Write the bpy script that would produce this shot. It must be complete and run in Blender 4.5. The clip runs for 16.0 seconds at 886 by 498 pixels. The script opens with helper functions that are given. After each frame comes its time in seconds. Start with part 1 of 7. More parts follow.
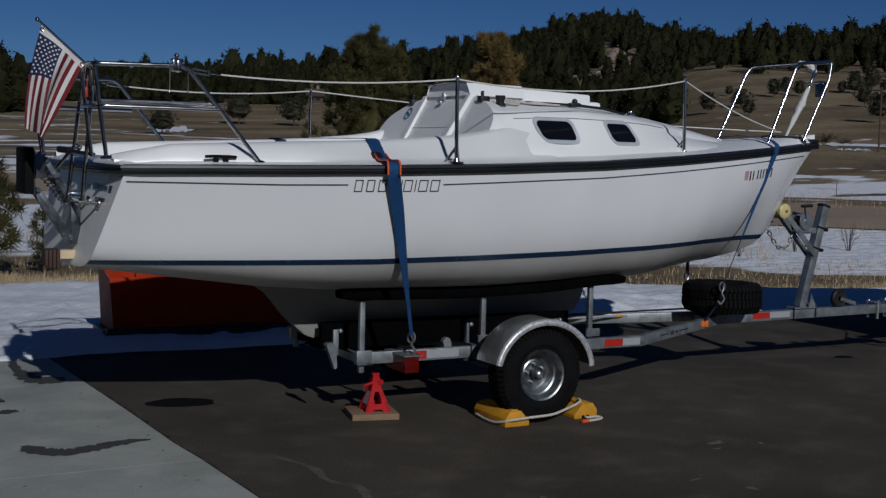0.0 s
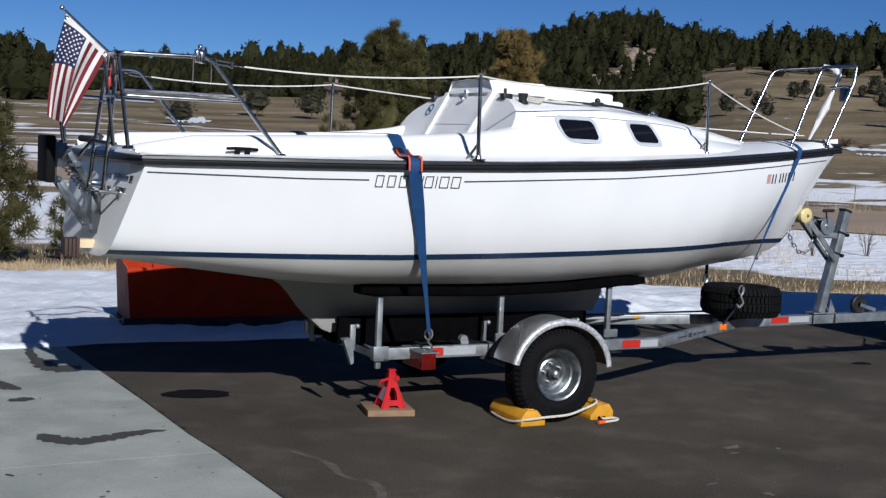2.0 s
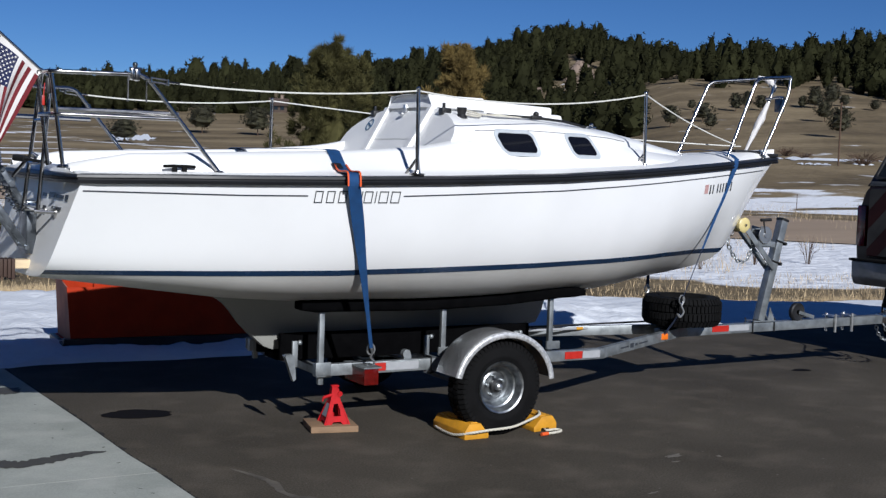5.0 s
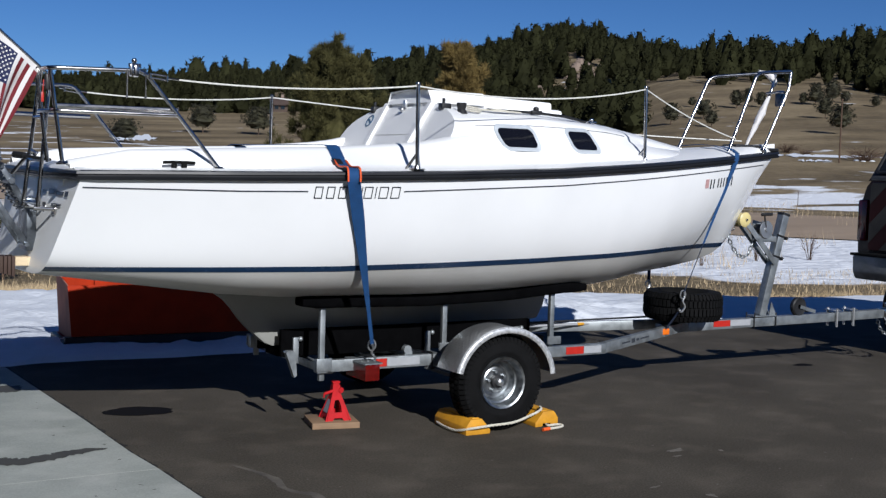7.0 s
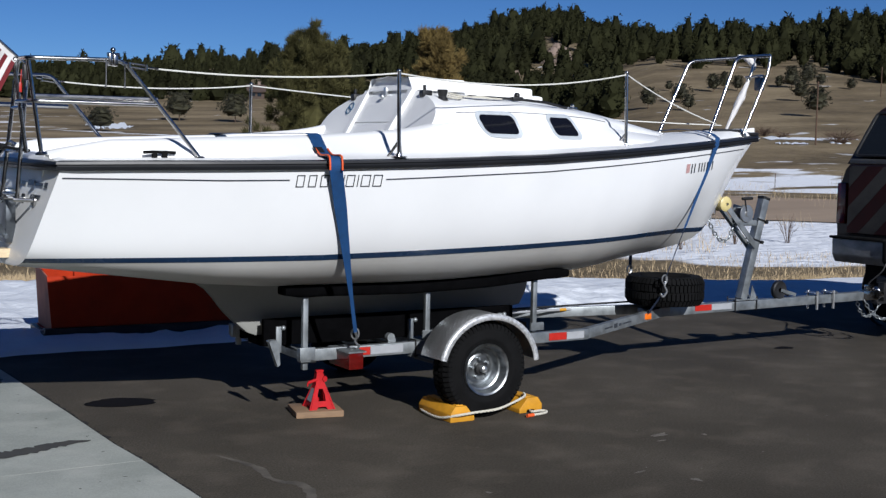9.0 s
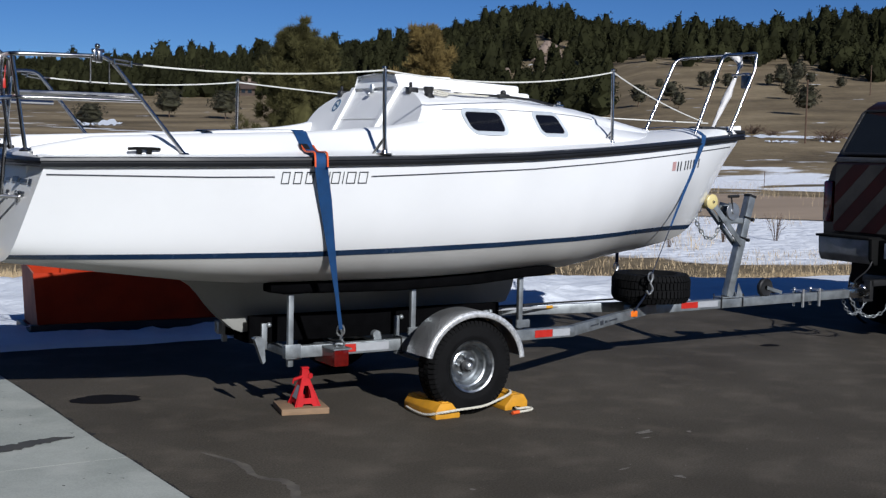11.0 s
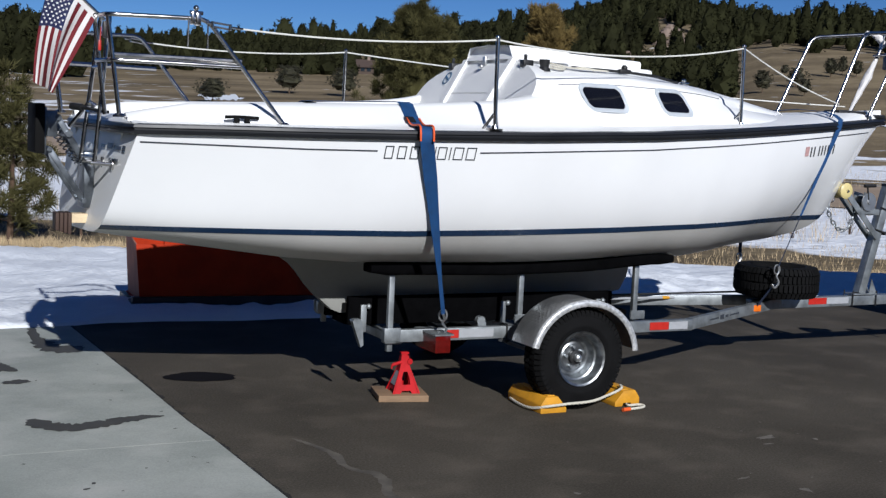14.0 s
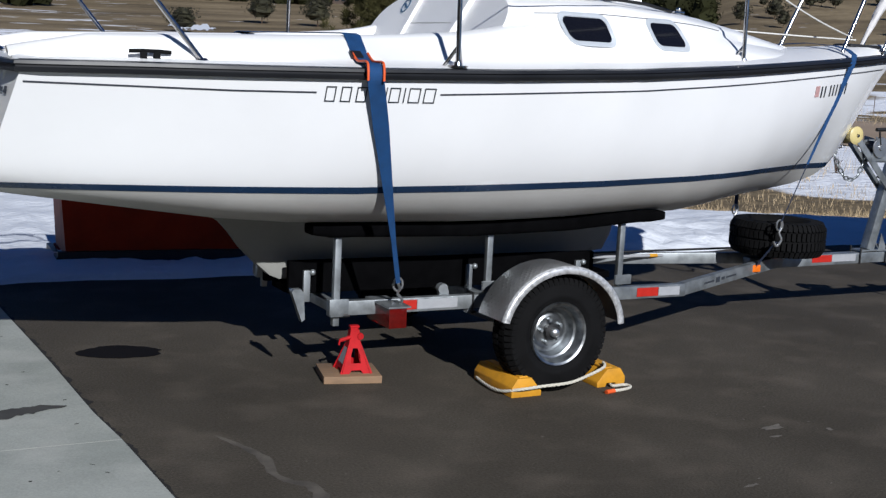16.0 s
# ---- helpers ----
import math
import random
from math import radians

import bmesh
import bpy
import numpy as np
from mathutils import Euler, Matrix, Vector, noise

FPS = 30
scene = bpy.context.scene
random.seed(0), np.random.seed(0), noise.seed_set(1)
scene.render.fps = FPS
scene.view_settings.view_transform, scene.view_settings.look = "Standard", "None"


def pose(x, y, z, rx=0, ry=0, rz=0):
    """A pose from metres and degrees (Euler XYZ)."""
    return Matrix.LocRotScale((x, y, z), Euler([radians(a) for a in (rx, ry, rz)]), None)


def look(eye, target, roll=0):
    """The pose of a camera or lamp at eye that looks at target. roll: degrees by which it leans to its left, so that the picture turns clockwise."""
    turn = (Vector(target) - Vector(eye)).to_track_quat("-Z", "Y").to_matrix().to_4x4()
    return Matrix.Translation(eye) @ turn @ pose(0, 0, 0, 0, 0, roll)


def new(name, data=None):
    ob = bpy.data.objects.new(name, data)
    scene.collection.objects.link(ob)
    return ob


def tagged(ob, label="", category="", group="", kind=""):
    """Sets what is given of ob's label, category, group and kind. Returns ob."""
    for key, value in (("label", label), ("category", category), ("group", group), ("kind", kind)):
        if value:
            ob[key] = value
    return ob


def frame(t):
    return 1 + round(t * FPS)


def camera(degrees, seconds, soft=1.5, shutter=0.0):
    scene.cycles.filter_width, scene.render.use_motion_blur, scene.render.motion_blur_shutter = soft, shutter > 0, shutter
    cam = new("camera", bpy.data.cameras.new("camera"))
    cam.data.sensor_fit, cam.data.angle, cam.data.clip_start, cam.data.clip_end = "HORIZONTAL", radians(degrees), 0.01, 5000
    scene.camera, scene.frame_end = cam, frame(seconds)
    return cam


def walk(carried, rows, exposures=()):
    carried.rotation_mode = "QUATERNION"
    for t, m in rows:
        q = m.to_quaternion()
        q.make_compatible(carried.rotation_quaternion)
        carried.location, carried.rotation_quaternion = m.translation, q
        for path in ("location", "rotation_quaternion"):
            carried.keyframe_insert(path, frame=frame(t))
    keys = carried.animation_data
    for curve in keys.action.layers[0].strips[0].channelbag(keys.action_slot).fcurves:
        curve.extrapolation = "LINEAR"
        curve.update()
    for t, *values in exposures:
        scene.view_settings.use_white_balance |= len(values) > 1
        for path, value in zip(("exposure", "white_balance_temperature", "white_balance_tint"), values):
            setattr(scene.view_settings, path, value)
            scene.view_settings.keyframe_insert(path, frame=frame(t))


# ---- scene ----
cam = camera(39.5, 16.0, soft=1.35)
PATH = [
    (0, (-4.592, -7.975, 1.816), (-3.631, -6.229, 1.66), 1.5),
    (0.5, (-4.572, -7.973, 1.847), (-3.629, -6.217, 1.688), 1.0),
    (1, (-4.575, -7.965, 1.809), (-3.635, -6.208, 1.636), 1.9),
    (1.5, (-4.602, -7.923, 1.811), (-3.667, -6.165, 1.631), 2.4),
    (2, (-4.604, -7.934, 1.818), (-3.664, -6.177, 1.655), 2.7),
    (2.5, (-4.592, -7.937, 1.805), (-3.617, -6.197, 1.658), 2.9),
    (3, (-4.597, -7.933, 1.809), (-3.603, -6.203, 1.671), 2.3),
    (3.5, (-4.598, -7.928, 1.808), (-3.588, -6.207, 1.67), 2.1),
    (4, (-4.578, -7.949, 1.823), (-3.565, -6.231, 1.682), 2.3),
    (6.5, (-4.557, -7.973, 1.81), (-3.545, -6.253, 1.681), 1.4),
    (7, (-4.554, -7.964, 1.8), (-3.543, -6.244, 1.661), 1.7),
    (7.5, (-4.554, -7.953, 1.801), (-3.532, -6.24, 1.652), 1.1),
    (8, (-4.559, -7.948, 1.799), (-3.529, -6.241, 1.641), 1.0),
    (8.5, (-4.56, -7.958, 1.801), (-3.526, -6.253, 1.64), 1.1),
    (9, (-4.569, -7.938, 1.809), (-3.529, -6.238, 1.648), 1.2),
    (11.5, (-4.537, -7.959, 1.808), (-3.481, -6.269, 1.639), 1.4),
    (12, (-4.534, -7.952, 1.827), (-3.472, -6.267, 1.648), 1.5),
    (12.5, (-4.551, -7.918, 1.809), (-3.469, -6.246, 1.623), 1.6),
    (13, (-4.551, -7.879, 1.804), (-3.423, -6.241, 1.597), 1.4),
    (13.1, (-4.534, -7.800, 1.776), (-3.394, -6.176, 1.529), 1.4),
    (13.3, (-4.502, -7.763, 1.776), (-3.388, -6.122, 1.528), 1.1),
    (13.5, (-4.409, -7.723, 1.74), (-3.364, -6.034, 1.508), 1.1),
    (13.6, (-4.384, -7.686, 1.782), (-3.382, -5.967, 1.576), 2.2),
    (13.8, (-4.323, -7.620, 1.792), (-3.396, -5.859, 1.592), 2.8),
    (14, (-4.284, -7.568, 1.772), (-3.391, -5.79, 1.571), 2.7),
    (14.2, (-4.23, -7.442, 1.782), (-3.308, -5.682, 1.558), 2.2),
    (14.5, (-4.163, -7.319, 1.781), (-3.180, -5.591, 1.559), 2.4),
    (15, (-4.01, -7.095, 1.776), (-2.976, -5.399, 1.546), 1.0),
    (15.3, (-3.886, -6.949, 1.785), (-2.915, -5.219, 1.533), 1.9),
    (15.5, (-3.765, -6.954, 1.804), (-2.896, -5.174, 1.529), 3.0),
    (15.7, (-3.732, -6.816, 1.778), (-2.899, -5.029, 1.448), 3.2),
    (16, (-3.682, -6.606, 1.801), (-2.756, -4.860, 1.493), 2.9),
]
EXPOSURES = [(0.0, -1.25, 5950, 10), (0.3, -0.95, 5950, 10), (0.5, -0.36, 6000, 10), (0.8, -0.12, 6000, 10), (1.1, 0.0, 6000, 10), (16.0, 0.0, 6000, 10)]
walk(cam, [(t, look(eye, target, roll)) for t, eye, target, roll in PATH], EXPOSURES)

# ---- world and sun ----
TO_SUN = Vector((-0.138, -1.0, 0.513)).normalized()
SUN_EL = math.asin(TO_SUN.z)
world = bpy.data.worlds.new("world")
scene.world = world
world.use_nodes = True
wn = world.node_tree.nodes
sky = wn.new("ShaderNodeTexSky")
sky.sky_type = "NISHITA"
sky.sun_disc = False
sky.sun_elevation = SUN_EL
sky.sun_rotation = math.atan2(TO_SUN.x, TO_SUN.y)
sky.altitude = 2600
sky.air_density, sky.dust_density, sky.ozone_density = 0.80, 0.0, 6.0
wn["Background"].inputs["Strength"].default_value = 0.058
clear = wn.new("ShaderNodeHueSaturation")
clear.inputs["Saturation"].default_value = 1.10
clear.inputs["Hue"].default_value = 0.505
world.node_tree.links.new(sky.outputs[0], clear.inputs["Color"])
world.node_tree.links.new(clear.outputs[0], wn["Background"].inputs["Color"])
sun_data = bpy.data.lights.new("sun", "SUN")
sun_data.energy, sun_data.angle, sun_data.color = 5.0, radians(0.53), (1.0, 0.965, 0.91)
sun = new("sun", sun_data)
sun.matrix_world = look(TO_SUN * 60, (0, 0, 0))

# ---- materials ----


def nodes_of(name):
    m = bpy.data.materials.new(name)
    m.use_nodes = True
    return m, m.node_tree.nodes, m.node_tree.links, m.node_tree.nodes["Principled BSDF"]


def mat(name, color, rough=0.5, metal=0.0, vary=0.12, scale=8.0, fine=90.0, bump=0.02, tint=None, coat=0.0, stretch=(1, 1, 1), island=0.0):
    """A painted or natural surface: two scales of noise in colour, roughness and relief."""
    m, n, l, b = nodes_of(name)
    co = n.new("ShaderNodeTexCoord")
    mp = n.new("ShaderNodeMapping")
    mp.inputs["Scale"].default_value = stretch
    l.new(co.outputs["Object"], mp.inputs[0])
    big, small = n.new("ShaderNodeTexNoise"), n.new("ShaderNodeTexNoise")
    big.inputs["Scale"].default_value, big.inputs["Detail"].default_value = scale, 5
    small.inputs["Scale"].default_value, small.inputs["Detail"].default_value = fine, 3
    l.new(mp.outputs[0], big.inputs["Vector"])
    l.new(mp.outputs[0], small.inputs["Vector"])
    mix = n.new("ShaderNodeMix")
    mix.data_type = "RGBA"
    t = tint or tuple(c * (1 - 2.2 * vary) for c in color)
    mix.inputs["A"].default_value, mix.inputs["B"].default_value = (*t, 1), (*color, 1)
    fac = n.new("ShaderNodeMath")
    fac.operation = "MULTIPLY_ADD"
    fac.inputs[1].default_value, fac.inputs[2].default_value = 0.35, 0.0
    l.new(small.outputs[0], fac.inputs[0])
    add = n.new("ShaderNodeMath")
    add.use_clamp = True
    add.operation = "ADD"
    ramp = n.new("ShaderNodeMapRange")
    ramp.inputs["From Min"].default_value, ramp.inputs["From Max"].default_value = 0.3, 0.62
    ramp.inputs["To Max"].default_value = 0.75
    l.new(big.outputs[0], ramp.inputs["Value"])
    l.new(fac.outputs[0], add.inputs[0])
    l.new(ramp.outputs[0], add.inputs[1])
    l.new(add.outputs[0], mix.inputs["Factor"])
    last = mix.outputs["Result"]
    if island:
        geo, hsv, mr = n.new("ShaderNodeNewGeometry"), n.new("ShaderNodeHueSaturation"), n.new("ShaderNodeMapRange")
        mr.inputs["To Min"].default_value, mr.inputs["To Max"].default_value = 1 - island, 1 + island
        l.new(geo.outputs["Random Per Island"], mr.inputs["Value"])
        l.new(mr.outputs[0], hsv.inputs["Value"])
        l.new(last, hsv.inputs["Color"])
        last = hsv.outputs[0]
    l.new(last, b.inputs["Base Color"])
    rr = n.new("ShaderNodeMapRange")
    rr.inputs["To Min"].default_value, rr.inputs["To Max"].default_value = max(0.03, rough - 0.1), min(1, rough + 0.12)
    l.new(big.outputs[0], rr.inputs["Value"])
    l.new(rr.outputs[0], b.inputs["Roughness"])
    b.inputs["Metallic"].default_value = metal
    b.inputs["Coat Weight"].default_value = coat
    if bump:
        bp = n.new("ShaderNodeBump")
        bp.inputs["Strength"].default_value, bp.inputs["Distance"].default_value = min(1.0, bump * 10), bump * 0.1
        l.new(small.outputs[0], bp.inputs["Height"])
        l.new(bp.outputs[0], b.inputs["Normal"])
    return m


M_GEL = mat("white_gelcoat", (0.88, 0.885, 0.89), 0.16, vary=0.02, scale=2.0, fine=14, bump=0.0, coat=0.3)
M_DECK = mat("deck_gelcoat", (0.86, 0.86, 0.85), 0.35, vary=0.02, scale=3.0, fine=60, bump=0.004)
M_BOTTOM = mat("off_white_bottom_paint", (0.62, 0.61, 0.585), 0.32, vary=0.06, scale=2.5, fine=40, bump=0.005)
M_NAVY = mat("navy_stripe", (0.012, 0.035, 0.085), 0.25, vary=0.1, scale=3, bump=0.0)
M_PIN = mat("grey_pinstripe", (0.05, 0.055, 0.07), 0.3, vary=0.1, scale=3, bump=0.0)
M_RUB = mat("black_rubrail", (0.016, 0.017, 0.02), 0.38, vary=0.15, scale=4, fine=60, bump=0.01)
M_BLACK = mat("black_plastic", (0.014, 0.014, 0.015), 0.45, vary=0.15, scale=10, bump=0.01)
M_CARPET = mat("black_bunk_carpet", (0.004, 0.004, 0.0045), 0.95, vary=0.2, scale=12, fine=400, bump=0.08)
M_STEEL = mat("polished_stainless", (0.50, 0.49, 0.48), 0.18, 1.0, vary=0.05, scale=12, bump=0.0)
M_GALV = mat("galvanised_steel", (0.34, 0.365, 0.38), 0.46, 0.7, vary=0.24, scale=11, fine=80, bump=0.014)
M_ALU = mat("brushed_aluminium", (0.60, 0.61, 0.62), 0.32, 0.9, vary=0.08, scale=14, fine=120, bump=0.01)
M_FRAME = mat("pale_window_surround", (0.60, 0.64, 0.68), 0.35, 0.2, vary=0.05, scale=14, bump=0.0)
M_LIP = mat("worn_aluminium_lip", (0.80, 0.81, 0.82), 0.38, 0.55, vary=0.28, scale=40, fine=160, bump=0.03)
M_KEEL = mat("keel_paint", (0.30, 0.30, 0.28), 0.3, vary=0.08, scale=2.5, fine=40, bump=0.005)
M_DIM = mat("aluminium_bracket", (0.20, 0.22, 0.245), 0.34, 1.0, vary=0.25, scale=14, fine=90, bump=0.008)
M_PADBLACK = mat("black_rubber_pad", (0.006, 0.006, 0.006), 0.8, vary=0.15, scale=14, fine=90, bump=0.01)
M_STICKER = mat("faded_pink_sticker", (0.60, 0.36, 0.35), 0.5, vary=0.15, scale=60, bump=0.0)
M_RUBBER = mat("tyre_rubber", (0.0055, 0.0055, 0.006), 0.85, vary=0.3, scale=9, fine=80, bump=0.02)
M_RIM = mat("galvanised_rim", (0.42, 0.44, 0.455), 0.36, 1.0, vary=0.25, scale=26, fine=110, bump=0.015)
M_BLUEWEB = mat("blue_webbing", (0.005, 0.054, 0.175), 0.75, vary=0.14, scale=20, fine=350, bump=0.05)
M_DARKWEB = mat("dark_blue_webbing", (0.008, 0.02, 0.055), 0.8, vary=0.12, scale=20, fine=350, bump=0.05)
M_ORANGE = mat("orange_plastic", (0.78, 0.11, 0.02), 0.5, vary=0.08, scale=20, bump=0.01)
M_AMBER = mat("amber_lens", (0.75, 0.16, 0.01), 0.2, vary=0.1, scale=30, bump=0.0)
M_REDLENS = mat("red_lens", (0.11, 0.004, 0.003), 0.15, vary=0.2, scale=30, bump=0.0, coat=0.4)
M_REDTAPE = mat("red_reflective_tape", (0.44, 0.018, 0.010), 0.4, vary=0.1, scale=30, bump=0.0)
M_WHITETAPE = mat("white_reflective_tape", (0.34, 0.35, 0.37), 0.35, vary=0.06, scale=30, bump=0.0)
M_JACK = mat("red_jack_paint", (0.46, 0.012, 0.016), 0.6, vary=0.16, scale=18, fine=90, bump=0.01)
M_YELLOW = mat("yellow_rubber_chock", (0.62, 0.29, 0.012), 0.6, vary=0.14, scale=14, fine=120, bump=0.02)
M_ROPE = mat("white_rope", (0.62, 0.59, 0.50), 0.85, vary=0.12, scale=40, fine=300, bump=0.06)
M_LIFE = mat("white_lifeline", (0.72, 0.71, 0.66), 0.45, vary=0.06, scale=30, bump=0.0)
M_WOOD = mat("pine_lumber", (0.26, 0.165, 0.095), 0.75, vary=0.12, scale=6, fine=50, bump=0.03, stretch=(1, 9, 9))
M_LIGHTWOOD = mat("pale_lumber", (0.66, 0.52, 0.33), 0.7, vary=0.1, scale=6, fine=50, bump=0.03, stretch=(2, 9, 9))
M_BROWN = mat("dark_brown_wood", (0.05, 0.026, 0.018), 0.7, vary=0.15, scale=10, fine=80, bump=0.03)
M_GLASSDARK = mat("smoked_acrylic", (0.006, 0.006, 0.008), 0.08, vary=0.1, scale=5, bump=0.0, coat=0.3)
M_ROLLER = mat("yellow_poly_roller", (0.60, 0.50, 0.22), 0.4, vary=0.1, scale=20, bump=0.01)
M_BIN = mat("orange_red_steel", (0.40, 0.030, 0.005), 0.6, vary=0.16, scale=5, fine=70, bump=0.015)
M_TRUCK = mat("dark_maroon_truck_paint", (0.020, 0.009, 0.007), 0.3, vary=0.1, scale=4, bump=0.0, coat=0.1)
M_CHEVRED = mat("red_chevron_tape", (0.034, 0.0055, 0.0042), 0.5, vary=0.3, scale=4, fine=40, bump=0.0)
M_CHEVGREY = mat("grey_chevron_tape", (0.060, 0.056, 0.050), 0.5, vary=0.28, scale=4, fine=40, bump=0.0)
M_CHROME = mat("weathered_bumper_steel", (0.27, 0.275, 0.275), 0.45, 0.5, vary=0.25, scale=7, fine=60, bump=0.006)
M_TINT = mat("tinted_glass", (0.012, 0.014, 0.015), 0.06, vary=0.1, scale=3, bump=0.0)
M_RED = mat("flag_red", (0.135, 0.006, 0.012), 0.8, vary=0.08, scale=15, fine=400, bump=0.02)
M_WHITE = mat("flag_white", (0.66, 0.64, 0.63), 0.8, vary=0.04, scale=15, fine=400, bump=0.02)
M_FBLUE = mat("flag_blue", (0.007, 0.012, 0.060), 0.8, vary=0.08, scale=15, fine=400, bump=0.02)
M_BAR = mat("dark_lettering", (0.035, 0.04, 0.05), 0.35, vary=0.05, scale=10, bump=0.0)
M_BARK = mat("pine_bark", (0.10, 0.06, 0.038), 0.9, vary=0.2, scale=5, fine=30, bump=0.06)
M_NEEDLE = mat("pine_needles", (0.082, 0.076, 0.029), 0.8, vary=0.34, scale=1.6, fine=6, bump=0.0, island=0.2)
M_NEEDLE2 = mat("yellowed_pine_needles", (0.195, 0.14, 0.05), 0.8, vary=0.34, scale=1.6, fine=6, bump=0.0, island=0.2)
M_FOREST = mat("forest_needles", (0.023, 0.024, 0.010), 0.8, vary=0.3, scale=0.16, fine=1.2, bump=0.0, island=0.28)
M_STRAW = mat("dry_grass_blades", (0.50, 0.385, 0.235), 0.8, vary=0.15, scale=0.7, fine=5, bump=0.0, island=0.24)
M_ROCK = mat("red_granite", (0.235, 0.175, 0.14), 0.85, vary=0.2, scale=0.3, fine=2.5, bump=0.1)


for rubbery, gloss in ((M_RUBBER, 0.15), (M_CARPET, 0.0), (M_PADBLACK, 0.12), (M_RUB, 0.35), (M_JACK, 0.12), (M_BIN, 0.15), (M_NEEDLE, 0.1), (M_NEEDLE2, 0.1), (M_FOREST, 0.05), (M_STRAW, 0.2), (M_TRUCK, 0.25), (M_CHEVRED, 0.2), (M_CHEVGREY, 0.2)):
    rubbery.node_tree.nodes["Principled BSDF"].inputs["Specular IOR Level"].default_value = gloss


def ground_material():
    """Dry winter meadow with thin snow left in hollows and along the ditch."""
    m, n, l, b = nodes_of("dry_meadow")
    geo = n.new("ShaderNodeNewGeometry")
    off = n.new("ShaderNodeVectorMath")
    off.operation = "SUBTRACT"
    off.inputs[1].default_value = (-4.5, -8.0, 0.0)
    ln = n.new("ShaderNodeVectorMath")
    ln.operation = "LENGTH"
    l.new(geo.outputs["Position"], off.inputs[0])
    l.new(off.outputs[0], ln.inputs[0])

    def noise_at(scale, detail, stretch=(1, 1, 1), turn=0.0):
        mp, t = n.new("ShaderNodeMapping"), n.new("ShaderNodeTexNoise")
        mp.inputs["Scale"].default_value, mp.inputs["Rotation"].default_value = stretch, (0, 0, turn)
        t.inputs["Scale"].default_value, t.inputs["Detail"].default_value = scale, detail
        l.new(geo.outputs["Position"], mp.inputs[0])
        l.new(mp.outputs[0], t.inputs["Vector"])
        return t.outputs[0]

    ramp = n.new("ShaderNodeValToRGB")
    cr = ramp.color_ramp
    cr.elements[0].position, cr.elements[0].color = 0.36, (0.108, 0.084, 0.053, 1)
    cr.elements[1].position, cr.elements[1].color = 0.66, (0.272, 0.214, 0.132, 1)
    e = cr.elements.new(0.5)
    e.color = (0.178, 0.138, 0.085, 1)
    mixn = n.new("ShaderNodeMath")
    mixn.operation = "MULTIPLY_ADD"
    mixn.inputs[1].default_value = 0.72
    half = n.new("ShaderNodeMath")
    half.operation = "MULTIPLY"
    half.inputs[1].default_value = 0.28
    l.new(noise_at(0.9, 6), half.inputs[0])
    l.new(noise_at(0.05, 5, (1, 2.5, 1), radians(30)), mixn.inputs[0])
    l.new(half.outputs[0], mixn.inputs[2])
    l.new(mixn.outputs[0], ramp.inputs[0])
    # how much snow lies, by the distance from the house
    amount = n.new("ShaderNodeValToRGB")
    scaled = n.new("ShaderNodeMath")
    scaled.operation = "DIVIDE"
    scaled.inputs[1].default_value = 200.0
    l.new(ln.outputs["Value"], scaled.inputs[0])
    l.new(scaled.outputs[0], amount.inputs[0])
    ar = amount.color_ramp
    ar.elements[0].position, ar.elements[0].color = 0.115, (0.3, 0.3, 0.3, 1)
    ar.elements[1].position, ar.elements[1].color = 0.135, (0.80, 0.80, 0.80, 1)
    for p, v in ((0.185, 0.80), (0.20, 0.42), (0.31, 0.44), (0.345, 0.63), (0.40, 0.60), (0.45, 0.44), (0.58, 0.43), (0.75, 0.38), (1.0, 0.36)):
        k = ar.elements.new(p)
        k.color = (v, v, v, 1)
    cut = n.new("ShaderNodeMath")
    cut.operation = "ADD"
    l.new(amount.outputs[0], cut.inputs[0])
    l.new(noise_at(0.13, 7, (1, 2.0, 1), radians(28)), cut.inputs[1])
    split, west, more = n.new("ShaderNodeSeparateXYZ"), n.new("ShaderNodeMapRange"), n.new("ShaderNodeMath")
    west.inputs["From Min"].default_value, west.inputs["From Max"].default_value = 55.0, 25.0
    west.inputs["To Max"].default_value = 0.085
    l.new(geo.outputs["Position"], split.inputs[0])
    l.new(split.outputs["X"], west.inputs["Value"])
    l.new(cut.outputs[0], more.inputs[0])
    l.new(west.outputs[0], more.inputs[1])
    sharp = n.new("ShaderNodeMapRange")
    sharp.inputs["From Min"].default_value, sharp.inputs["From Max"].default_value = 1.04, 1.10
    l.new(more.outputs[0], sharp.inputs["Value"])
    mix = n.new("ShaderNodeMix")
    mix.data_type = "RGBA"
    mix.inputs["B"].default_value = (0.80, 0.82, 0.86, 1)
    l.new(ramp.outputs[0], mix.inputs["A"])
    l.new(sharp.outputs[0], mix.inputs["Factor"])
    l.new(mix.outputs["Result"], b.inputs["Base Color"])
    b.inputs["Roughness"].default_value = 0.9
    bp = n.new("ShaderNodeBump")
    bp.inputs["Strength"].default_value, bp.inputs["Distance"].default_value = 0.6, 0.25
    l.new(noise_at(2.5, 6), bp.inputs["Height"])
    l.new(bp.outputs[0], b.inputs["Normal"])
    return m


M_GROUND = ground_material()
M_SNOW = mat("old_snow", (0.76, 0.79, 0.84), 0.7, vary=0.05, scale=1.5, fine=18, bump=0.14)
M_ROAD = mat("brown_gravel_road", (0.37, 0.285, 0.21), 0.9, vary=0.12, scale=0.25, fine=4, bump=0.05, stretch=(0.5, 1.6, 1))


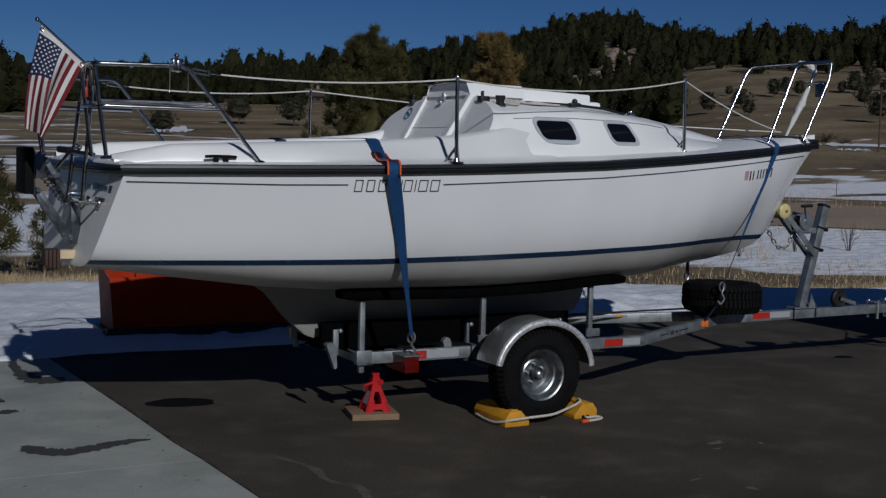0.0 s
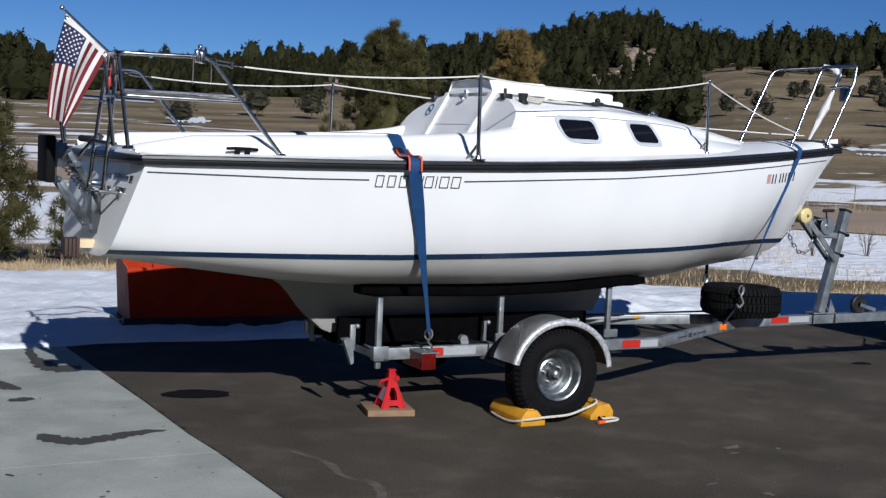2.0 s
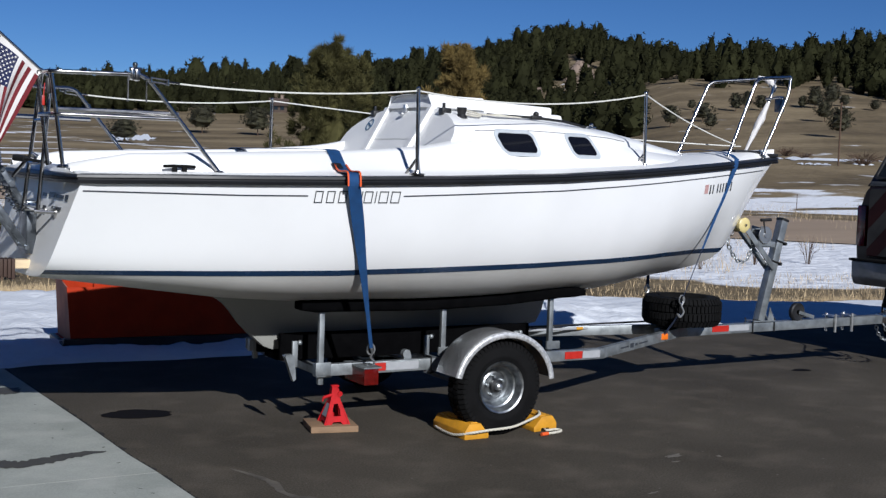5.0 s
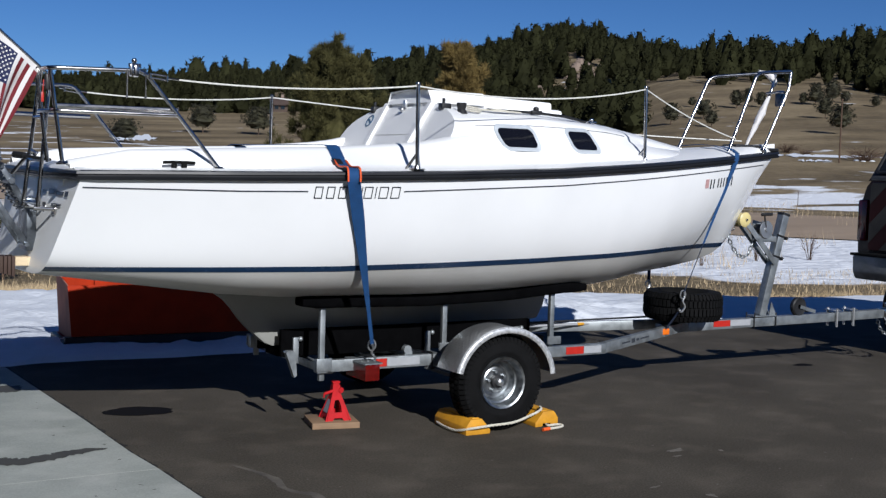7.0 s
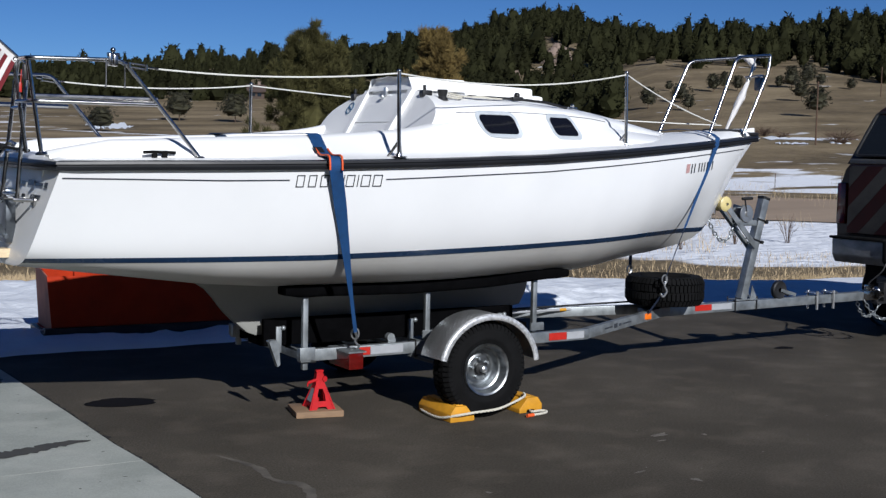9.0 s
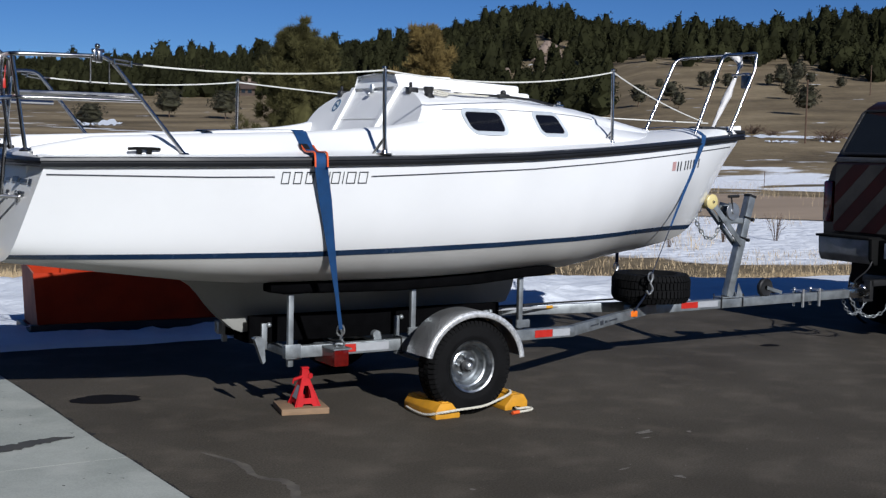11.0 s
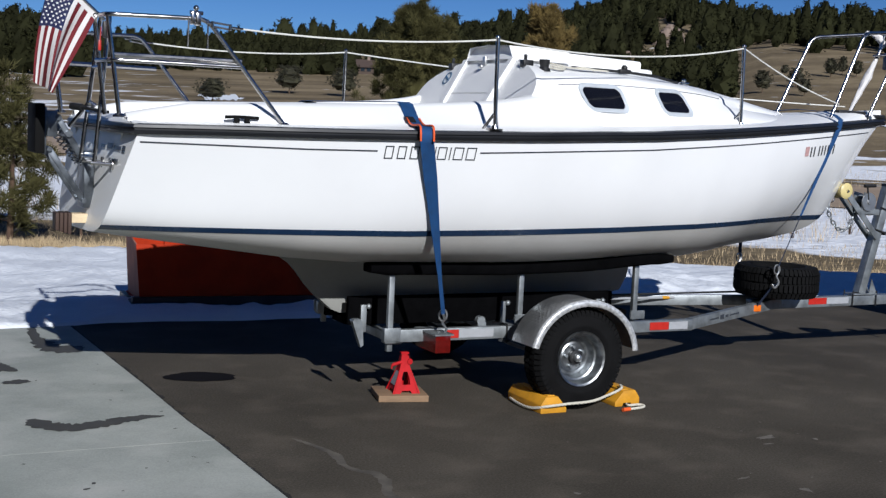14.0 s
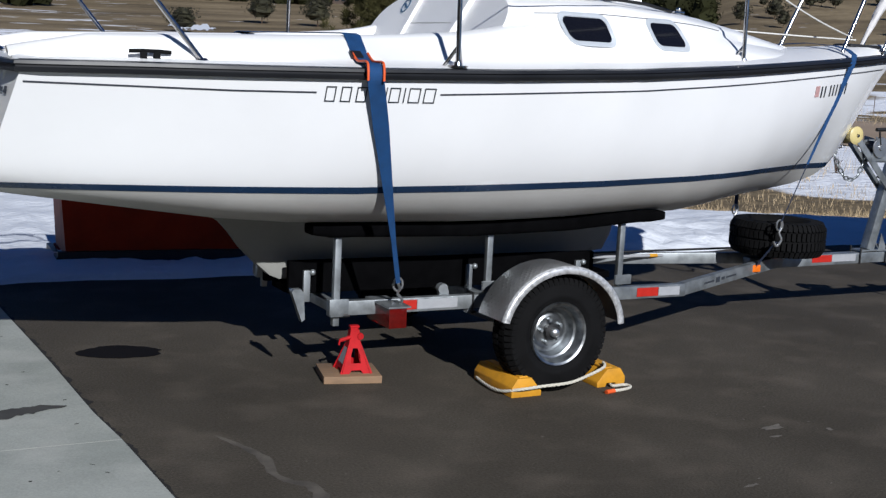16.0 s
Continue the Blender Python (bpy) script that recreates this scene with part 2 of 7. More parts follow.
def paving(name, dark, light, dust, speck, big, mid, fine, dusty, rough, relief, grit=0.55):
    """A poured or rolled surface: aggregate, worn patches and drifts of pale dust."""
    m, n, l, b = nodes_of(name)
    geo = n.new("ShaderNodeNewGeometry")

    def noise_of(scale, detail, stretch=(1, 1, 1)):
        mp, t = n.new("ShaderNodeMapping"), n.new("ShaderNodeTexNoise")
        mp.inputs["Scale"].default_value = stretch
        t.inputs["Scale"].default_value, t.inputs["Detail"].default_value = scale, detail
        l.new(geo.outputs["Position"], mp.inputs[0])
        l.new(mp.outputs[0], t.inputs["Vector"])
        return t.outputs[0]

    def ranged(src, a, c, lo=0.0, hi=1.0):
        r = n.new("ShaderNodeMapRange")
        r.inputs["From Min"].default_value, r.inputs["From Max"].default_value = a, c
        r.inputs["To Min"].default_value, r.inputs["To Max"].default_value = lo, hi
        l.new(src, r.inputs["Value"])
        return r.outputs[0]

    def blend(fac, a, c):
        x = n.new("ShaderNodeMix")
        x.data_type = "RGBA"
        for key, v in (("A", a), ("B", c)):
            if isinstance(v, tuple):
                x.inputs[key].default_value = (*v, 1)
            else:
                l.new(v, x.inputs[key])
        l.new(fac, x.inputs["Factor"])
        return x.outputs["Result"]

    patches = ranged(noise_of(big, 4), 0.35, 0.65)
    grain = noise_of(fine, 4)
    col = blend(patches, dark, light)
    col = blend(ranged(grain, 0.35, 0.70, 0.0, grit), col, tuple(c * 0.55 for c in dark))
    col = blend(ranged(noise_of(mid, 10, (0.8, 0.9, 1)), 0.50, 0.85, 0.0, dusty), col, dust)
    vor = n.new("ShaderNodeTexVoronoi")
    vor.inputs["Scale"].default_value = 55.0
    l.new(geo.outputs["Position"], vor.inputs["Vector"])
    sp = n.new("ShaderNodeMath")
    sp.operation = "MULTIPLY"
    l.new(ranged(vor.outputs["Distance"], 0.16, 0.06), sp.inputs[0])
    l.new(ranged(noise_of(9.0, 3), 0.58, 0.66, 0.0, speck), sp.inputs[1])
    col = blend(sp.outputs[0], col, tuple(min(0.8, c * 1.6) for c in dust))
    l.new(col, b.inputs["Base Color"])
    l.new(ranged(grain, 0.3, 0.7, rough - 0.12, rough + 0.1), b.inputs["Roughness"])
    bp = n.new("ShaderNodeBump")
    bp.inputs["Strength"].default_value, bp.inputs["Distance"].default_value = 0.7, relief
    l.new(grain, bp.inputs["Height"])
    l.new(bp.outputs[0], b.inputs["Normal"])
    return m


M_ASPHALT = paving("worn_asphalt", (0.062, 0.054, 0.043), (0.094, 0.082, 0.066), (0.150, 0.127, 0.102), 0.9, 0.8, 3.1, 75.0, 0.60, 0.85, 0.008)
M_CONCRETE = paving("broom_concrete", (0.285, 0.305, 0.280), (0.400, 0.416, 0.385), (0.50, 0.495, 0.465), 0.0, 1.3, 3.4, 90.0, 0.7, 0.82, 0.003, 0.22)
M_WET = mat("damp_stain", (0.010, 0.009, 0.009), 0.75, vary=0.12, scale=6, fine=120, bump=0.02)
M_WETCON = mat("damp_concrete", (0.078, 0.076, 0.070), 0.6, vary=0.12, scale=6, fine=120, bump=0.02)

for dull, gloss in ((M_ASPHALT, 0.10), (M_CONCRETE, 0.15), (M_WET, 0.05), (M_WETCON, 0.08), (M_SNOW, 0.2), (M_GROUND, 0.1), (M_ROAD, 0.1)):
    dull.node_tree.nodes["Principled BSDF"].inputs["Specular IOR Level"].default_value = gloss

# ---- building blocks ----


def mesh_of(verts, faces, material, smooth=40.0):
    me = bpy.data.meshes.new("mesh")
    me.from_pydata([tuple(v) for v in verts], [], [tuple(f) for f in faces])
    me.materials.append(material)
    me.validate()
    if smooth:
        me.polygons.foreach_set("use_smooth", [True] * len(me.polygons))
        me.set_sharp_from_angle(angle=radians(smooth))
    return me


def part(name, geo, material, parent, label="", smooth=40.0):
    """One mesh under a thing or under a part; geo: (verts, faces) in the place's own metres."""
    ob = new(name, mesh_of(*geo, material, smooth))
    ob.parent = parent
    if parent.type == "EMPTY":
        ob.matrix_parent_inverse = parent.matrix_basis.inverted()
    if label:
        tagged(ob, label)
    return ob


def thing(name, at, label, category, group=""):
    ob = new(name)
    ob.empty_display_size = 0.1
    ob.matrix_basis = Matrix.Translation(at)
    return tagged(ob, label, category, group)


def single(name, geo, material, label, category, kind="", group="", smooth=40.0):
    return tagged(new(name, mesh_of(*geo, material, smooth)), label, category, group, kind)


def merge(*geos):
    vs, fs = [], []
    for v, f in geos:
        k = len(vs)
        vs += [tuple(p) for p in v]
        fs += [tuple(i + k for i in q) for q in f]
    return vs, fs


def moved(geo, m):
    return [tuple(m @ Vector(v)) for v in geo[0]], geo[1]


def mirrored(geo):
    return [(x, -y, z) for x, y, z in geo[0]], [tuple(reversed(f)) for f in geo[1]]


def box(lo, hi, bevel=0.0):
    """An upright block from corner to corner, with its edges worn round."""
    bm = bmesh.new()
    bmesh.ops.create_cube(bm, size=1.0)
    c, s = [(a + b) / 2 for a, b in zip(lo, hi)], [b - a for a, b in zip(lo, hi)]
    for v in bm.verts:
        v.co = Vector([c[i] + v.co[i] * s[i] for i in range(3)])
    if bevel:
        bmesh.ops.bevel(bm, geom=bm.edges[:], offset=min(bevel, min(abs(q) for q in s) * 0.45), segments=2, affect="EDGES", profile=0.6)
    bm.verts.index_update()
    out = [tuple(v.co) for v in bm.verts], [tuple(v.index for v in f.verts) for f in bm.faces]
    bm.free()
    return out


def prism(points, lo, hi, axis="y", bevel=0.0):
    """A flat outline, in the two other axes, given thickness along one axis."""
    def place(a, b, c):
        return {"y": (a, c, b), "x": (c, a, b), "z": (a, b, c)}[axis]
    bm = bmesh.new()
    low = [bm.verts.new(place(a, b, lo)) for a, b in points]
    top = [bm.verts.new(place(a, b, hi)) for a, b in points]
    bm.faces.new(low)
    bm.faces.new(top[::-1])
    for i in range(len(points)):
        j = (i + 1) % len(points)
        bm.faces.new((low[j], low[i], top[i], top[j]))
    bmesh.ops.recalc_face_normals(bm, faces=bm.faces[:])
    if bevel:
        bmesh.ops.bevel(bm, geom=bm.edges[:], offset=bevel, segments=2, affect="EDGES", profile=0.6)
    bm.verts.index_update()
    out = [tuple(v.co) for v in bm.verts], [tuple(v.index for v in f.verts) for f in bm.faces]
    bm.free()
    return out


def curve_through(points, steps=6):
    """A smooth line through points."""
    p = [Vector(q) for q in points]
    out = []
    for i in range(len(p) - 1):
        a, b, c, d = p[max(i - 1, 0)], p[i], p[i + 1], p[min(i + 2, len(p) - 1)]
        for k in range(steps):
            t = k / steps
            out.append(0.5 * ((2 * b) + (c - a) * t + (2 * a - 5 * b + 4 * c - d) * t * t + (3 * b - a - 3 * c + d) * t ** 3))
    return out + [p[-1]]


def rounded(points, radius, steps=5):
    """A bent tube's axis: straight runs joined by round bends."""
    p = [Vector(q) for q in points]
    out = [p[0]]
    for i in range(1, len(p) - 1):
        u, w = (p[i - 1] - p[i]), (p[i + 1] - p[i])
        r = min(radius, u.length * 0.49, w.length * 0.49)
        a, b = p[i] + u.normalized() * r, p[i] + w.normalized() * r
        for k in range(steps + 1):
            t = k / steps
            out.append(a * (1 - t) ** 2 + p[i] * 2 * t * (1 - t) + b * t * t)
    return out + [p[-1]]


def tube(points, r, sides=10, r_end=None, closed=False):
    """A round bar along a line of points."""
    p = [Vector(q) for q in points]
    n = len(p)
    vs, fs = [], []
    ref = None
    for i in range(n):
        if closed:
            d = (p[(i + 1) % n] - p[i - 1]).normalized()
        else:
            d = (p[min(i + 1, n - 1)] - p[max(i - 1, 0)]).normalized()
        if ref is None:
            ref = d.orthogonal().normalized()
        ref = (ref - d * ref.dot(d)).normalized()
        side = d.cross(ref)
        rad = r if r_end is None else r + (r_end - r) * i / (n - 1)
        vs += [tuple(p[i] + (ref * math.cos(2 * math.pi * k / sides) + side * math.sin(2 * math.pi * k / sides)) * rad) for k in range(sides)]
    for i in range(n if closed else n - 1):
        j = (i + 1) % n
        for k in range(sides):
            m = (k + 1) % sides
            fs.append((i * sides + k, i * sides + m, j * sides + m, j * sides + k))
    if not closed:
        fs += [tuple(reversed(range(sides))), tuple(range((n - 1) * sides, n * sides))]
    return vs, fs


def ribbon(points, across, thick):
    """A flat band along points; across: its half-width vector at each point (or one for all)."""
    p = [Vector(q) for q in points]
    a = [Vector(q) for q in across] if isinstance(across[0], (tuple, list, Vector)) else [Vector(across)] * len(p)
    vs, fs = [], []
    for i in range(len(p)):
        d = (p[min(i + 1, len(p) - 1)] - p[max(i - 1, 0)]).normalized()
        up = d.cross(a[i]).normalized() * thick / 2
        vs += [tuple(p[i] + a[i] + up), tuple(p[i] - a[i] + up), tuple(p[i] - a[i] - up), tuple(p[i] + a[i] - up)]
    for i in range(len(p) - 1):
        for k in range(4):
            m = (k + 1) % 4
            fs.append((4 * i + k, 4 * i + m, 4 * i + 4 + m, 4 * i + 4 + k))
    e = 4 * (len(p) - 1)
    return vs, fs + [(3, 2, 1, 0), (e, e + 1, e + 2, e + 3)]


def lathe(profile, sides=32, centre=(0, 0, 0), axis="y", close=False):
    """A turned shape: profile of (radius, along), spun about an axis through centre."""
    vs, fs = [], []
    n = len(profile)
    for k in range(sides):
        a = 2 * math.pi * k / sides
        for r, h in profile:
            u, w = r * math.cos(a), r * math.sin(a)
            q = {"y": (u, h, w), "x": (h, u, w), "z": (u, w, h)}[axis]
            vs.append(tuple(q[i] + centre[i] for i in range(3)))
    flip = axis == "y"
    for k in range(sides):
        m = (k + 1) % sides
        for i in range(n - 1 + close):
            j = (i + 1) % n
            f = (k * n + i, m * n + i, m * n + j, k * n + j)
            fs.append(f[::-1] if flip else f)
    return vs, fs


def rod(a, b, r, sides=10):
    return tube([a, b], r, sides)


def ball(c, r, sides=10):
    return lathe([(r * math.sin(math.pi * i / 6), -r * math.cos(math.pi * i / 6)) for i in range(7)], sides, c, "z")


def loft(rows, close=False):
    """A skin over rows of equally many points."""
    n = len(rows[0])
    vs = [tuple(v) for r in rows for v in r]
    fs = []
    for i in range(len(rows) - 1):
        for k in range(n - 1 + close):
            m = (k + 1) % n
            fs.append((i * n + k, i * n + m, (i + 1) * n + m, (i + 1) * n + k))
    return vs, fs


def rounded_rect(w, h, r, steps=5, skew=0.0):
    out = []
    for cx, cy, a0 in ((w / 2 - r, h / 2 - r, 0), (-w / 2 + r, h / 2 - r, 90), (-w / 2 + r, -h / 2 + r, 180), (w / 2 - r, -h / 2 + r, 270)):
        for k in range(steps + 1):
            a = radians(a0 + 90 * k / steps)
            x, y = cx + r * math.cos(a), cy + r * math.sin(a)
            out.append((x - skew * y, y))
    return out


def lerp(x, xs, ys):
    return float(np.interp(x, xs, ys))


# ---- ground, drive, road ----
EYE0 = (-4.5, -8.0)


def terrain(x, y):
    d = math.hypot(x - EYE0[0], y - EYE0[1])
    az = math.degrees(math.atan2(x - EYE0[0], y - EYE0[1]))
    base = lerp(az, (8, 14, 20, 28, 34, 38, 39.5, 41, 48, 50.6, 60), (1.85, 1.95, 1.95, 2.1, 2.4, 2.9, 3.6, 4.0, 4.0, 3.75, 3.4))
    ridge = lerp(az, (4, 8, 10, 14.4, 19.1, 28.6, 31.4, 33.5, 35.5, 37, 38.6, 40.6, 41.7, 44, 46.5, 48.4, 50.5, 60), (3.1, 3.1, 2.65, 2.95, 3.4, 4.05, 4.6, 5.2, 5.75, 5.7, 5.0, 4.65, 4.3, 4.5, 4.85, 5.15, 5.5, 6.0))
    fade = max(0.15, min(1.0, 1.6 - abs(az - 28) / 60))
    zb, zr = (1.8 + 260 * math.tan(radians(base))) * fade, (1.8 + 480 * math.tan(radians(ridge))) * fade
    if d < 70:
        z = 0.0
    elif d < 260:
        t = (d - 70) / 190
        z = zb * (0.45 * t + 0.55 * t * t)
    elif d < 480:
        t = (d - 260) / 220
        z = zb + (zr - zb) * (t * 1.25 - 0.25 * t * t)
    else:
        z = zr * max(0.0, 1 - (d - 480) / 900)
    if d > 30:
        z += min(1.0, (d - 30) / 120) * 0.5 * noise.noise((x * 0.03, y * 0.03, 0.0))
    z -= lerp(d, (0, 25, 50), (0.26, 0.26, 0.0))
    return z


def ground_sheet():
    rings = [0.0] + [3 * 1.19 ** i for i in range(1, 42)]
    spokes = [i * 1.0 for i in range(-15, 75)] + [75 + i * 6.0 for i in range(46)]
    vs, fs = [], []
    for r in rings[1:]:
        for a in spokes:
            x, y = EYE0[0] + r * math.sin(radians(a)), EYE0[1] + r * math.cos(radians(a))
            vs.append((x, y, terrain(x, y)))
    n = len(spokes)
    for i in range(len(rings) - 2):
        for k in range(n):
            m = (k + 1) % n
            fs.append((i * n + k, (i + 1) * n + k, (i + 1) * n + m, i * n + m))
    c = len(vs)
    vs.append((EYE0[0], EYE0[1], -0.06))
    fs += [(c, k, (k + 1) % n) for k in range(n)]
    return vs, fs


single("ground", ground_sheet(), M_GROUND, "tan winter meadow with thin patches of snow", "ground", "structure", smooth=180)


def wavy(a, b, n, amp, seed):
    out = []
    for i in range(n + 1):
        t = i / n
        x, y = a[0] + (b[0] - a[0]) * t, a[1] + (b[1] - a[1]) * t
        k = amp * noise.noise((x * 1.3 + seed, y * 1.3, seed))
        out.append((x, y + k))
    return out


# asphalt drive, with its ragged far edge under the snow
far = wavy((-14, 2.9), (-0.4, 2.9), 40, 0.06, 3.1) + wavy((1.4, 3.05), (30, 3.3), 80, 0.1, 3.1)
drive = [(-14, -30), (30, -30)] + far[::-1]
single("driveway", prism(drive, -0.2, 0.0, "z"), M_ASPHALT, "worn dark grey asphalt driveway", "driveway", "structure", smooth=0)
# concrete apron, a little proud of the asphalt
edge = [(-2.355, -2.6), (-2.39, -1.4), (-2.43, -0.7), (-2.45, 0.3), (-2.5, 1.8), (-2.53, 2.75)]
near = [(-14, -20), (-2.2, -20), (-2.355, -2.6), (-2.398, -1.164), (-14, -1.164)]
beyond = [(-14, -1.158), (-2.398, -1.158)] + edge[2:] + [(-14, 2.8)]
for slab_outline in (near, beyond):
    single("concrete_apron", prism(slab_outline, -0.1, 0.006, "z"), M_CONCRETE, "pale broom-finished concrete garage apron slab", "pavement", "structure", smooth=0)
M_CONJOINT = mat("pale_joint_filler", (0.50, 0.49, 0.45), 0.9, vary=0.15, scale=8, fine=80, bump=0.02)
single("slab_joint", prism([(-14, -1.164), (-2.398, -1.164), (-2.398, -1.158), (-14, -1.158)], -0.05, 0.0055, "z"), M_CONJOINT, "narrow pale joint between the apron slabs", "joint", "structure", smooth=0)


def snow_bank():
    xs = [-9 + 0.075 * i for i in range(0, 380)]
    rows = []
    for j in range(0, 71):
        row = []
        for x in xs:
            front = lerp(x, (-3.2, -2.6, -2.2, -1.7, -1.0, -0.3, 1.4), (2.52, 2.52, 2.68, 2.66, 2.58, 2.60, 2.95)) + (0.22 * noise.noise((x * 0.5, 0, 7)) + 0.10 * noise.noise((x * 2.1, 3, 1))) * lerp(x, (-0.6, 1.4), (0.25, 1.0))
            back = lerp(x, (-16, -2, 0, 5, 9, 25), (12.0, 10.7, 9.8, 7.3, 5.7, 4.6)) + 0.4 * noise.noise((x * 0.8, 9, 2))
            t = j / 70
            y = front + (back - front) * t ** 1.5
            d, e = y - front, back - y
            h = 0.15 * (1 - math.exp(-d * 4)) + 0.06 * noise.noise((x * 0.9, y * 0.9, 0)) * min(1, d * 3) + 0.085 * noise.noise((x * 2.6, y * 3.4, 5)) * min(1, d * 4) + 0.04 * noise.noise((x * 6, y * 7, 2)) * min(1, d * 4)
            bump = max(0, 0.22 * math.exp(-((y - 4.3) / 0.6) ** 2) * (0.5 + 0.9 * noise.noise((x * 0.7, 1, 4)))) * min(1, d * 3)
            h = (h + bump) * min(1, e * 1.2)
            high = -0.03 + (max(0, h) + (0.02 if j else 0)) * lerp(x, (3.4, 6.0, 9.0), (1.0, 0.35, 0.12))
            flat = lerp(d, (0, 0.12, 1.15, 2.3, 6.2), (-0.03, 0.045, 0.04, -0.09, -0.13)) + (0.045 * noise.noise((x * 0.9, y * 0.9, 0)) + 0.045 * noise.noise((x * 2.6, y * 3.4, 5)) + 0.03 * noise.noise((x * 6, y * 7, 2))) * min(1, d * 4)
            k = lerp(x, (-0.6, 1.4), (0.0, 1.0))
            sink = 0.12 * max(0, 1 - e * 1.2)
            row.append((x, y, high * k + flat * (1 - k) - sink))
        rows.append(row)
    return loft(rows)


single("snow_bank", snow_bank(), M_SNOW, "crusty old snow along the edge of the driveway", "snow", "structure", smooth=180)


def along(az, d):
    x, y = EYE0[0] + d * math.sin(radians(az)), EYE0[1] + d * math.cos(radians(az))
    return x, y, terrain(x, y)


def road_strip():
    c, ax = Vector(along(46, 47)[:2]), radians(46)
    u, w = Vector((math.cos(ax), -math.sin(ax))), Vector((math.sin(ax), math.cos(ax)))
    rows = []
    for i in range(61):
        s = -90 + 3 * i
        row = []
        for k in range(7):
            q = c + u * s + w * (-9 + 3 * k + 0.004 * s * s * 0.3)
            row.append((q.x, q.y, terrain(q.x, q.y) + 0.03 + 0.12 * math.sin(math.pi * k / 6)))
        rows.append(row)
    return loft(rows)


single("road", road_strip(), M_ROAD, "brown gravel road across the meadow", "road", "structure", smooth=180)

# ---- sailboat ----
SX = (-2.95, -2.82, -2.33, -1.85, -1.33, -0.55, 0.37, 1.27, 2.38, 3.43, 3.50)
SZ = (1.648, 1.650, 1.660, 1.667, 1.678, 1.700, 1.737, 1.790, 1.862, 1.932, 1.936)
BX = (-2.95, -2.82, -2.0, -1.2, -0.5, 0.3, 1.0, 1.6, 2.2, 2.8, 3.2, 3.50)
BY = (0.975, 0.995, 1.14, 1.23, 1.25, 1.20, 1.07, 0.88, 0.64, 0.36, 0.15, 0.008)
KX = (-3.0, -2.6, -2.2, -1.8, -1.4, -1.0, -0.2, 0.2, 0.6, 1.0, 1.3, 1.6, 1.84, 2.32, 2.63, 2.85, 2.97, 3.12, 3.306, 3.502)
KZ = (1.072, 1.019, 0.966, 0.913, 0.882, 0.870, 0.865, 0.872, 0.881, 0.884, 0.873, 0.896, 0.929, 0.985, 1.04, 1.11, 1.21, 1.43, 1.73, 1.97)
# section shape along the hull: flare of the topsides, fullness, hardness of the bilge
FX = (-2.95, -2.0, -1.0, 0.0, 1.0, 2.0, 2.6, 3.1, 3.5)
FLARE = (0.31, 0.27, 0.24, 0.215, 0.18, 0.07, 0.0, 0.0, 0.0)
FULL = (14.0, 8.0, 4.4, 3.9, 3.6, 2.5, 1.9, 1.6, 1.4)
BILGE = (0.25, 0.25, 0.25, 0.25, 0.30, 0.62, 0.95, 1.0, 1.0)


def sheer(x):
    return lerp(x, SX, SZ)


def beam(x):
    return lerp(x, BX, BY)


def keel_line(x):
    return lerp(x, KX, KZ)


def hull_y(x, z):
    lo, hi = keel_line(x), sheer(x)
    u = max(0.0, min(1.0, (z - lo) / max(1e-4, hi - lo)))
    return beam(x) * (1 - lerp(x, FX, FLARE) * (1 - u)) * (1 - (1 - u) ** lerp(x, FX, FULL)) ** lerp(x, FX, BILGE)


def transom_x(z):
    return -2.815 - (1.65 - z) * 0.235


STATIONS = [i / 64 for i in range(65)]


def hull_skin(low, high, n, out=0.0, side=-1, x0=None, x1=None):
    """A strip of the hull between two heights, each a function of x, along one side."""
    rows = []
    for s in STATIONS:
        row = []
        for k in range(n + 1):
            t = k / n
            xa = -2.9 if x0 is None else x0
            xb = 3.5 if x1 is None else x1
            x = xa + (xb - xa) * s
            lo, hi = max(low(x), keel_line(x)), min(high(x), sheer(x))
            z = lo + (max(hi, lo) - lo) * t
            if x0 is None and s < 0.12:
                x = x + (transom_x(z) - xa) * (1 - s / 0.12)
            y = hull_y(x, z) + out
            row.append((x, side * y, z))
        rows.append(row)
    v, f = loft(rows)
    return (v, f) if side > 0 else (v, [q[::-1] for q in f])


def both(fn, *a, **k):
    return merge(fn(*a, side=-1, **k), fn(*a, side=1, **k))


def stripe_low(x):
    return lerp(x, (-2.95, -1.2, -0.6, 0, 1.2, 1.8, 2.4, 2.9), (1.103, 1.099, 1.108, 1.120, 1.148, 1.160, 1.156, 1.148))


def stripe_high(x):
    return lerp(x, (-2.95, -1.2, -0.6, 0, 1.2, 1.8, 2.4, 2.9), (1.133, 1.135, 1.146, 1.158, 1.184, 1.196, 1.194, 1.189))


def pin_z(x):
    return lerp(x, (-2.82, -1.9, -0.9, 0.4, 1.3, 2.5, 3.3), (1.604, 1.600, 1.614, 1.672, 1.731, 1.815, 1.868))


M_EMBLEM = mat("blue_badge", (0.06, 0.13, 0.22), 0.4, vary=0.08, scale=30, bump=0.0)
boat = thing("sailboat", (0, 0, 0.5), "white fibreglass sailboat strapped to its galvanised trailer", "sailboat")


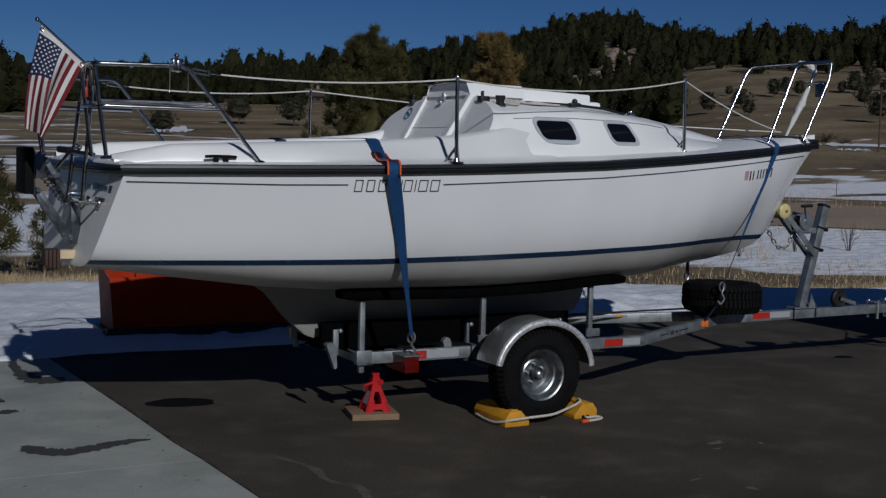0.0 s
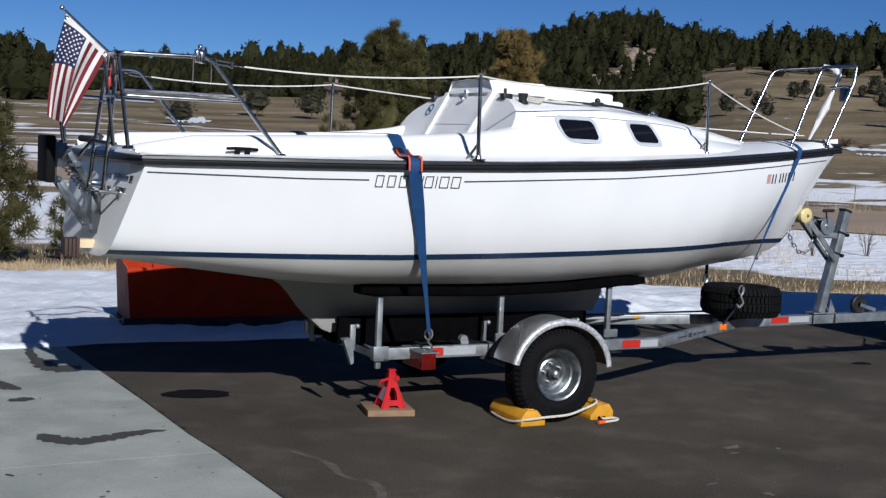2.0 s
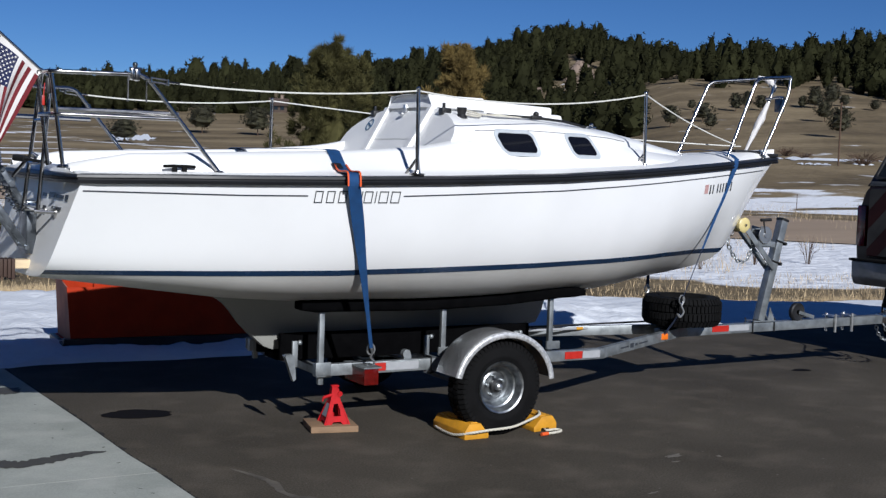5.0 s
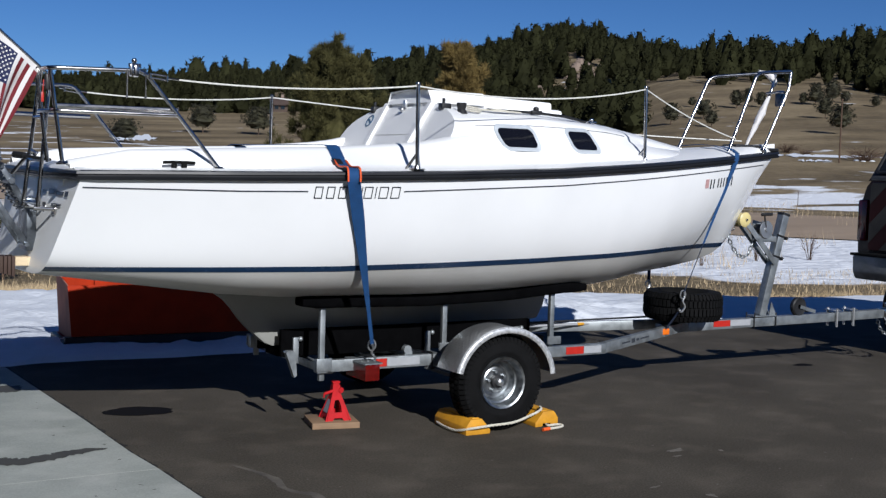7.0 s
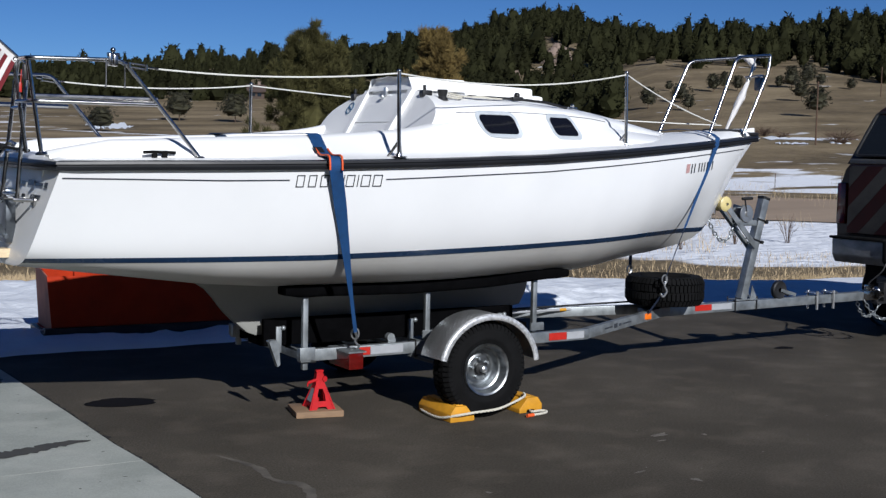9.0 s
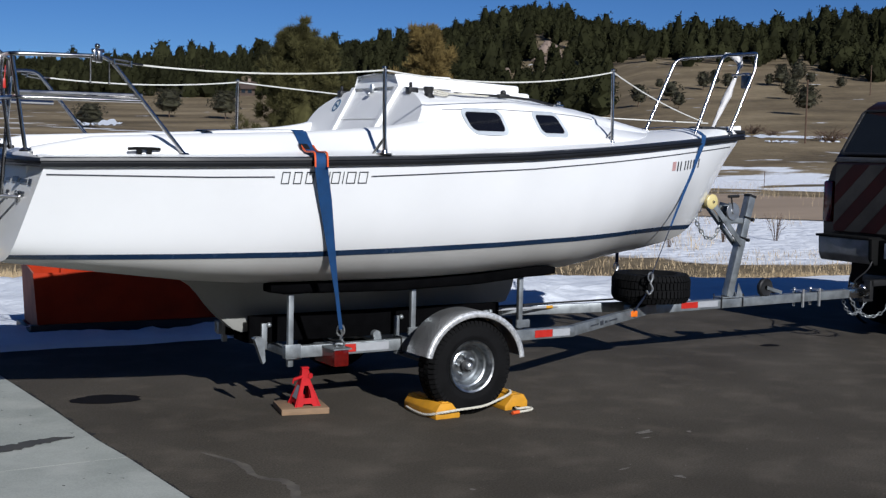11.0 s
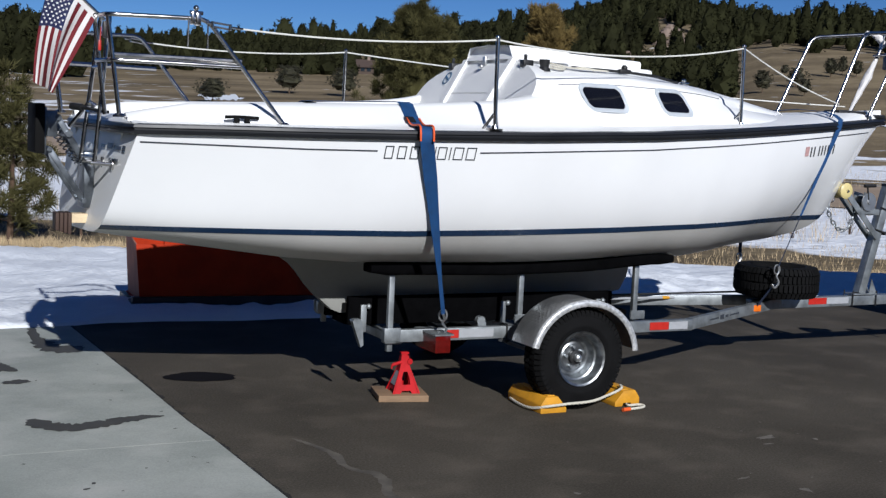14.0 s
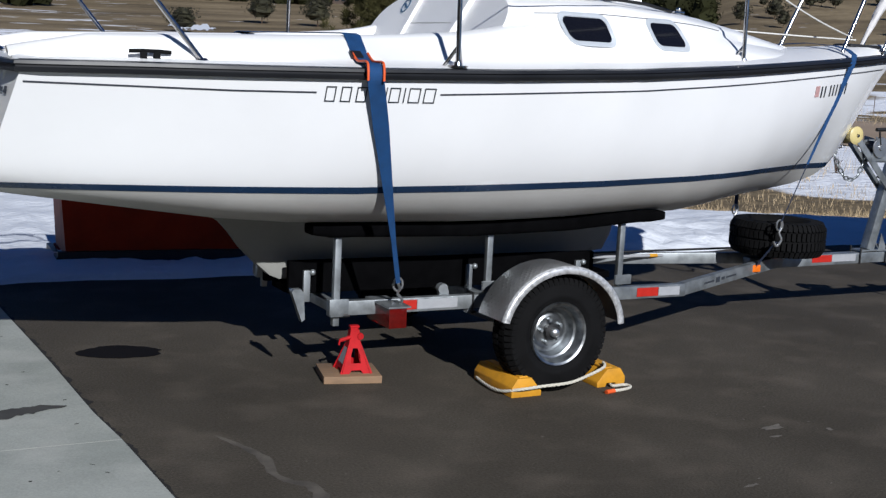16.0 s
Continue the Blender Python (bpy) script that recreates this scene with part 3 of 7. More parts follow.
def bottom_rows():
    def skin(high, n, side):
        rows = []
        for s in STATIONS:
            row = []
            for k in range(n + 1):
                t = (k / n) ** 3
                x = -2.9 + 6.4 * s
                lo = keel_line(x)
                hi = max(lo, min(high(x), sheer(x)))
                z = lo + (hi - lo) * t
                if s < 0.12:
                    x = x + (transom_x(z) + 2.9) * (1 - s / 0.12)
                row.append((x, side * hull_y(x, z), z))
            rows.append(row)
        v, f = loft(rows)
        return (v, f) if side > 0 else (v, [q[::-1] for q in f])
    return merge(skin(stripe_low, 18, -1), skin(stripe_low, 18, 1))


def transom():
    row = []
    zs = [keel_line(-2.9) + (sheer(-2.82) - keel_line(-2.9)) * (i / 24) ** 2.6 for i in range(25)]
    left = [(transom_x(z), -hull_y(transom_x(z), z), z) for z in zs]
    right = [(transom_x(z), hull_y(transom_x(z), z), z) for z in zs]
    return loft([left, [(transom_x(z) - 0.035, 0.0, z) for z in zs], right])


hull = part("hull", both(hull_skin, stripe_low, sheer, 14), M_GEL, boat, "glossy white gelcoat topsides", 60)
part("hull_bottom", bottom_rows(), M_BOTTOM, boat, "off-white rounded underbody", 60)
part("transom", transom(), M_DECK, boat, "white raked transom", 60)
for s in (-1, 1):
    part("waterline_stripe", hull_skin(stripe_low, stripe_high, 2, out=0.003, side=s), M_NAVY, hull, "navy blue waterline stripe", 60)
for x0, x1 in ((-2.80, -1.51), (-0.88, 3.26)):
    for s in (-1, 1):
        part("pinstripe", hull_skin(lambda x: pin_z(x) - 0.004, lambda x: pin_z(x) + 0.004, 1, out=0.003, side=s, x0=x0, x1=x1), M_PIN, hull, "thin dark grey pinstripe", 60)


def rubrail():
    prof = ((0.0, -0.006), (0.026, -0.003), (0.033, 0.012), (0.022, 0.018), (0.022, 0.025), (0.032, 0.031), (0.027, 0.046), (-0.01, 0.053))
    rows = []
    pts = [(-2.815 + (3.505 + 2.815) * (i / 70), None) for i in range(71)]
    for side in (-1, 1):
        line = [(x, side * beam(x), sheer(x)) for x, _ in pts]
        rows.append(line)
    path = rows[0] + [(3.505, 0, 1.936)] + rows[1][::-1]
    stern = [(-2.83 - 0.03 * (1 - (2 * i / 12 - 1) ** 2), 0.97 * (1 - 2 * i / 12), 1.65) for i in range(1, 12)]
    path = path + stern
    n = len(path)
    out = []
    for i in range(n):
        a, b = Vector(path[i - 1]), Vector(path[(i + 1) % n])
        d = (b - a)
        o = Vector((d.y, -d.x, 0)).normalized()
        out.append([(path[i][0] + o.x * u, path[i][1] + o.y * u, path[i][2] + w) for u, w in prof])
    return loft(out + [out[0]])


part("rubrail", rubrail(), M_RUB, boat, "black rubber rubrail round the gunwale", 35)


def rim_z(x):
    return sheer(x) + 0.05


def coam_z(x):
    return lerp(x, (-2.95, -2.75, -2.5, -1.9, -1.24, -0.9, -0.61, -0.44, -0.34, -0.2, 0.1), (1.73, 1.775, 1.825, 1.853, 1.881, 1.906, 1.931, 1.956, 1.980, 2.0, 1.98))


def deck_aft():
    """Side decks, coamings and cockpit well, one moulding from the transom to the cabin."""
    rows = []
    for i in range(53):
        x = -2.84 + (0.10 + 2.84) * i / 52
        b, z, c = beam(x) - 0.012, rim_z(x), coam_z(x)
        g, q = lerp(x, (-1.1, -0.36), (0.0, 1.0)), lerp(x, (-0.36, 0.10), (0.0, 0.10))
        k = lerp(x, (-2.84, -2.6), (0.0, 1.0))
        half = [(b, z), (b - 0.05, z + 0.012), (b - 0.12, z + 0.018 * k), (min(b - 0.125, 1.035 - q), z + 0.024 + (c - z - 0.03) * 0.12), (min(b - 0.15, 0.905 + 0.03 * g - q), c - 0.024), (min(b - 0.18, 0.865 + 0.01 * g - q), c - 0.006), (min(b - 0.21, 0.82 + 0.01 * g - q), c), (0.76, c - 0.004), (0.73, c - 0.03), (0.68, 1.60), (0.64, 1.585), (0.34, 1.575), (0.30, 1.55), (0.29, 1.32), (0.0, 1.31)]
        line = [(x, -y, w) for y, w in half] + [(x, y, w) for y, w in half[-2::-1]]
        rows.append(line)
    v, f = loft(rows)
    return v, [q[::-1] for q in f]


part("cockpit_deck", deck_aft(), M_DECK, boat, "white moulded side decks and cockpit coamings", 50)
aft_wall = []
for yy in [-0.97 + 1.94 * i / 20 for i in range(21)]:
    k = min(1.0, (0.97 - abs(yy)) / 0.16)
    aft_wall.append([(-2.84 - 0.012 * (1 - (yy / 0.97) ** 2), yy, 1.695), (-2.84, yy, 1.695 + 0.025 * k), (-2.79, yy * 0.98, 1.695 + 0.05 * k), (-2.70, yy * 0.93, 1.695 + (0.065 - 0.05 * (1 - min(1, abs(yy) / 0.6))) * k)])
part("aft_deck", loft(aft_wall), M_DECK, boat, "white moulded stern deck", 60)


def deck_fwd():
    rows = []
    for i in range(41):
        x = -0.3 + 3.79 * i / 40
        b, z = max(0.004, beam(x) - 0.012), rim_z(x)
        half = [(b, z), (b * 0.94, z + 0.012), (b * 0.8, z + 0.03), (b * 0.5, z + 0.055), (0, z + 0.07)]
        rows.append([(x, -y, w) for y, w in half] + [(x, y, w) for y, w in half[-2::-1]])
    v, f = loft(rows)
    return v, [q[::-1] for q in f]


part("foredeck", deck_fwd(), M_DECK, boat, "white fibreglass foredeck", 60)
CX = (-0.34, 0.0, 0.5, 1.0, 1.4, 1.7, 2.0, 2.25, 2.42)
CYB = (0.955, 0.965, 0.94, 0.87, 0.79, 0.69, 0.53, 0.36, 0.20)
CYT = (0.80, 0.80, 0.78, 0.69, 0.58, 0.47, 0.34, 0.21, 0.10)
CZS = (2.100, 2.116, 2.122, 2.090, 2.052, 2.022, 1.990, 1.972, 1.962)
CZC = (2.225, 2.235, 2.225, 2.188, 2.138, 2.092, 2.042, 2.002, 1.984)


def cabin_section(x):
    yb, yt, zs, zc, z = lerp(x, CX, CYB), lerp(x, CX, CYT), lerp(x, CX, CZS), lerp(x, CX, CZC), rim_z(x) + 0.012
    ledge = lerp(x, (-0.34, 0.1, 0.25, 1.5, 1.9, 2.4), (0.15, 0.12, 0.065, 0.055, 0.03, 0.0))
    half = [(yb + 0.015, z), (yb, z + ledge * 0.4), (yb - 0.05, z + ledge), (yt + 0.35 * (yb - 0.05 - yt), z + (zs - z) * 0.62), (yt, zs - 0.05), (yt - 0.025, zs - 0.012), (yt - 0.07, zs + 0.012), (yt * 0.55, zs + (zc - zs) * 0.72), (0, zc)]
    return half


def cabin_x(x, z):
    """The cabin's after end leans forward as it rises."""
    return x + max(0.0, (z - 1.9)) * 0.6 * max(0.0, 1 - (x + 0.34) / 0.8)


def cabin_skin():
    rows = []
    for i in range(49):
        x = -0.36 + (2.42 + 0.36) * i / 48
        half = cabin_section(x)
        rows.append([(cabin_x(x, w), -y, w) for y, w in half] + [(cabin_x(x, w), y, w) for y, w in half[-2::-1]])
    v, f = loft(rows)
    n = len(rows[0])
    e = 48 * n
    f = [q[::-1] for q in f] + [tuple(range(e, e + n))]
    return v, f


cabin = part("cabin", cabin_skin(), M_DECK, boat, "white cabin trunk with two side windows", 42)


def bulk_x(z):
    return -0.362 + (z - 1.94) * 0.6


def bulkhead():
    half = [(0.0, 2.235), (0.30, 2.228), (0.45, 2.205), (0.60, 2.168), (0.71, 2.127), (0.78, 2.090), (0.822, 2.05), (0.848, 2.0), (0.852, 1.95), (0.852, 1.86), (0.72, 1.80), (0.66, 1.6), (0.30, 1.58), (0.29, 1.33), (0.0, 1.33)]
    pts = [(-y, z) for y, z in half] + [(y, z) for y, z in half[-2:0:-1]]
    front = [(bulk_x(z) + 0.0, y, z) for y, z in pts]
    back = [(bulk_x(z) + 0.10, y * 0.985, z - 0.004) for y, z in pts]
    n = len(pts)
    v = front + back
    f = [tuple(range(n))] + [(i, n + i, n + (i + 1) % n, (i + 1) % n) for i in range(n)]
    return v, f


part("bulkhead", bulkhead(), M_DECK, cabin, "white cabin bulkhead facing the cockpit", 30)


def on_bulk(points, proud, thick):
    v = [(bulk_x(z) - proud, y, z) for y, z in points] + [(bulk_x(z) - proud + thick, y, z) for y, z in points]
    n = len(points)
    return v, [tuple(range(n)), tuple(range(2 * n - 1, n - 1, -1))] + [(i, n + i, n + (i + 1) % n, (i + 1) % n) for i in range(n)]


for s, d in ((-1, 0.0), (1, 0.04)):
    part("companionway_trim", on_bulk([(s * 0.29 - d, 1.60), (s * 0.335 - d, 1.60), (s * 0.375 - d, 2.235), (s * 0.325 - d, 2.235)][::-s], 0.035, 0.05), M_DECK, cabin)
for z0, z1 in ((1.62, 1.80), (1.805, 1.99), (1.995, 2.20)):
    part("drop_board", on_bulk([(-0.30 - 0.06 * (z0 - 1.6), z0), (0.30 + 0.06 * (z0 - 1.6), z0), (0.30 + 0.06 * (z1 - 1.6), z1), (-0.30 - 0.06 * (z1 - 1.6), z1)], 0.012, 0.02), M_DECK, cabin)
part("hatch_hood", loft([[(bulk_x(2.24) - 0.03, y, z) for y, z in ((-0.36, 2.225), (-0.30, 2.315), (0.0, 2.328), (0.26, 2.315), (0.31, 2.225))], [(0.25, y, z) for y, z in ((-0.36, 2.22), (-0.30, 2.31), (0.0, 2.325), (0.26, 2.31), (0.31, 2.22))]]), M_DECK, cabin, "white companionway hood", 25)
part("hood_face", on_bulk([(-0.35, 2.225), (0.305, 2.225), (0.26, 2.31), (0.0, 2.325), (-0.30, 2.31)], 0.03, 0.03), M_DECK, cabin)
hatch = box((-0.05, -0.31, 2.19), (0.86, 0.31, 2.305), 0.02)
hatch = [(x, y, z - max(0, x) * 0.035 if z > 2.25 else z) for x, y, z in hatch[0]], hatch[1]
part("sliding_hatch", hatch, M_DECK, cabin, "white sliding companionway hatch")
part("mast_step", merge(box((1.02, -0.02, 2.17), (1.05, 0.10, 2.275), 0.006), box((0.98, -0.06, 2.165), (1.10, 0.12, 2.185), 0.004)), M_GALV, cabin, "grey mast step plate")
part("hatch_step", box((0.84, -0.30, 2.12), (0.97, 0.30, 2.225), 0.03), M_DECK, cabin)

def bulk_ring(y, z, r0, r1, n=28):
    ring = [(math.cos(2 * math.pi * k / n), math.sin(2 * math.pi * k / n)) for k in range(n)]
    rows = [[(bulk_x(z + b * r) - o, y + a * r, z + b * r) for a, b in ring] for r, o in ((r0, 0.002), (r0, 0.006), (r1, 0.006), (r1, 0.002))]
    return loft([r + [r[0]] for r in rows])


emblem = part("emblem", bulk_ring(0.492, 2.105, 0.036, 0.046), M_EMBLEM, cabin, "round blue badge on the bulkhead")
part("emblem_bar", on_bulk([(0.462, 2.098), (0.470, 2.088), (0.522, 2.112), (0.514, 2.122)], 0.006, 0.004), M_EMBLEM, emblem)


def side_at(x, z):
    """Half-width of the cabin's side at a height."""
    half = cabin_section(x)
    return lerp(z, [w for _, w in half[1:7]], [y for y, _ in half[1:7]])


def port_ring(cx, cz, w, h, grow, out, r):
    pts = []
    for u, k in rounded_rect(w + grow, h + grow, r, 5, 0.24):
        x, z = cx + u, cz + k
        pts.append((x, -(side_at(x, z) + out), z))
    return pts


for cx, w in ((0.208, 0.292), (0.808, 0.225)):
    cz = 1.988
    for s in (-1, 1):
        ring = [port_ring(cx, cz, w, 0.128, g, o, r) for g, o, r in ((0.056, 0.002, 0.055), (0.050, 0.010, 0.055), (0.012, 0.010, 0.04), (0.0, 0.003, 0.035))]
        v, f = loft([a + [a[0]] for a in ring])
        g = (v, f)
        glass = port_ring(cx, cz, w, 0.128, 0.004, 0.004, 0.036)
        pane = glass, [tuple(range(len(glass)))]
        if s > 0:
            g, pane = mirrored(g), mirrored(pane)
        fr = part("window_frame", g, M_FRAME, cabin, "pale grey window surround", 50)
        part("pane", pane, M_GLASSDARK, fr, "dark smoked window pane")

for s in (-1, 1):
    seam = []
    for i in range(30):
        x = -0.20 + 1.55 * i / 29
        z = lerp(x, (-0.2, 0.2, 0.8, 1.35), (2.062, 2.082, 2.076, 2.055)) - 0.004
        z = min(z, lerp(x, CX, CZS) - 0.016)
        seam.append((cabin_x(x, z), s * (side_at(x, z) + 0.001), z))
    part("moulding_seam", tube(seam, 0.0026, 5), M_PIN, cabin, "thin dark seam along the cabin side")

# keel: a shallow fin with its board slot
KP = [(-1.72, 0.90), (-1.626, 0.848), (-1.565, 0.80), (-1.515, 0.721), (-1.419, 0.62), (-1.314, 0.525), (-1.25, 0.50), (-0.9, 0.505), (0.9, 0.60), (1.0, 0.612), (1.03, 0.645), (1.05, 0.75), (1.10, 0.91)]


def keel():
    rows = []
    n = 48
    for i in range(n + 1):
        x = -1.72 + 2.82 * i / n
        zb = lerp(x, [p[0] for p in KP], [p[1] for p in KP])
        zt = max(keel_line(x) + 0.03, zb + 0.01)
        w = 0.10 * max(0.05, math.sin(math.pi * min(1, max(0, (x + 1.74) / 2.88))) ** 0.6)
        rows.append([(x, -w - 0.03, zt), (x, -w, zt - (zt - zb) * 0.25), (x, -w * 0.9, zb + (zt - zb) * 0.08), (x, -w * 0.7, zb), (x, w * 0.7, zb), (x, w * 0.9, zb + (zt - zb) * 0.08), (x, w, zt - (zt - zb) * 0.25), (x, w + 0.03, zt)])
    v, f = loft(rows)
    return v, [q[::-1] for q in f] + [tuple(range(8)), tuple(range(8 * n + 7, 8 * n - 1, -1))]


part("keel", keel(), M_KEEL, boat, "shallow grey fin keel", 40)

# stanchions and lifelines
for s in (-1, 1):
    for x, y, zb, zt in ((-0.784, 1.20, 1.757, 2.285), (1.368, 0.80, 1.858, 2.397))[: 2 if s < 0 else 1]:
        st = part("stanchion", tube([(x, s * y, zb), (x, s * (y - 0.015), zt)], 0.0125, 10), M_STEEL, boat, "upright stainless stanchion")
        part("stanchion_base", merge(lathe([(0.0, 0.022), (0.018, 0.022), (0.022, 0.004), (0.05, 0.004), (0.05, -0.004)], 14, (x, s * y, zb), "z"), rod((x + 0.05, s * (y - 0.06), zb), (x, s * y, zb + 0.12), 0.009, 8), rod((x - 0.05, s * (y - 0.05), zb), (x, s * y, zb + 0.10), 0.009, 8)), M_STEEL, st)
        part("stanchion_cap", ball((x, s * (y - 0.015), zt + 0.003), 0.0145), M_STEEL, st)


def sagging(a, b, sag, n=14):
    a, b = Vector(a), Vector(b)
    return [a.lerp(b, i / n) - Vector((0, 0, sag * 4 * (i / n) * (1 - i / n))) for i in range(n + 1)]


for s in (-1, 1):
    run = sagging((-2.30, s * 1.03, 2.232), (-0.784, s * 1.185, 2.275), 0.035)
    if s < 0:
        run += sagging((-0.784, -1.185, 2.275), (1.370, -0.785, 2.387), 0.075)[1:] + sagging((1.370, -0.785, 2.387), (2.74, -0.30, 2.07), 0.03)[1:]
    else:
        run += sagging((-0.784, 1.185, 2.275), (3.22, 0.13, 2.07), 0.04)[1:]
    life = part("lifeline", tube(run, 0.005, 6), M_LIFE, boat, "white coated lifeline")
    part("turnbuckle", merge(rod((-2.43, s * 1.015, 2.256), (-2.34, s * 1.025, 2.246), 0.0055, 8), rod((-2.43, s * 1.015, 2.234), (-2.34, s * 1.025, 2.224), 0.0055, 8), rod((-2.435, s * 1.015, 2.228), (-2.435, s * 1.015, 2.262), 0.009, 8), rod((-2.34, s * 1.025, 2.218), (-2.34, s * 1.025, 2.252), 0.009, 8), rod((-2.47, s * 1.01, 2.25), (-2.43, s * 1.015, 2.246), 0.007, 8), rod((-2.34, s * 1.025, 2.236), (-2.27, s * 1.033, 2.231), 0.006, 6)), M_STEEL, life, "stainless turnbuckle")

# bow pulpit
pulpit = part("bow_pulpit", tube(rounded([(2.66, -0.30, 1.95), (2.955, -0.30, 2.63), (3.52, -0.13, 2.685), (3.62, 0.0, 2.69), (3.52, 0.13, 2.685), (2.975, 0.30, 2.625), (2.63, 0.30, 1.95)], 0.07, 7), 0.0135, 10), M_STEEL, boat, "polished stainless bow pulpit")
for s in (-1, 1):
    part("pulpit_leg", tube(rounded([(3.56, s * 0.09, 2.685), (3.53, s * 0.10, 2.54), (3.24, s * 0.11, 1.98)], 0.04), 0.0125, 10), M_STEEL, pulpit)
    for x, y in ((2.66 if s < 0 else 2.63, 0.30), (3.24, 0.11)):
        part("pulpit_foot", lathe([(0.0, 0.012), (0.02, 0.012), (0.034, 0.0), (0.034, -0.02)], 12, (x, s * y, rim_z(x) + 0.022), "z"), M_STEEL, pulpit)
part("pulpit_brace", tube([(3.47, -0.11, 2.50), (3.52, 0, 2.51), (3.47, 0.11, 2.50)], 0.011, 8), M_STEEL, boat)
part("bow_light", box((3.515, -0.03, 2.385), (3.565, 0.05, 2.525), 0.012), M_NAVY, boat, "small blue bow light")


def wrapped(points, radii):
    """A bundle of cloth whose thickness changes along its line."""
    line = curve_through(points, 6)
    v, f = tube(line, 1.0, 8)
    out = []
    for i, p in enumerate(line):
        r = float(np.interp(i / (len(line) - 1), np.linspace(0, 1, len(radii)), radii))
        for k in range(8):
            q = Vector(v[i * 8 + k])
            w = 1 + 0.25 * noise.noise((i * 0.6, k * 1.9, 3.0))
            out.append(tuple(p + (q - p) * r * w))
    return out, f


part("furled_cloth", wrapped([(3.40, 0.14, 2.69), (3.49, 0.13, 2.672), (3.555, 0.11, 2.62), (3.555, 0.11, 2.565)], (0.012, 0.02, 0.03, 0.026, 0.016)), M_WHITE, boat, "white cloth tied to the pulpit")
part("furled_cloth", wrapped([(3.53, 0.105, 2.53), (3.44, 0.105, 2.36), (3.33, 0.11, 2.16), (3.24, 0.11, 1.995)], (0.012, 0.02, 0.034, 0.024, 0.016, 0.011)), M_WHITE, boat, "white cloth tied to the pulpit")
part("anchor_roller", merge(box((3.30, -0.05, 1.985), (3.50, 0.05, 2.015), 0.01), box((2.95, -0.09, 1.995), (3.25, 0.09, 2.035), 0.02)), M_BLACK, boat, "black bow fitting")


def stern_half(s):
    fwd = 0.09 if s > 0 else 0.0
    top = rounded([(-2.016 + fwd, s * 1.02, 1.725), (-2.46 + fwd, s * 0.995, 2.272), (-2.98, s * 0.95, 2.262), (-3.0, s * 0.72, 2.262), (-2.93, s * 0.70, 1.74)], 0.06, 6)
    r = part("stern_rail", tube(top, 0.0125, 10), M_STEEL, boat, "polished stainless stern rail")
    part("rail_leg", tube([(-2.97, s * 0.93, 2.25), (-2.90, s * 0.93, 1.735)], 0.0125, 10), M_STEEL, r)
    if s < 0:
        part("mid_rail", tube(rounded([(-2.265, s * 1.005, 2.028), (-2.95, s * 0.945, 2.028), (-2.985, s * 0.72, 2.028)], 0.05), 0.0115, 10), M_STEEL, r)
    part("seat_bar", tube([(-2.26, s * 0.99, 2.055), (-2.93, s * 0.88, 2.055)], 0.016, 8), M_STEEL, r)
    for q in ((-2.016, 1.02, 1.728), (-2.90, 0.93, 1.738)):
        part("rail_foot", lathe([(0.0, 0.012), (0.02, 0.012), (0.035, 0.0), (0.035, -0.008)], 12, (q[0], s * q[1], q[2]), "z"), M_STEEL, r)
    return r


stern_half(-1)
stern_half(1)
part("rail_clamp", merge(box((-2.548, -1.02, 2.238), (-2.53, -0.97, 2.304), 0.006), box((-2.524, -1.024, 2.235), (-2.498, -0.966, 2.298), 0.006), rod((-2.555, -1.0, 2.30), (-2.485, -1.0, 2.30), 0.011, 8), rod((-2.56, -1.0, 2.28), (-2.562, -1.0, 2.125), 0.0042, 6), rod((-2.455, -1.0, 2.27), (-2.455, -1.0, 2.125), 0.0042, 6), ball((-2.562, -1.0, 2.122), 0.007), ball((-2.455, -1.0, 2.122), 0.007), ball((-2.522, -1.0, 2.325), 0.016)), M_STEEL, boat, "chrome clamp on the stern rail")

# boarding ladder folded up against the transom
ladder = part("boarding_ladder", merge(tube(rounded([(-2.968, -0.62, 1.46), (-2.896, -0.62, 2.285), (-2.896, -0.36, 2.292), (-2.995, -0.36, 1.475)], 0.05, 6), 0.0125, 10)), M_STEEL, boat, "stainless boarding ladder folded up")
for z in (1.50, 1.75, 2.0):
    part("rung", rod((-2.963 + (z - 1.5) * 0.088, -0.62, z), (-2.99 + (z - 1.5) * 0.118, -0.36, z), 0.012, 8), M_STEEL, ladder)
for y in (-0.62, -0.36):
    part("bracket", merge(rod((-2.985, y, 1.47), (-2.87, y - 0.03, 1.465), 0.011, 8), lathe([(0.0, -0.006), (0.033, -0.006), (0.033, 0.006)], 14, (-2.878, y - 0.03, 1.465), "x")), M_STEEL, ladder)
part("grip", merge(rod((-3.02, -0.46, 1.772), (-2.90, -0.64, 1.752), 0.009, 8), rod((-3.055, -0.40, 1.776), (-3.01, -0.475, 1.771), 0.02, 10)), M_BLACK, ladder, "black rubber grip")

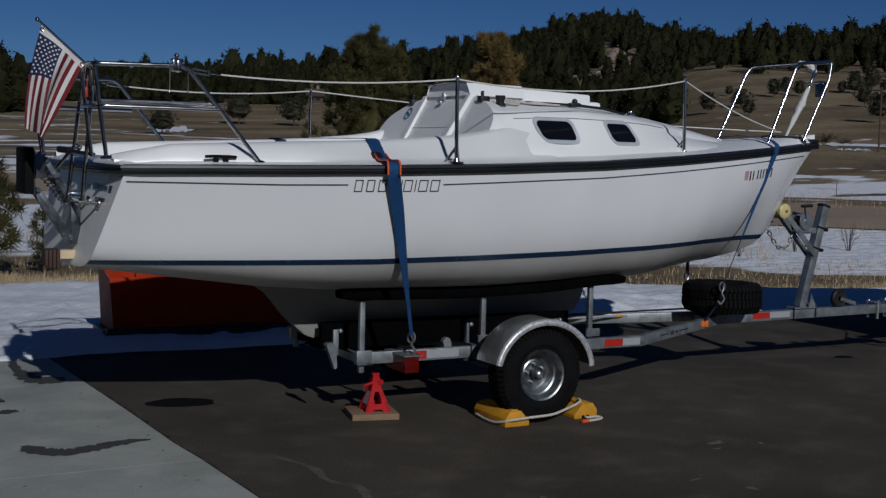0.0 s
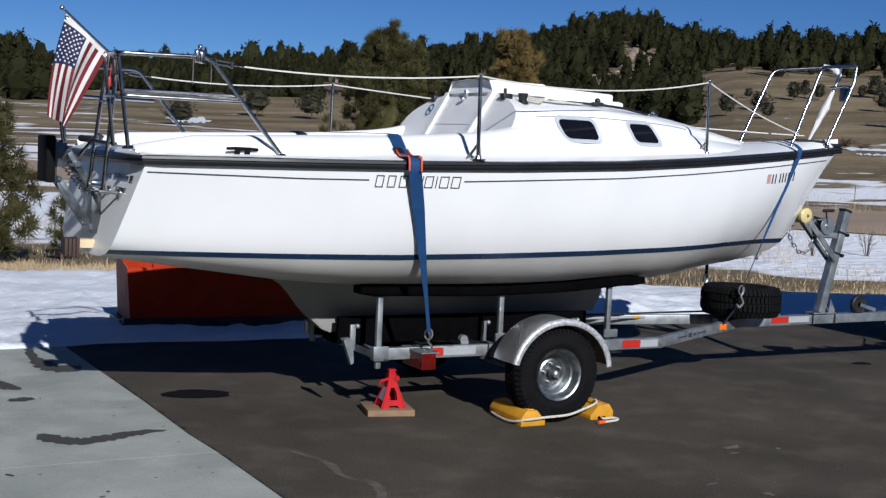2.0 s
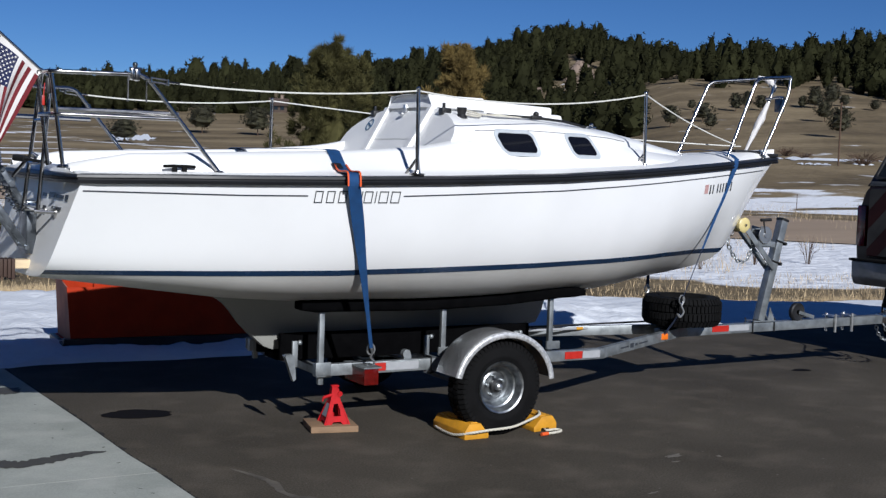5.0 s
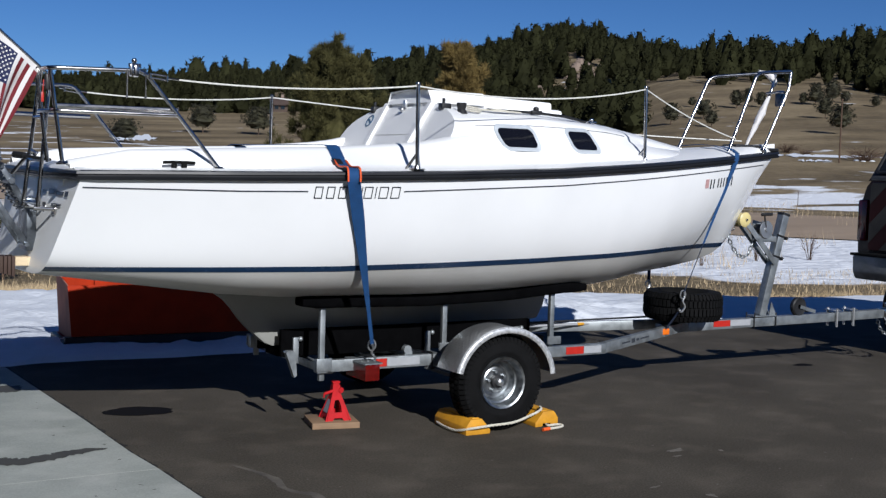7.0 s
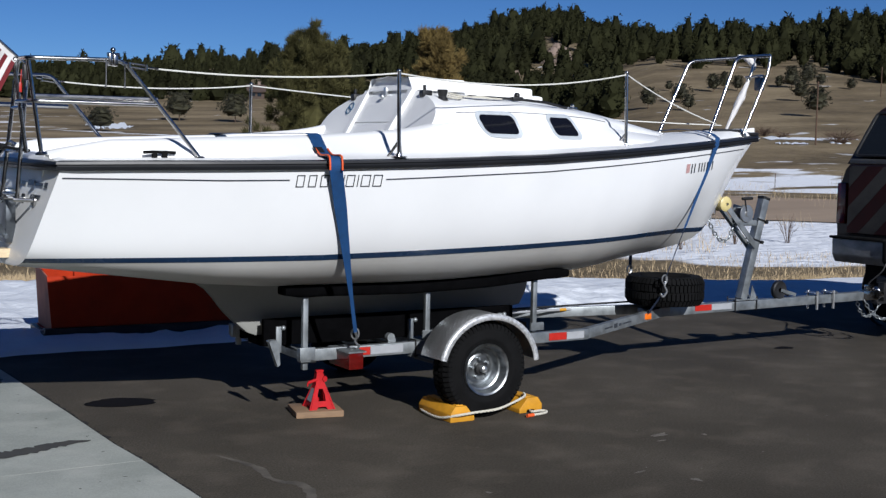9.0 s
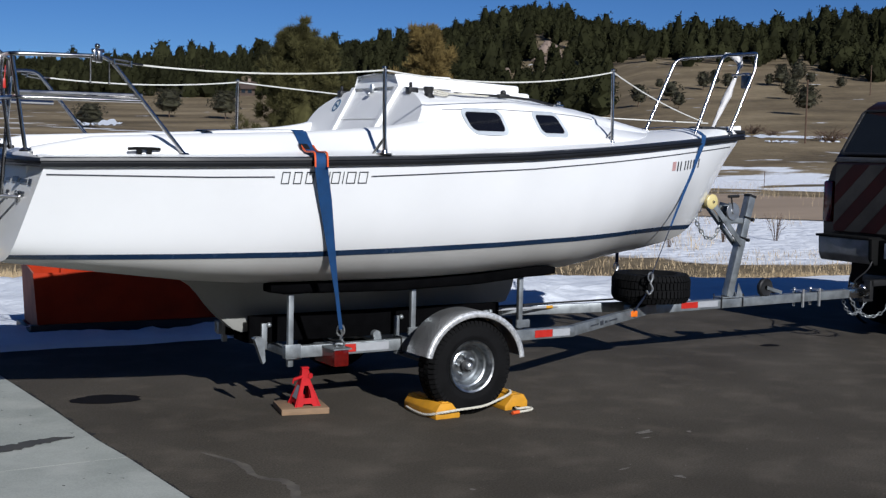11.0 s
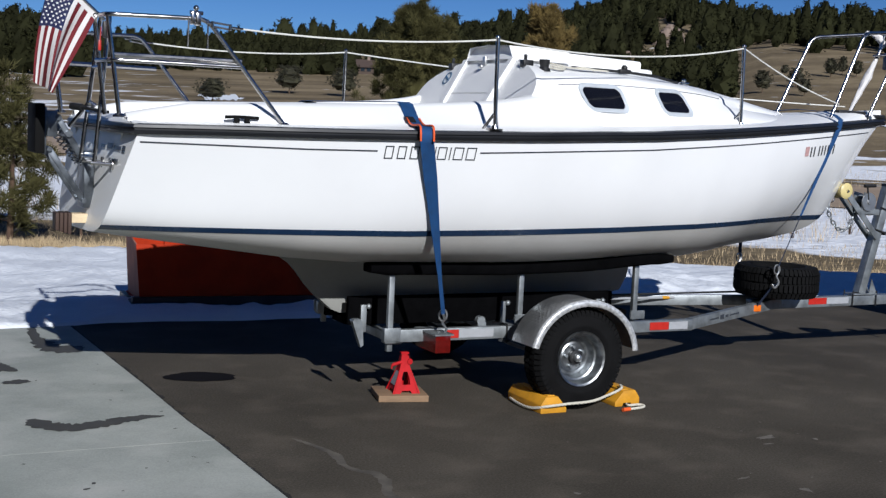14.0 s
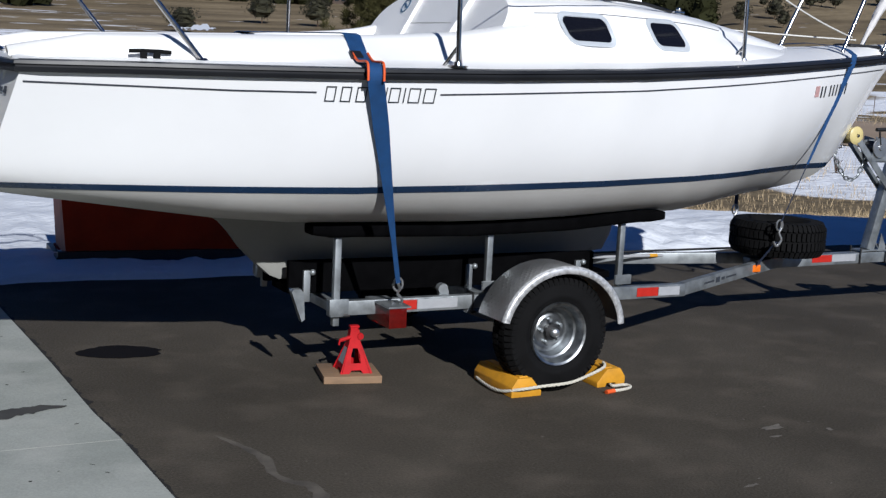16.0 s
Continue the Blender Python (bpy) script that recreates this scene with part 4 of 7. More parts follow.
# outboard bracket
mb = part("motor_bracket", box((-2.975, -0.36, 1.20), (-2.915, -0.14, 1.52), 0.01), M_DIM, boat, "sprung aluminium outboard bracket")
part("motor_pad", box((-3.25, -0.40, 1.505), (-3.195, -0.10, 1.785), 0.012), M_PADBLACK, mb, "black outboard mounting pad")
part("pad_plate", merge(box((-3.195, -0.37, 1.50), (-3.183, -0.13, 1.765), 0.004), box((-3.183, -0.37, 1.60), (-3.125, -0.355, 1.745), 0.004), box((-3.183, -0.145, 1.60), (-3.125, -0.13, 1.745), 0.004)), M_DIM, mb, "pale aluminium mounting plate")
for y in (-0.345, -0.155):
    for (xa, za), (xb, zb) in (((-3.12, 1.71), (-2.95, 1.43)), ((-3.165, 1.53), (-2.97, 1.24))):
        part("arm", moved(box((0, -0.007, -0.017), (math.hypot(xb - xa, zb - za), 0.007, 0.017), 0.003), Matrix.Translation((xa, y, za)) @ Matrix.Rotation(math.atan2(za - zb, xb - xa), 4, "Y")), M_DIM, mb)
    part("spring", tube([(-3.13 + 0.16 * i / 60 + 0.012 * math.cos(i), y + 0.05 + 0.012 * math.sin(i), 1.64 - 0.2 * i / 60) for i in range(61)], 0.004, 5), M_STEEL, mb)
for x, z, r in ((-3.12, 1.71, 0.018), (-3.165, 1.53, 0.014), (-2.95, 1.43, 0.014), (-2.97, 1.24, 0.014), (-3.06, 1.62, 0.02)):
    part("cross_tube", rod((x, -0.37, z), (x, -0.13, z), r, 12), M_DIM, mb)
part("release_lever", merge(rod((-3.06, -0.36, 1.66), (-2.965, -0.42, 1.80), 0.011, 8), rod((-2.965, -0.42, 1.80), (-2.93, -0.42, 1.78), 0.016, 8)), M_STEEL, mb)
part("stern_light", box((-2.985, -0.90, 2.14), (-2.945, -0.85, 2.23), 0.012), M_BLACK, boat, "small black stern light on the rail")
part("safety_tag", merge(rod((-2.985, -0.84, 2.20), (-2.99, -0.84, 2.13), 0.003, 6), box((-3.0, -0.848, 2.075), (-2.984, -0.834, 2.13), 0.005)), M_REDTAPE, boat, "small red tag hanging on the rail")
for s in (-1, 1):
    part("deck_cleat", merge(box((-2.295, s * 0.995 - 0.012, 1.716), (-2.265, s * 0.995 + 0.012, 1.756), 0.006), box((-2.235, s * 0.995 - 0.012, 1.716), (-2.205, s * 0.995 + 0.012, 1.756), 0.006), tube([(-2.345, s * 0.995, 1.756), (-2.290, s * 0.995, 1.759), (-2.210, s * 0.995, 1.759), (-2.155, s * 0.995, 1.756)], 0.009, 8)), M_PADBLACK, boat, "black deck cleat")
    part("genoa_track", tube([(0.10, s * 0.60, 2.183), (0.53, s * 0.60, 2.178), (0.78, s * 0.58, 2.165), (1.02, s * 0.52, 2.135)], 0.010, 6), M_BLACK, cabin)
    part("track_car", merge(box((0.47, s * 0.60 - 0.022, 2.165), (0.56, s * 0.60 + 0.022, 2.195), 0.01), ball((0.515, s * 0.60, 2.203), 0.022)), M_BLACK, cabin)
    part("winch", lathe([(0.0, 0.075), (0.036, 0.075), (0.034, 0.055), (0.028, 0.03), (0.045, 0.0)], 16, (-0.11, s * 0.60, 2.145), "z"), M_BLACK, cabin, "small black cabin-top winch")
    part("rope_clutch", merge(box((-0.235, s * 0.52 - 0.03, 2.165), (-0.16, s * 0.52 + 0.03, 2.215), 0.01), box((-0.215, s * 0.52 - 0.012, 2.21), (-0.20, s * 0.52 + 0.012, 2.25), 0.004)), M_BLACK, cabin)
    for k in range(3):
        part("rope_tail", tube(curve_through([(-0.07, s * 0.60, 2.20 - 0.015 * k), (0.0, s * (0.63 + 0.01 * k), 2.185 - 0.012 * k), (0.08, s * (0.60 - 0.015 * k), 2.18), (0.16, s * (0.64 - 0.02 * k), 2.175 + 0.006 * k), (0.28, s * 0.615, 2.175), (0.37 - 0.06 * k, s * 0.625, 2.172)], 5), 0.006, 6), M_ROPE, cabin)
    part("pad_eye", merge(ball((1.13, s * 0.45, 2.155), 0.016), box((1.09, s * 0.45 - 0.012, 2.13), (1.17, s * 0.45 + 0.012, 2.145), 0.004)), M_STEEL, cabin)
part("hasp", merge(box((bulk_x(2.22) - 0.045, -0.02, 2.19), (bulk_x(2.22) - 0.02, 0.02, 2.25), 0.008), ball((bulk_x(2.2) - 0.045, 0.01, 2.18), 0.018)), M_ALU, cabin)

# lettering on the side, as plain bars
for s in (-1, 1):
    def bar(xa, xb, za, zb):
        return hull_skin(lambda q: pin_z(q) + za, lambda q: pin_z(q) + zb, 1, out=0.0035, side=s, x0=xa, x1=xb)
    for u0, u1 in ((0.0, 0.09), (0.135, 0.225), (0.27, 0.36), (0.40, 0.49), (0.53, 0.545), (0.565, 0.665), (0.70, 0.715), (0.745, 0.855), (0.89, 1.0)):
        xa, xb = -1.468 + 0.562 * u0, -1.468 + 0.562 * u1
        bars = [bar(xa, xa + 0.006, -0.043, 0.031)]
        if xb - xa > 0.02:
            bars += [bar(xb - 0.006, xb, -0.043, 0.031), bar(xa, xb, -0.043, -0.037), bar(xa, xb, 0.025, 0.031)]
        part("lettering", merge(*bars), M_BAR, hull, "dark grey lettering reduced to hollow blocks")
    for i in range(8):
        x = 2.175 + 0.052 * i + (0.03 if i > 1 else 0)
        part("registration_bar", hull_skin(lambda q: pin_z(q) - 0.133, lambda q: pin_z(q) - 0.060, 1, out=0.0035, side=s, x0=x, x1=x + 0.018), M_BAR, hull, "dark bar in place of a registration mark")
    part("sticker", hull_skin(lambda q: pin_z(q) - 0.125, lambda q: pin_z(q) - 0.055, 1, out=0.0035, side=s, x0=2.095, x1=2.15), M_STICKER, hull, "small faded red sticker")
for y0, y1, z0, z1 in ((-0.85, -0.78, 1.545, 1.575), (-0.76, -0.60, 1.55, 1.57), (-0.57, -0.44, 1.55, 1.58), (-0.40, -0.30, 1.55, 1.57), (-0.76, -0.55, 1.485, 1.50)):
    part("name_bar", ([(transom_x(z) - 0.008 - 0.035 * (1 - abs(y) / 0.97), y, z) for y, z in ((y0, z0), (y1, z0), (y1, z1), (y0, z1))], [(0, 1, 2, 3)]), M_BAR, boat, "dark bar of lettering on the transom")

# ---- trailer ----
trailer = thing("boat_trailer", (0, 0, 0.33), "galvanised single-axle boat trailer under the sailboat", "trailer")


def rail_z(x):
    return lerp(x, (-1.2, 1.2, 2.6, 5.0), (0.438, 0.438, 0.490, 0.493))


def beam_bar(a, b, w, h, bevel=0.006):
    """A square steel tube between two points at the height of the frame."""
    a, b = Vector(a), Vector(b)
    d = b - a
    g = box((0, -w / 2, -h / 2), (d.length, w / 2, h / 2), bevel)
    m = Matrix.Translation(a) @ d.to_track_quat("X", "Z").to_matrix().to_4x4()
    return moved(g, m)


for s in (-1, 1):
    part("side_rail", beam_bar((-1.12, s * 0.595, 0.436), (1.22, s * 0.595, 0.438), 0.05, 0.08), M_GALV, trailer)
    part("drawbar_leg", beam_bar((1.20, s * 0.585, 0.438), (2.50, s * 0.062, 0.490), 0.05, 0.08), M_GALV, trailer)
    for x, zb, zt in ((-1.123, 0.335, 0.825), (-0.188, 0.478, 0.838), (0.73, 0.480, 0.882)):
        post = part("bunk_post", box((x - 0.018, s * 0.575 - 0.018, zb), (x + 0.018, s * 0.575 + 0.018, zt), 0.004), M_GALV, trailer)
        part("bunk_bracket", merge(box((x - 0.06, s * 0.575 - 0.03, zt - 0.005), (x + 0.06, s * 0.575 + 0.03, zt + 0.006), 0.002), box((x - 0.06, s * 0.575 - 0.03, zt), (x - 0.052, s * 0.575 + 0.03, zt + 0.05))), M_BLACK, post)
        part("post_plate", box((x - 0.055, s * 0.624 - 0.006, max(zb + 0.07, 0.40)), (x + 0.055, s * 0.624 + 0.006, max(zb + 0.07, 0.40) + 0.085 if zb < 0.4 else 0.50), 0.003), M_GALV, post)

    def bunk(s=s):
        rows = []
        for i in range(25):
            t = i / 24
            x = -1.29 + 2.29 * t
            zc = lerp(x, (-1.29, -1.12, -0.34, 0.31, 0.80, 1.0), (0.866, 0.862, 0.850, 0.868, 0.908, 0.912))
            tip = min(1.0, 0.7 + 9 * min(t, 1 - t))
            pr = rounded_rect(0.13, 0.074 * tip, 0.022 * tip, 3)
            rows.append([(x, s * 0.575 + u, zc + k) for u, k in pr])
        v, f = loft(rows, True)
        n = len(rows[0])
        return v, [q[::-1] for q in f] + [tuple(range(n)), tuple(range(25 * n - 1, 24 * n - 1, -1))]
    part("bunk", bunk(), M_CARPET, trailer, "black carpeted hull bunk")
    part("keel_guide", box((-1.26, s * 0.20 - 0.02, 0.445), (0.79, s * 0.20 + 0.02, 0.632), 0.008), M_CARPET, trailer, "black carpeted keel guide board")
    for x in (-1.16, -0.12, 0.66):
        part("guide_bracket", merge(box((x - 0.02, s * 0.235 - 0.012, 0.40), (x + 0.02, s * 0.235 + 0.012, 0.58), 0.004), ball((x + 0.03, s * 0.25, 0.57), 0.018)), M_GALV, trailer)
for x in (-1.06, -0.1, 0.72):
    part("crossmember", box((x - 0.03, -0.57, 0.375), (x + 0.03, 0.57, 0.43), 0.005), M_GALV, trailer)
part("keel_plank", box((-1.24, -0.11, 0.432), (1.0, 0.11, 0.475), 0.006), M_CARPET, trailer, "black carpeted keel plank")
part("tongue", beam_bar((2.25, 0, 0.4675), (5.02, 0, 0.495), 0.08, 0.08), M_GALV, trailer)
part("axle", rod((0, -0.90, 0.33), (0, 0.90, 0.33), 0.03, 12), M_GALV, trailer)
for s in (-1, 1):
    part("leaf_spring", merge(ribbon(curve_through([(-0.33, s * 0.595, 0.385), (-0.15, s * 0.595, 0.32), (0, s * 0.595, 0.30), (0.15, s * 0.595, 0.32), (0.33, s * 0.595, 0.385)], 4), (0, 0.022, 0), 0.025)), M_GALV, trailer)
    if s < 0:
        part("rear_guide", prism([(-1.385, 0.535), (-1.375, 0.55), (-1.335, 0.55), (-1.318, 0.53), (-1.308, 0.385), (-1.325, 0.372)], s * 0.575 - 0.03, s * 0.575 + 0.012), M_GALV, trailer, "bent galvanised guide plate")
        part("guide_pin", rod((-1.352, s * 0.60, 0.53), (-1.352, s * 0.50, 0.53), 0.011, 10), M_STEEL, trailer)
    part("rail_cap", box((-1.17, s * 0.595 - 0.03, 0.392), (-1.095, s * 0.595 + 0.034, 0.482), 0.004), M_GALV, trailer)
    part("u_bolt", merge(rod((-0.30, s * 0.625, 0.37), (-0.30, s * 0.625, 0.49), 0.006, 6), rod((-0.30, s * 0.625, 0.487), (-0.30, s * 0.56, 0.487), 0.006, 6), box((-0.315, s * 0.63 - 0.01, 0.375), (-0.285, s * 0.63 + 0.01, 0.39), 0.003)), M_BLACK, trailer)
    part("bunk_cam", merge(lathe([(0.0, -0.02), (0.03, -0.02), (0.03, 0.02), (0.0, 0.02)], 14, (-0.47, s * 0.56, 0.51), "y"), box((-0.49, s * 0.555 - 0.02, 0.47), (-0.43, s * 0.555 + 0.02, 0.50), 0.004)), M_GALV, trailer)
    for x0, x1, m, nm in ((-0.745, -0.655, M_REDTAPE, "red"), (-0.652, -0.40, M_WHITETAPE, "white"), (0.845, 1.005, M_REDTAPE, "red"), (1.008, 1.17, M_WHITETAPE, "white")):
        part("reflector_tape", box((x0, s * 0.6225 - 0.0015, 0.412), (x1, s * 0.6225 + 0.0015, 0.466)), m, trailer, nm + " reflective tape")
    for x0, x1, m, nm in ((2.83, 3.02, M_REDTAPE, "red"), (3.023, 3.26, M_WHITETAPE, "white")):
        part("reflector_tape", box((x0, s * 0.0425 - 0.0015, rail_z(x0) - 0.032), (x1, s * 0.0425 + 0.0015, rail_z(x0) + 0.020)), m, trailer, nm + " reflective tape")
    q = Vector((2.12, s * 0.245, 0.478))
    part("side_marker", box((q.x - 0.045, q.y - 0.014, q.z - 0.025), (q.x + 0.03, q.y + 0.014, q.z + 0.025), 0.006), M_AMBER, trailer, "amber side marker lamp")
    # tail lamps on their steel arms
    lamp = part("tail_lamp", box((-0.905, s * 0.65 - 0.15, 0.352), (-0.80, s * 0.65 + 0.15, 0.462), 0.006), M_REDLENS, trailer, "red tail lamp")
    part("lamp_arm", merge(box((-0.912, s * 0.65 - 0.155, 0.462), (-0.78, s * 0.65 + 0.155, 0.471))), M_GALV, lamp)
part("drawbar_lettering", merge(*[beam_bar((a, -(0.585 - (a - 1.2) * 0.4023) - 0.027, 0.438 + (a - 1.2) * 0.04), (a + w, -(0.585 - (a + w - 1.2) * 0.4023) - 0.027, 0.438 + (a + w - 1.2) * 0.04), 0.002, h, 0) for a, w, h in ((1.46, 0.12, 0.012), (1.60, 0.05, 0.035), (1.67, 0.04, 0.02), (1.73, 0.13, 0.012))]), M_BAR, trailer, "dark maker's mark reduced to bars")


def fender(s):
    prof = ((-1.125, -0.032), (-1.128, -0.004), (-1.118, 0.002), (-1.0, 0.004), (-0.86, 0.004), (-0.845, 0.0), (-0.845, -0.03))
    rows = []
    for i in range(37):
        a = radians(6 + 161 * i / 36)
        c, q = math.cos(a), math.sin(a)
        rows.append([(-0.005 + c * (0.392 + r), y, 0.345 + q * (0.366 + r)) for y, r in prof])
    v, f = loft(rows)
    back = loft([[(p[0], -0.855, p[2]) for p in ((r[6][0], 0, max(0.42, r[6][2])) for r in rows)], [(r[6][0], -0.846, r[6][2] + 0.03) for r in rows]])
    g = merge((v, f), back)
    return g if s < 0 else mirrored(g)


def diamond_plate():
    """Aluminium tread plate: rows of raised lozenges, laid out round the wheel's axle."""
    m = M_ALU.copy()
    m.name = "diamond_plate"
    n, l = m.node_tree.nodes, m.node_tree.links
    b = n["Principled BSDF"]
    co, sp, ang, arc, xy = n.new("ShaderNodeTexCoord"), n.new("ShaderNodeSeparateXYZ"), n.new("ShaderNodeMath"), n.new("ShaderNodeMath"), n.new("ShaderNodeCombineXYZ")
    drop, mp, vor, ramp = n.new("ShaderNodeMath"), n.new("ShaderNodeMapping"), n.new("ShaderNodeTexVoronoi"), n.new("ShaderNodeMapRange")
    l.new(co.outputs["Object"], sp.inputs[0])
    drop.operation, drop.inputs[1].default_value = "SUBTRACT", 0.345
    l.new(sp.outputs["Z"], drop.inputs[0])
    ang.operation = "ARCTAN2"
    l.new(drop.outputs[0], ang.inputs[0])
    l.new(sp.outputs["X"], ang.inputs[1])
    arc.operation, arc.inputs[1].default_value = "MULTIPLY", 0.385
    l.new(ang.outputs[0], arc.inputs[0])
    l.new(arc.outputs[0], xy.inputs["X"])
    l.new(sp.outputs["Y"], xy.inputs["Y"])
    mp.inputs["Rotation"].default_value = (0, 0, radians(45))
    l.new(xy.outputs[0], mp.inputs[0])
    vor.voronoi_dimensions, vor.distance = "2D", "MANHATTAN"
    vor.inputs["Scale"].default_value, vor.inputs["Randomness"].default_value = 36.0, 0.0
    l.new(mp.outputs[0], vor.inputs["Vector"])
    ramp.interpolation_type = "SMOOTHSTEP"
    ramp.inputs["From Min"].default_value, ramp.inputs["From Max"].default_value = 0.42, 0.22
    l.new(vor.outputs["Distance"], ramp.inputs["Value"])
    bp = n.new("ShaderNodeBump")
    bp.inputs["Strength"].default_value, bp.inputs["Distance"].default_value = 0.45, 0.006
    l.new(ramp.outputs[0], bp.inputs["Height"])
    l.new(bp.outputs[0], b.inputs["Normal"])
    return m


M_PLATE = diamond_plate()
for s in (-1, 1):
    fd = part("mudguard", fender(s), M_PLATE, trailer, "aluminium tread-plate mudguard")
    lip = []
    for i in range(73):
        a = radians(6 + 161 * i / 72)
        c, q = math.cos(a), math.sin(a)
        w = 0.0015 * (i % 2)
        lip.append([(-0.005 + c * (0.392 + r), s * (y + w), 0.345 + q * (0.366 + r)) for y, r in ((1.124, -0.036), (1.131, -0.032), (1.132, -0.008), (1.126, 0.005), (1.108, 0.007))])
    part("mudguard_lip", loft(lip), M_LIP, fd, "bright worn mudguard lip", 60)


def tyre(c, R, w, rim, axis):
    prof = [(rim, -w * 0.36), (rim + 0.01, -w * 0.42), (rim + 0.035, -w * 0.49), (rim + 0.04, -w * 0.505), (rim + 0.055, -w * 0.505), (rim + 0.06, -w * 0.495), (R - 0.05, -w * 0.495), (R - 0.046, -w * 0.485), (R - 0.03, -w * 0.47), (R - 0.012, -w * 0.41), (R - 0.008, -w * 0.2), (R - 0.006, 0), (R - 0.008, w * 0.2), (R - 0.012, w * 0.41), (R - 0.03, w * 0.47), (R - 0.046, w * 0.485), (R - 0.05, w * 0.495), (rim + 0.06, w * 0.495), (rim + 0.055, w * 0.505), (rim + 0.04, w * 0.505), (rim + 0.035, w * 0.49), (rim + 0.01, w * 0.42), (rim, w * 0.36)]
    return lathe(prof, 64, c, axis)


def tread(c, R, w, axis, n=56):
    geos = []
    for k in range(n):
        for j, (h0, h1) in enumerate(((-0.49, -0.30), (-0.26, -0.03), (0.03, 0.26), (0.30, 0.49))):
            a0, a1 = 2 * math.pi * (k + 0.25 * (j % 2)) / n, 2 * math.pi * (k + 0.25 * (j % 2) + 0.72) / n
            vs = []
            for r in (R - 0.03, R):
                for a in (a0, a1):
                    for h in (h0, h1):
                        rr = r - (0.026 if abs(h) > 0.45 else 0.0)
                        u, q = rr * math.cos(a), rr * math.sin(a)
                        p = {"y": (u, h * w, q), "z": (u, q, h * w)}[axis]
                        vs.append(tuple(p[i] + c[i] for i in range(3)))
            geos.append((vs, [(4, 5, 7, 6), (0, 1, 5, 4), (2, 6, 7, 3), (0, 4, 6, 2), (1, 3, 7, 5)]))
    return merge(*geos)


def wheel(s):
    c = (0.0, s * 0.975, 0.33)
    hub = part("wheel", lathe([(0.0, 0.0), (0.085, 0.0), (0.096, 0.006), (0.106, 0.022), (0.122, 0.022), (0.132, 0.006), (0.136, -0.03), (0.147, -0.036), (0.152, -0.08), (0.162, -0.096), (0.174, -0.101), (0.180, -0.09), (0.172, -0.06), (0.165, 0.03), (0.178, 0.08)], 56, (0, 0, 0), "y"), M_RIM, trailer, "five-stud galvanised steel wheel rim", 28)
    v = [(x + c[0], c[1] + y * -s * 1.0 * (1 if s < 0 else 1), z + c[2]) for x, y, z in [(v.co.x, v.co.y, v.co.z) for v in hub.data.vertices]]
    for vert, q in zip(hub.data.vertices, v):
        vert.co = q
    part("tyre", tyre(c, 0.320, 0.205, 0.170, "y"), M_RUBBER, hub, "black all-terrain tyre", 35)
    tagged(part("tread", tread(c, 0.332, 0.205, "y"), M_RUBBER, hub, smooth=0), kind="stuff")
    o = c[1] + s * 0.002
    part("hub_cap", lathe([(0.0, 0.075), (0.012, 0.075), (0.022, 0.068), (0.026, 0.05), (0.026, 0.0)] if s > 0 else [(0.026, 0.0), (0.026, -0.05), (0.022, -0.068), (0.012, -0.075), (0.0, -0.075)], 20, (0, o, 0.33), "y"), M_ALU, hub, "bright hub grease cap")
    part("hub_flange", lathe([(0.045, 0.0), (0.045, s * 0.03), (0.026, s * 0.034)], 20, (0, o, 0.33), "y"), M_BLACK, hub)
    for k in range(5):
        a = 2 * math.pi * k / 5 + 0.5
        x, z = 0.066 * math.cos(a), 0.33 + 0.066 * math.sin(a)
        part("lug_nut", tube([(x, o - s * 0.003, z), (x, o + s * 0.022, z)], 0.0105, 6), M_GALV, hub)
    return hub


wheel(-1)
wheel(1)

# winch post, bow stop and jack
post = part("winch_post", beam_bar((3.41, 0, 0.535), (3.645, 0, 1.435), 0.075, 0.075), M_GALV, trailer, "leaning galvanised winch post")
part("post_cap", beam_bar((3.641, 0, 1.42), (3.648, 0, 1.445), 0.085, 0.085, 0.01), M_BLACK, post, "black plastic post cap")
part("post_foot", merge(box((3.30, -0.055, 0.528), (3.56, 0.055, 0.538)), prism([(3.48, 0.53), (3.57, 0.53), (3.50, 0.66)], -0.045, -0.038), prism([(3.48, 0.53), (3.57, 0.53), (3.50, 0.66)], 0.038, 0.045)), M_GALV, post)
for x in (3.30, 3.56):
    part("foot_bolt", merge(rod((x, -0.05, 0.435), (x, -0.05, 0.56), 0.006, 6), rod((x, 0.05, 0.435), (x, 0.05, 0.56), 0.006, 6), rod((x, -0.05, 0.44), (x, 0.05, 0.44), 0.006, 6)), M_BLACK, post)
for s in (-1, 1):
    part("stop_arm", beam_bar((3.52, s * 0.05, 1.0), (3.13, s * 0.05, 1.385), 0.008, 0.05, 0.002), M_GALV, post)
part("bow_roller", lathe([(0.012, -0.06), (0.045, -0.06), (0.066, -0.048), (0.054, 0.0), (0.066, 0.048), (0.045, 0.06), (0.012, 0.06)], 24, (3.14, 0, 1.385), "y"), M_ROLLER, post, "pale yellow bow roller")
part("roller_pin", rod((3.14, -0.07, 1.385), (3.14, 0.07, 1.385), 0.011, 8), M_STEEL, post)
for z in (1.06, 1.24):
    x = 3.41 + (z - 0.535) * 0.261
    part("clamp_bolt", merge(rod((x - 0.06, -0.045, z + 0.015), (x + 0.07, -0.045, z - 0.02), 0.007, 6), rod((x - 0.06, 0.045, z + 0.015), (x + 0.07, 0.045, z - 0.02), 0.007, 6), box((x + 0.045, -0.055, z - 0.035), (x + 0.06, 0.055, z - 0.005), 0.003)), M_BLACK, post)
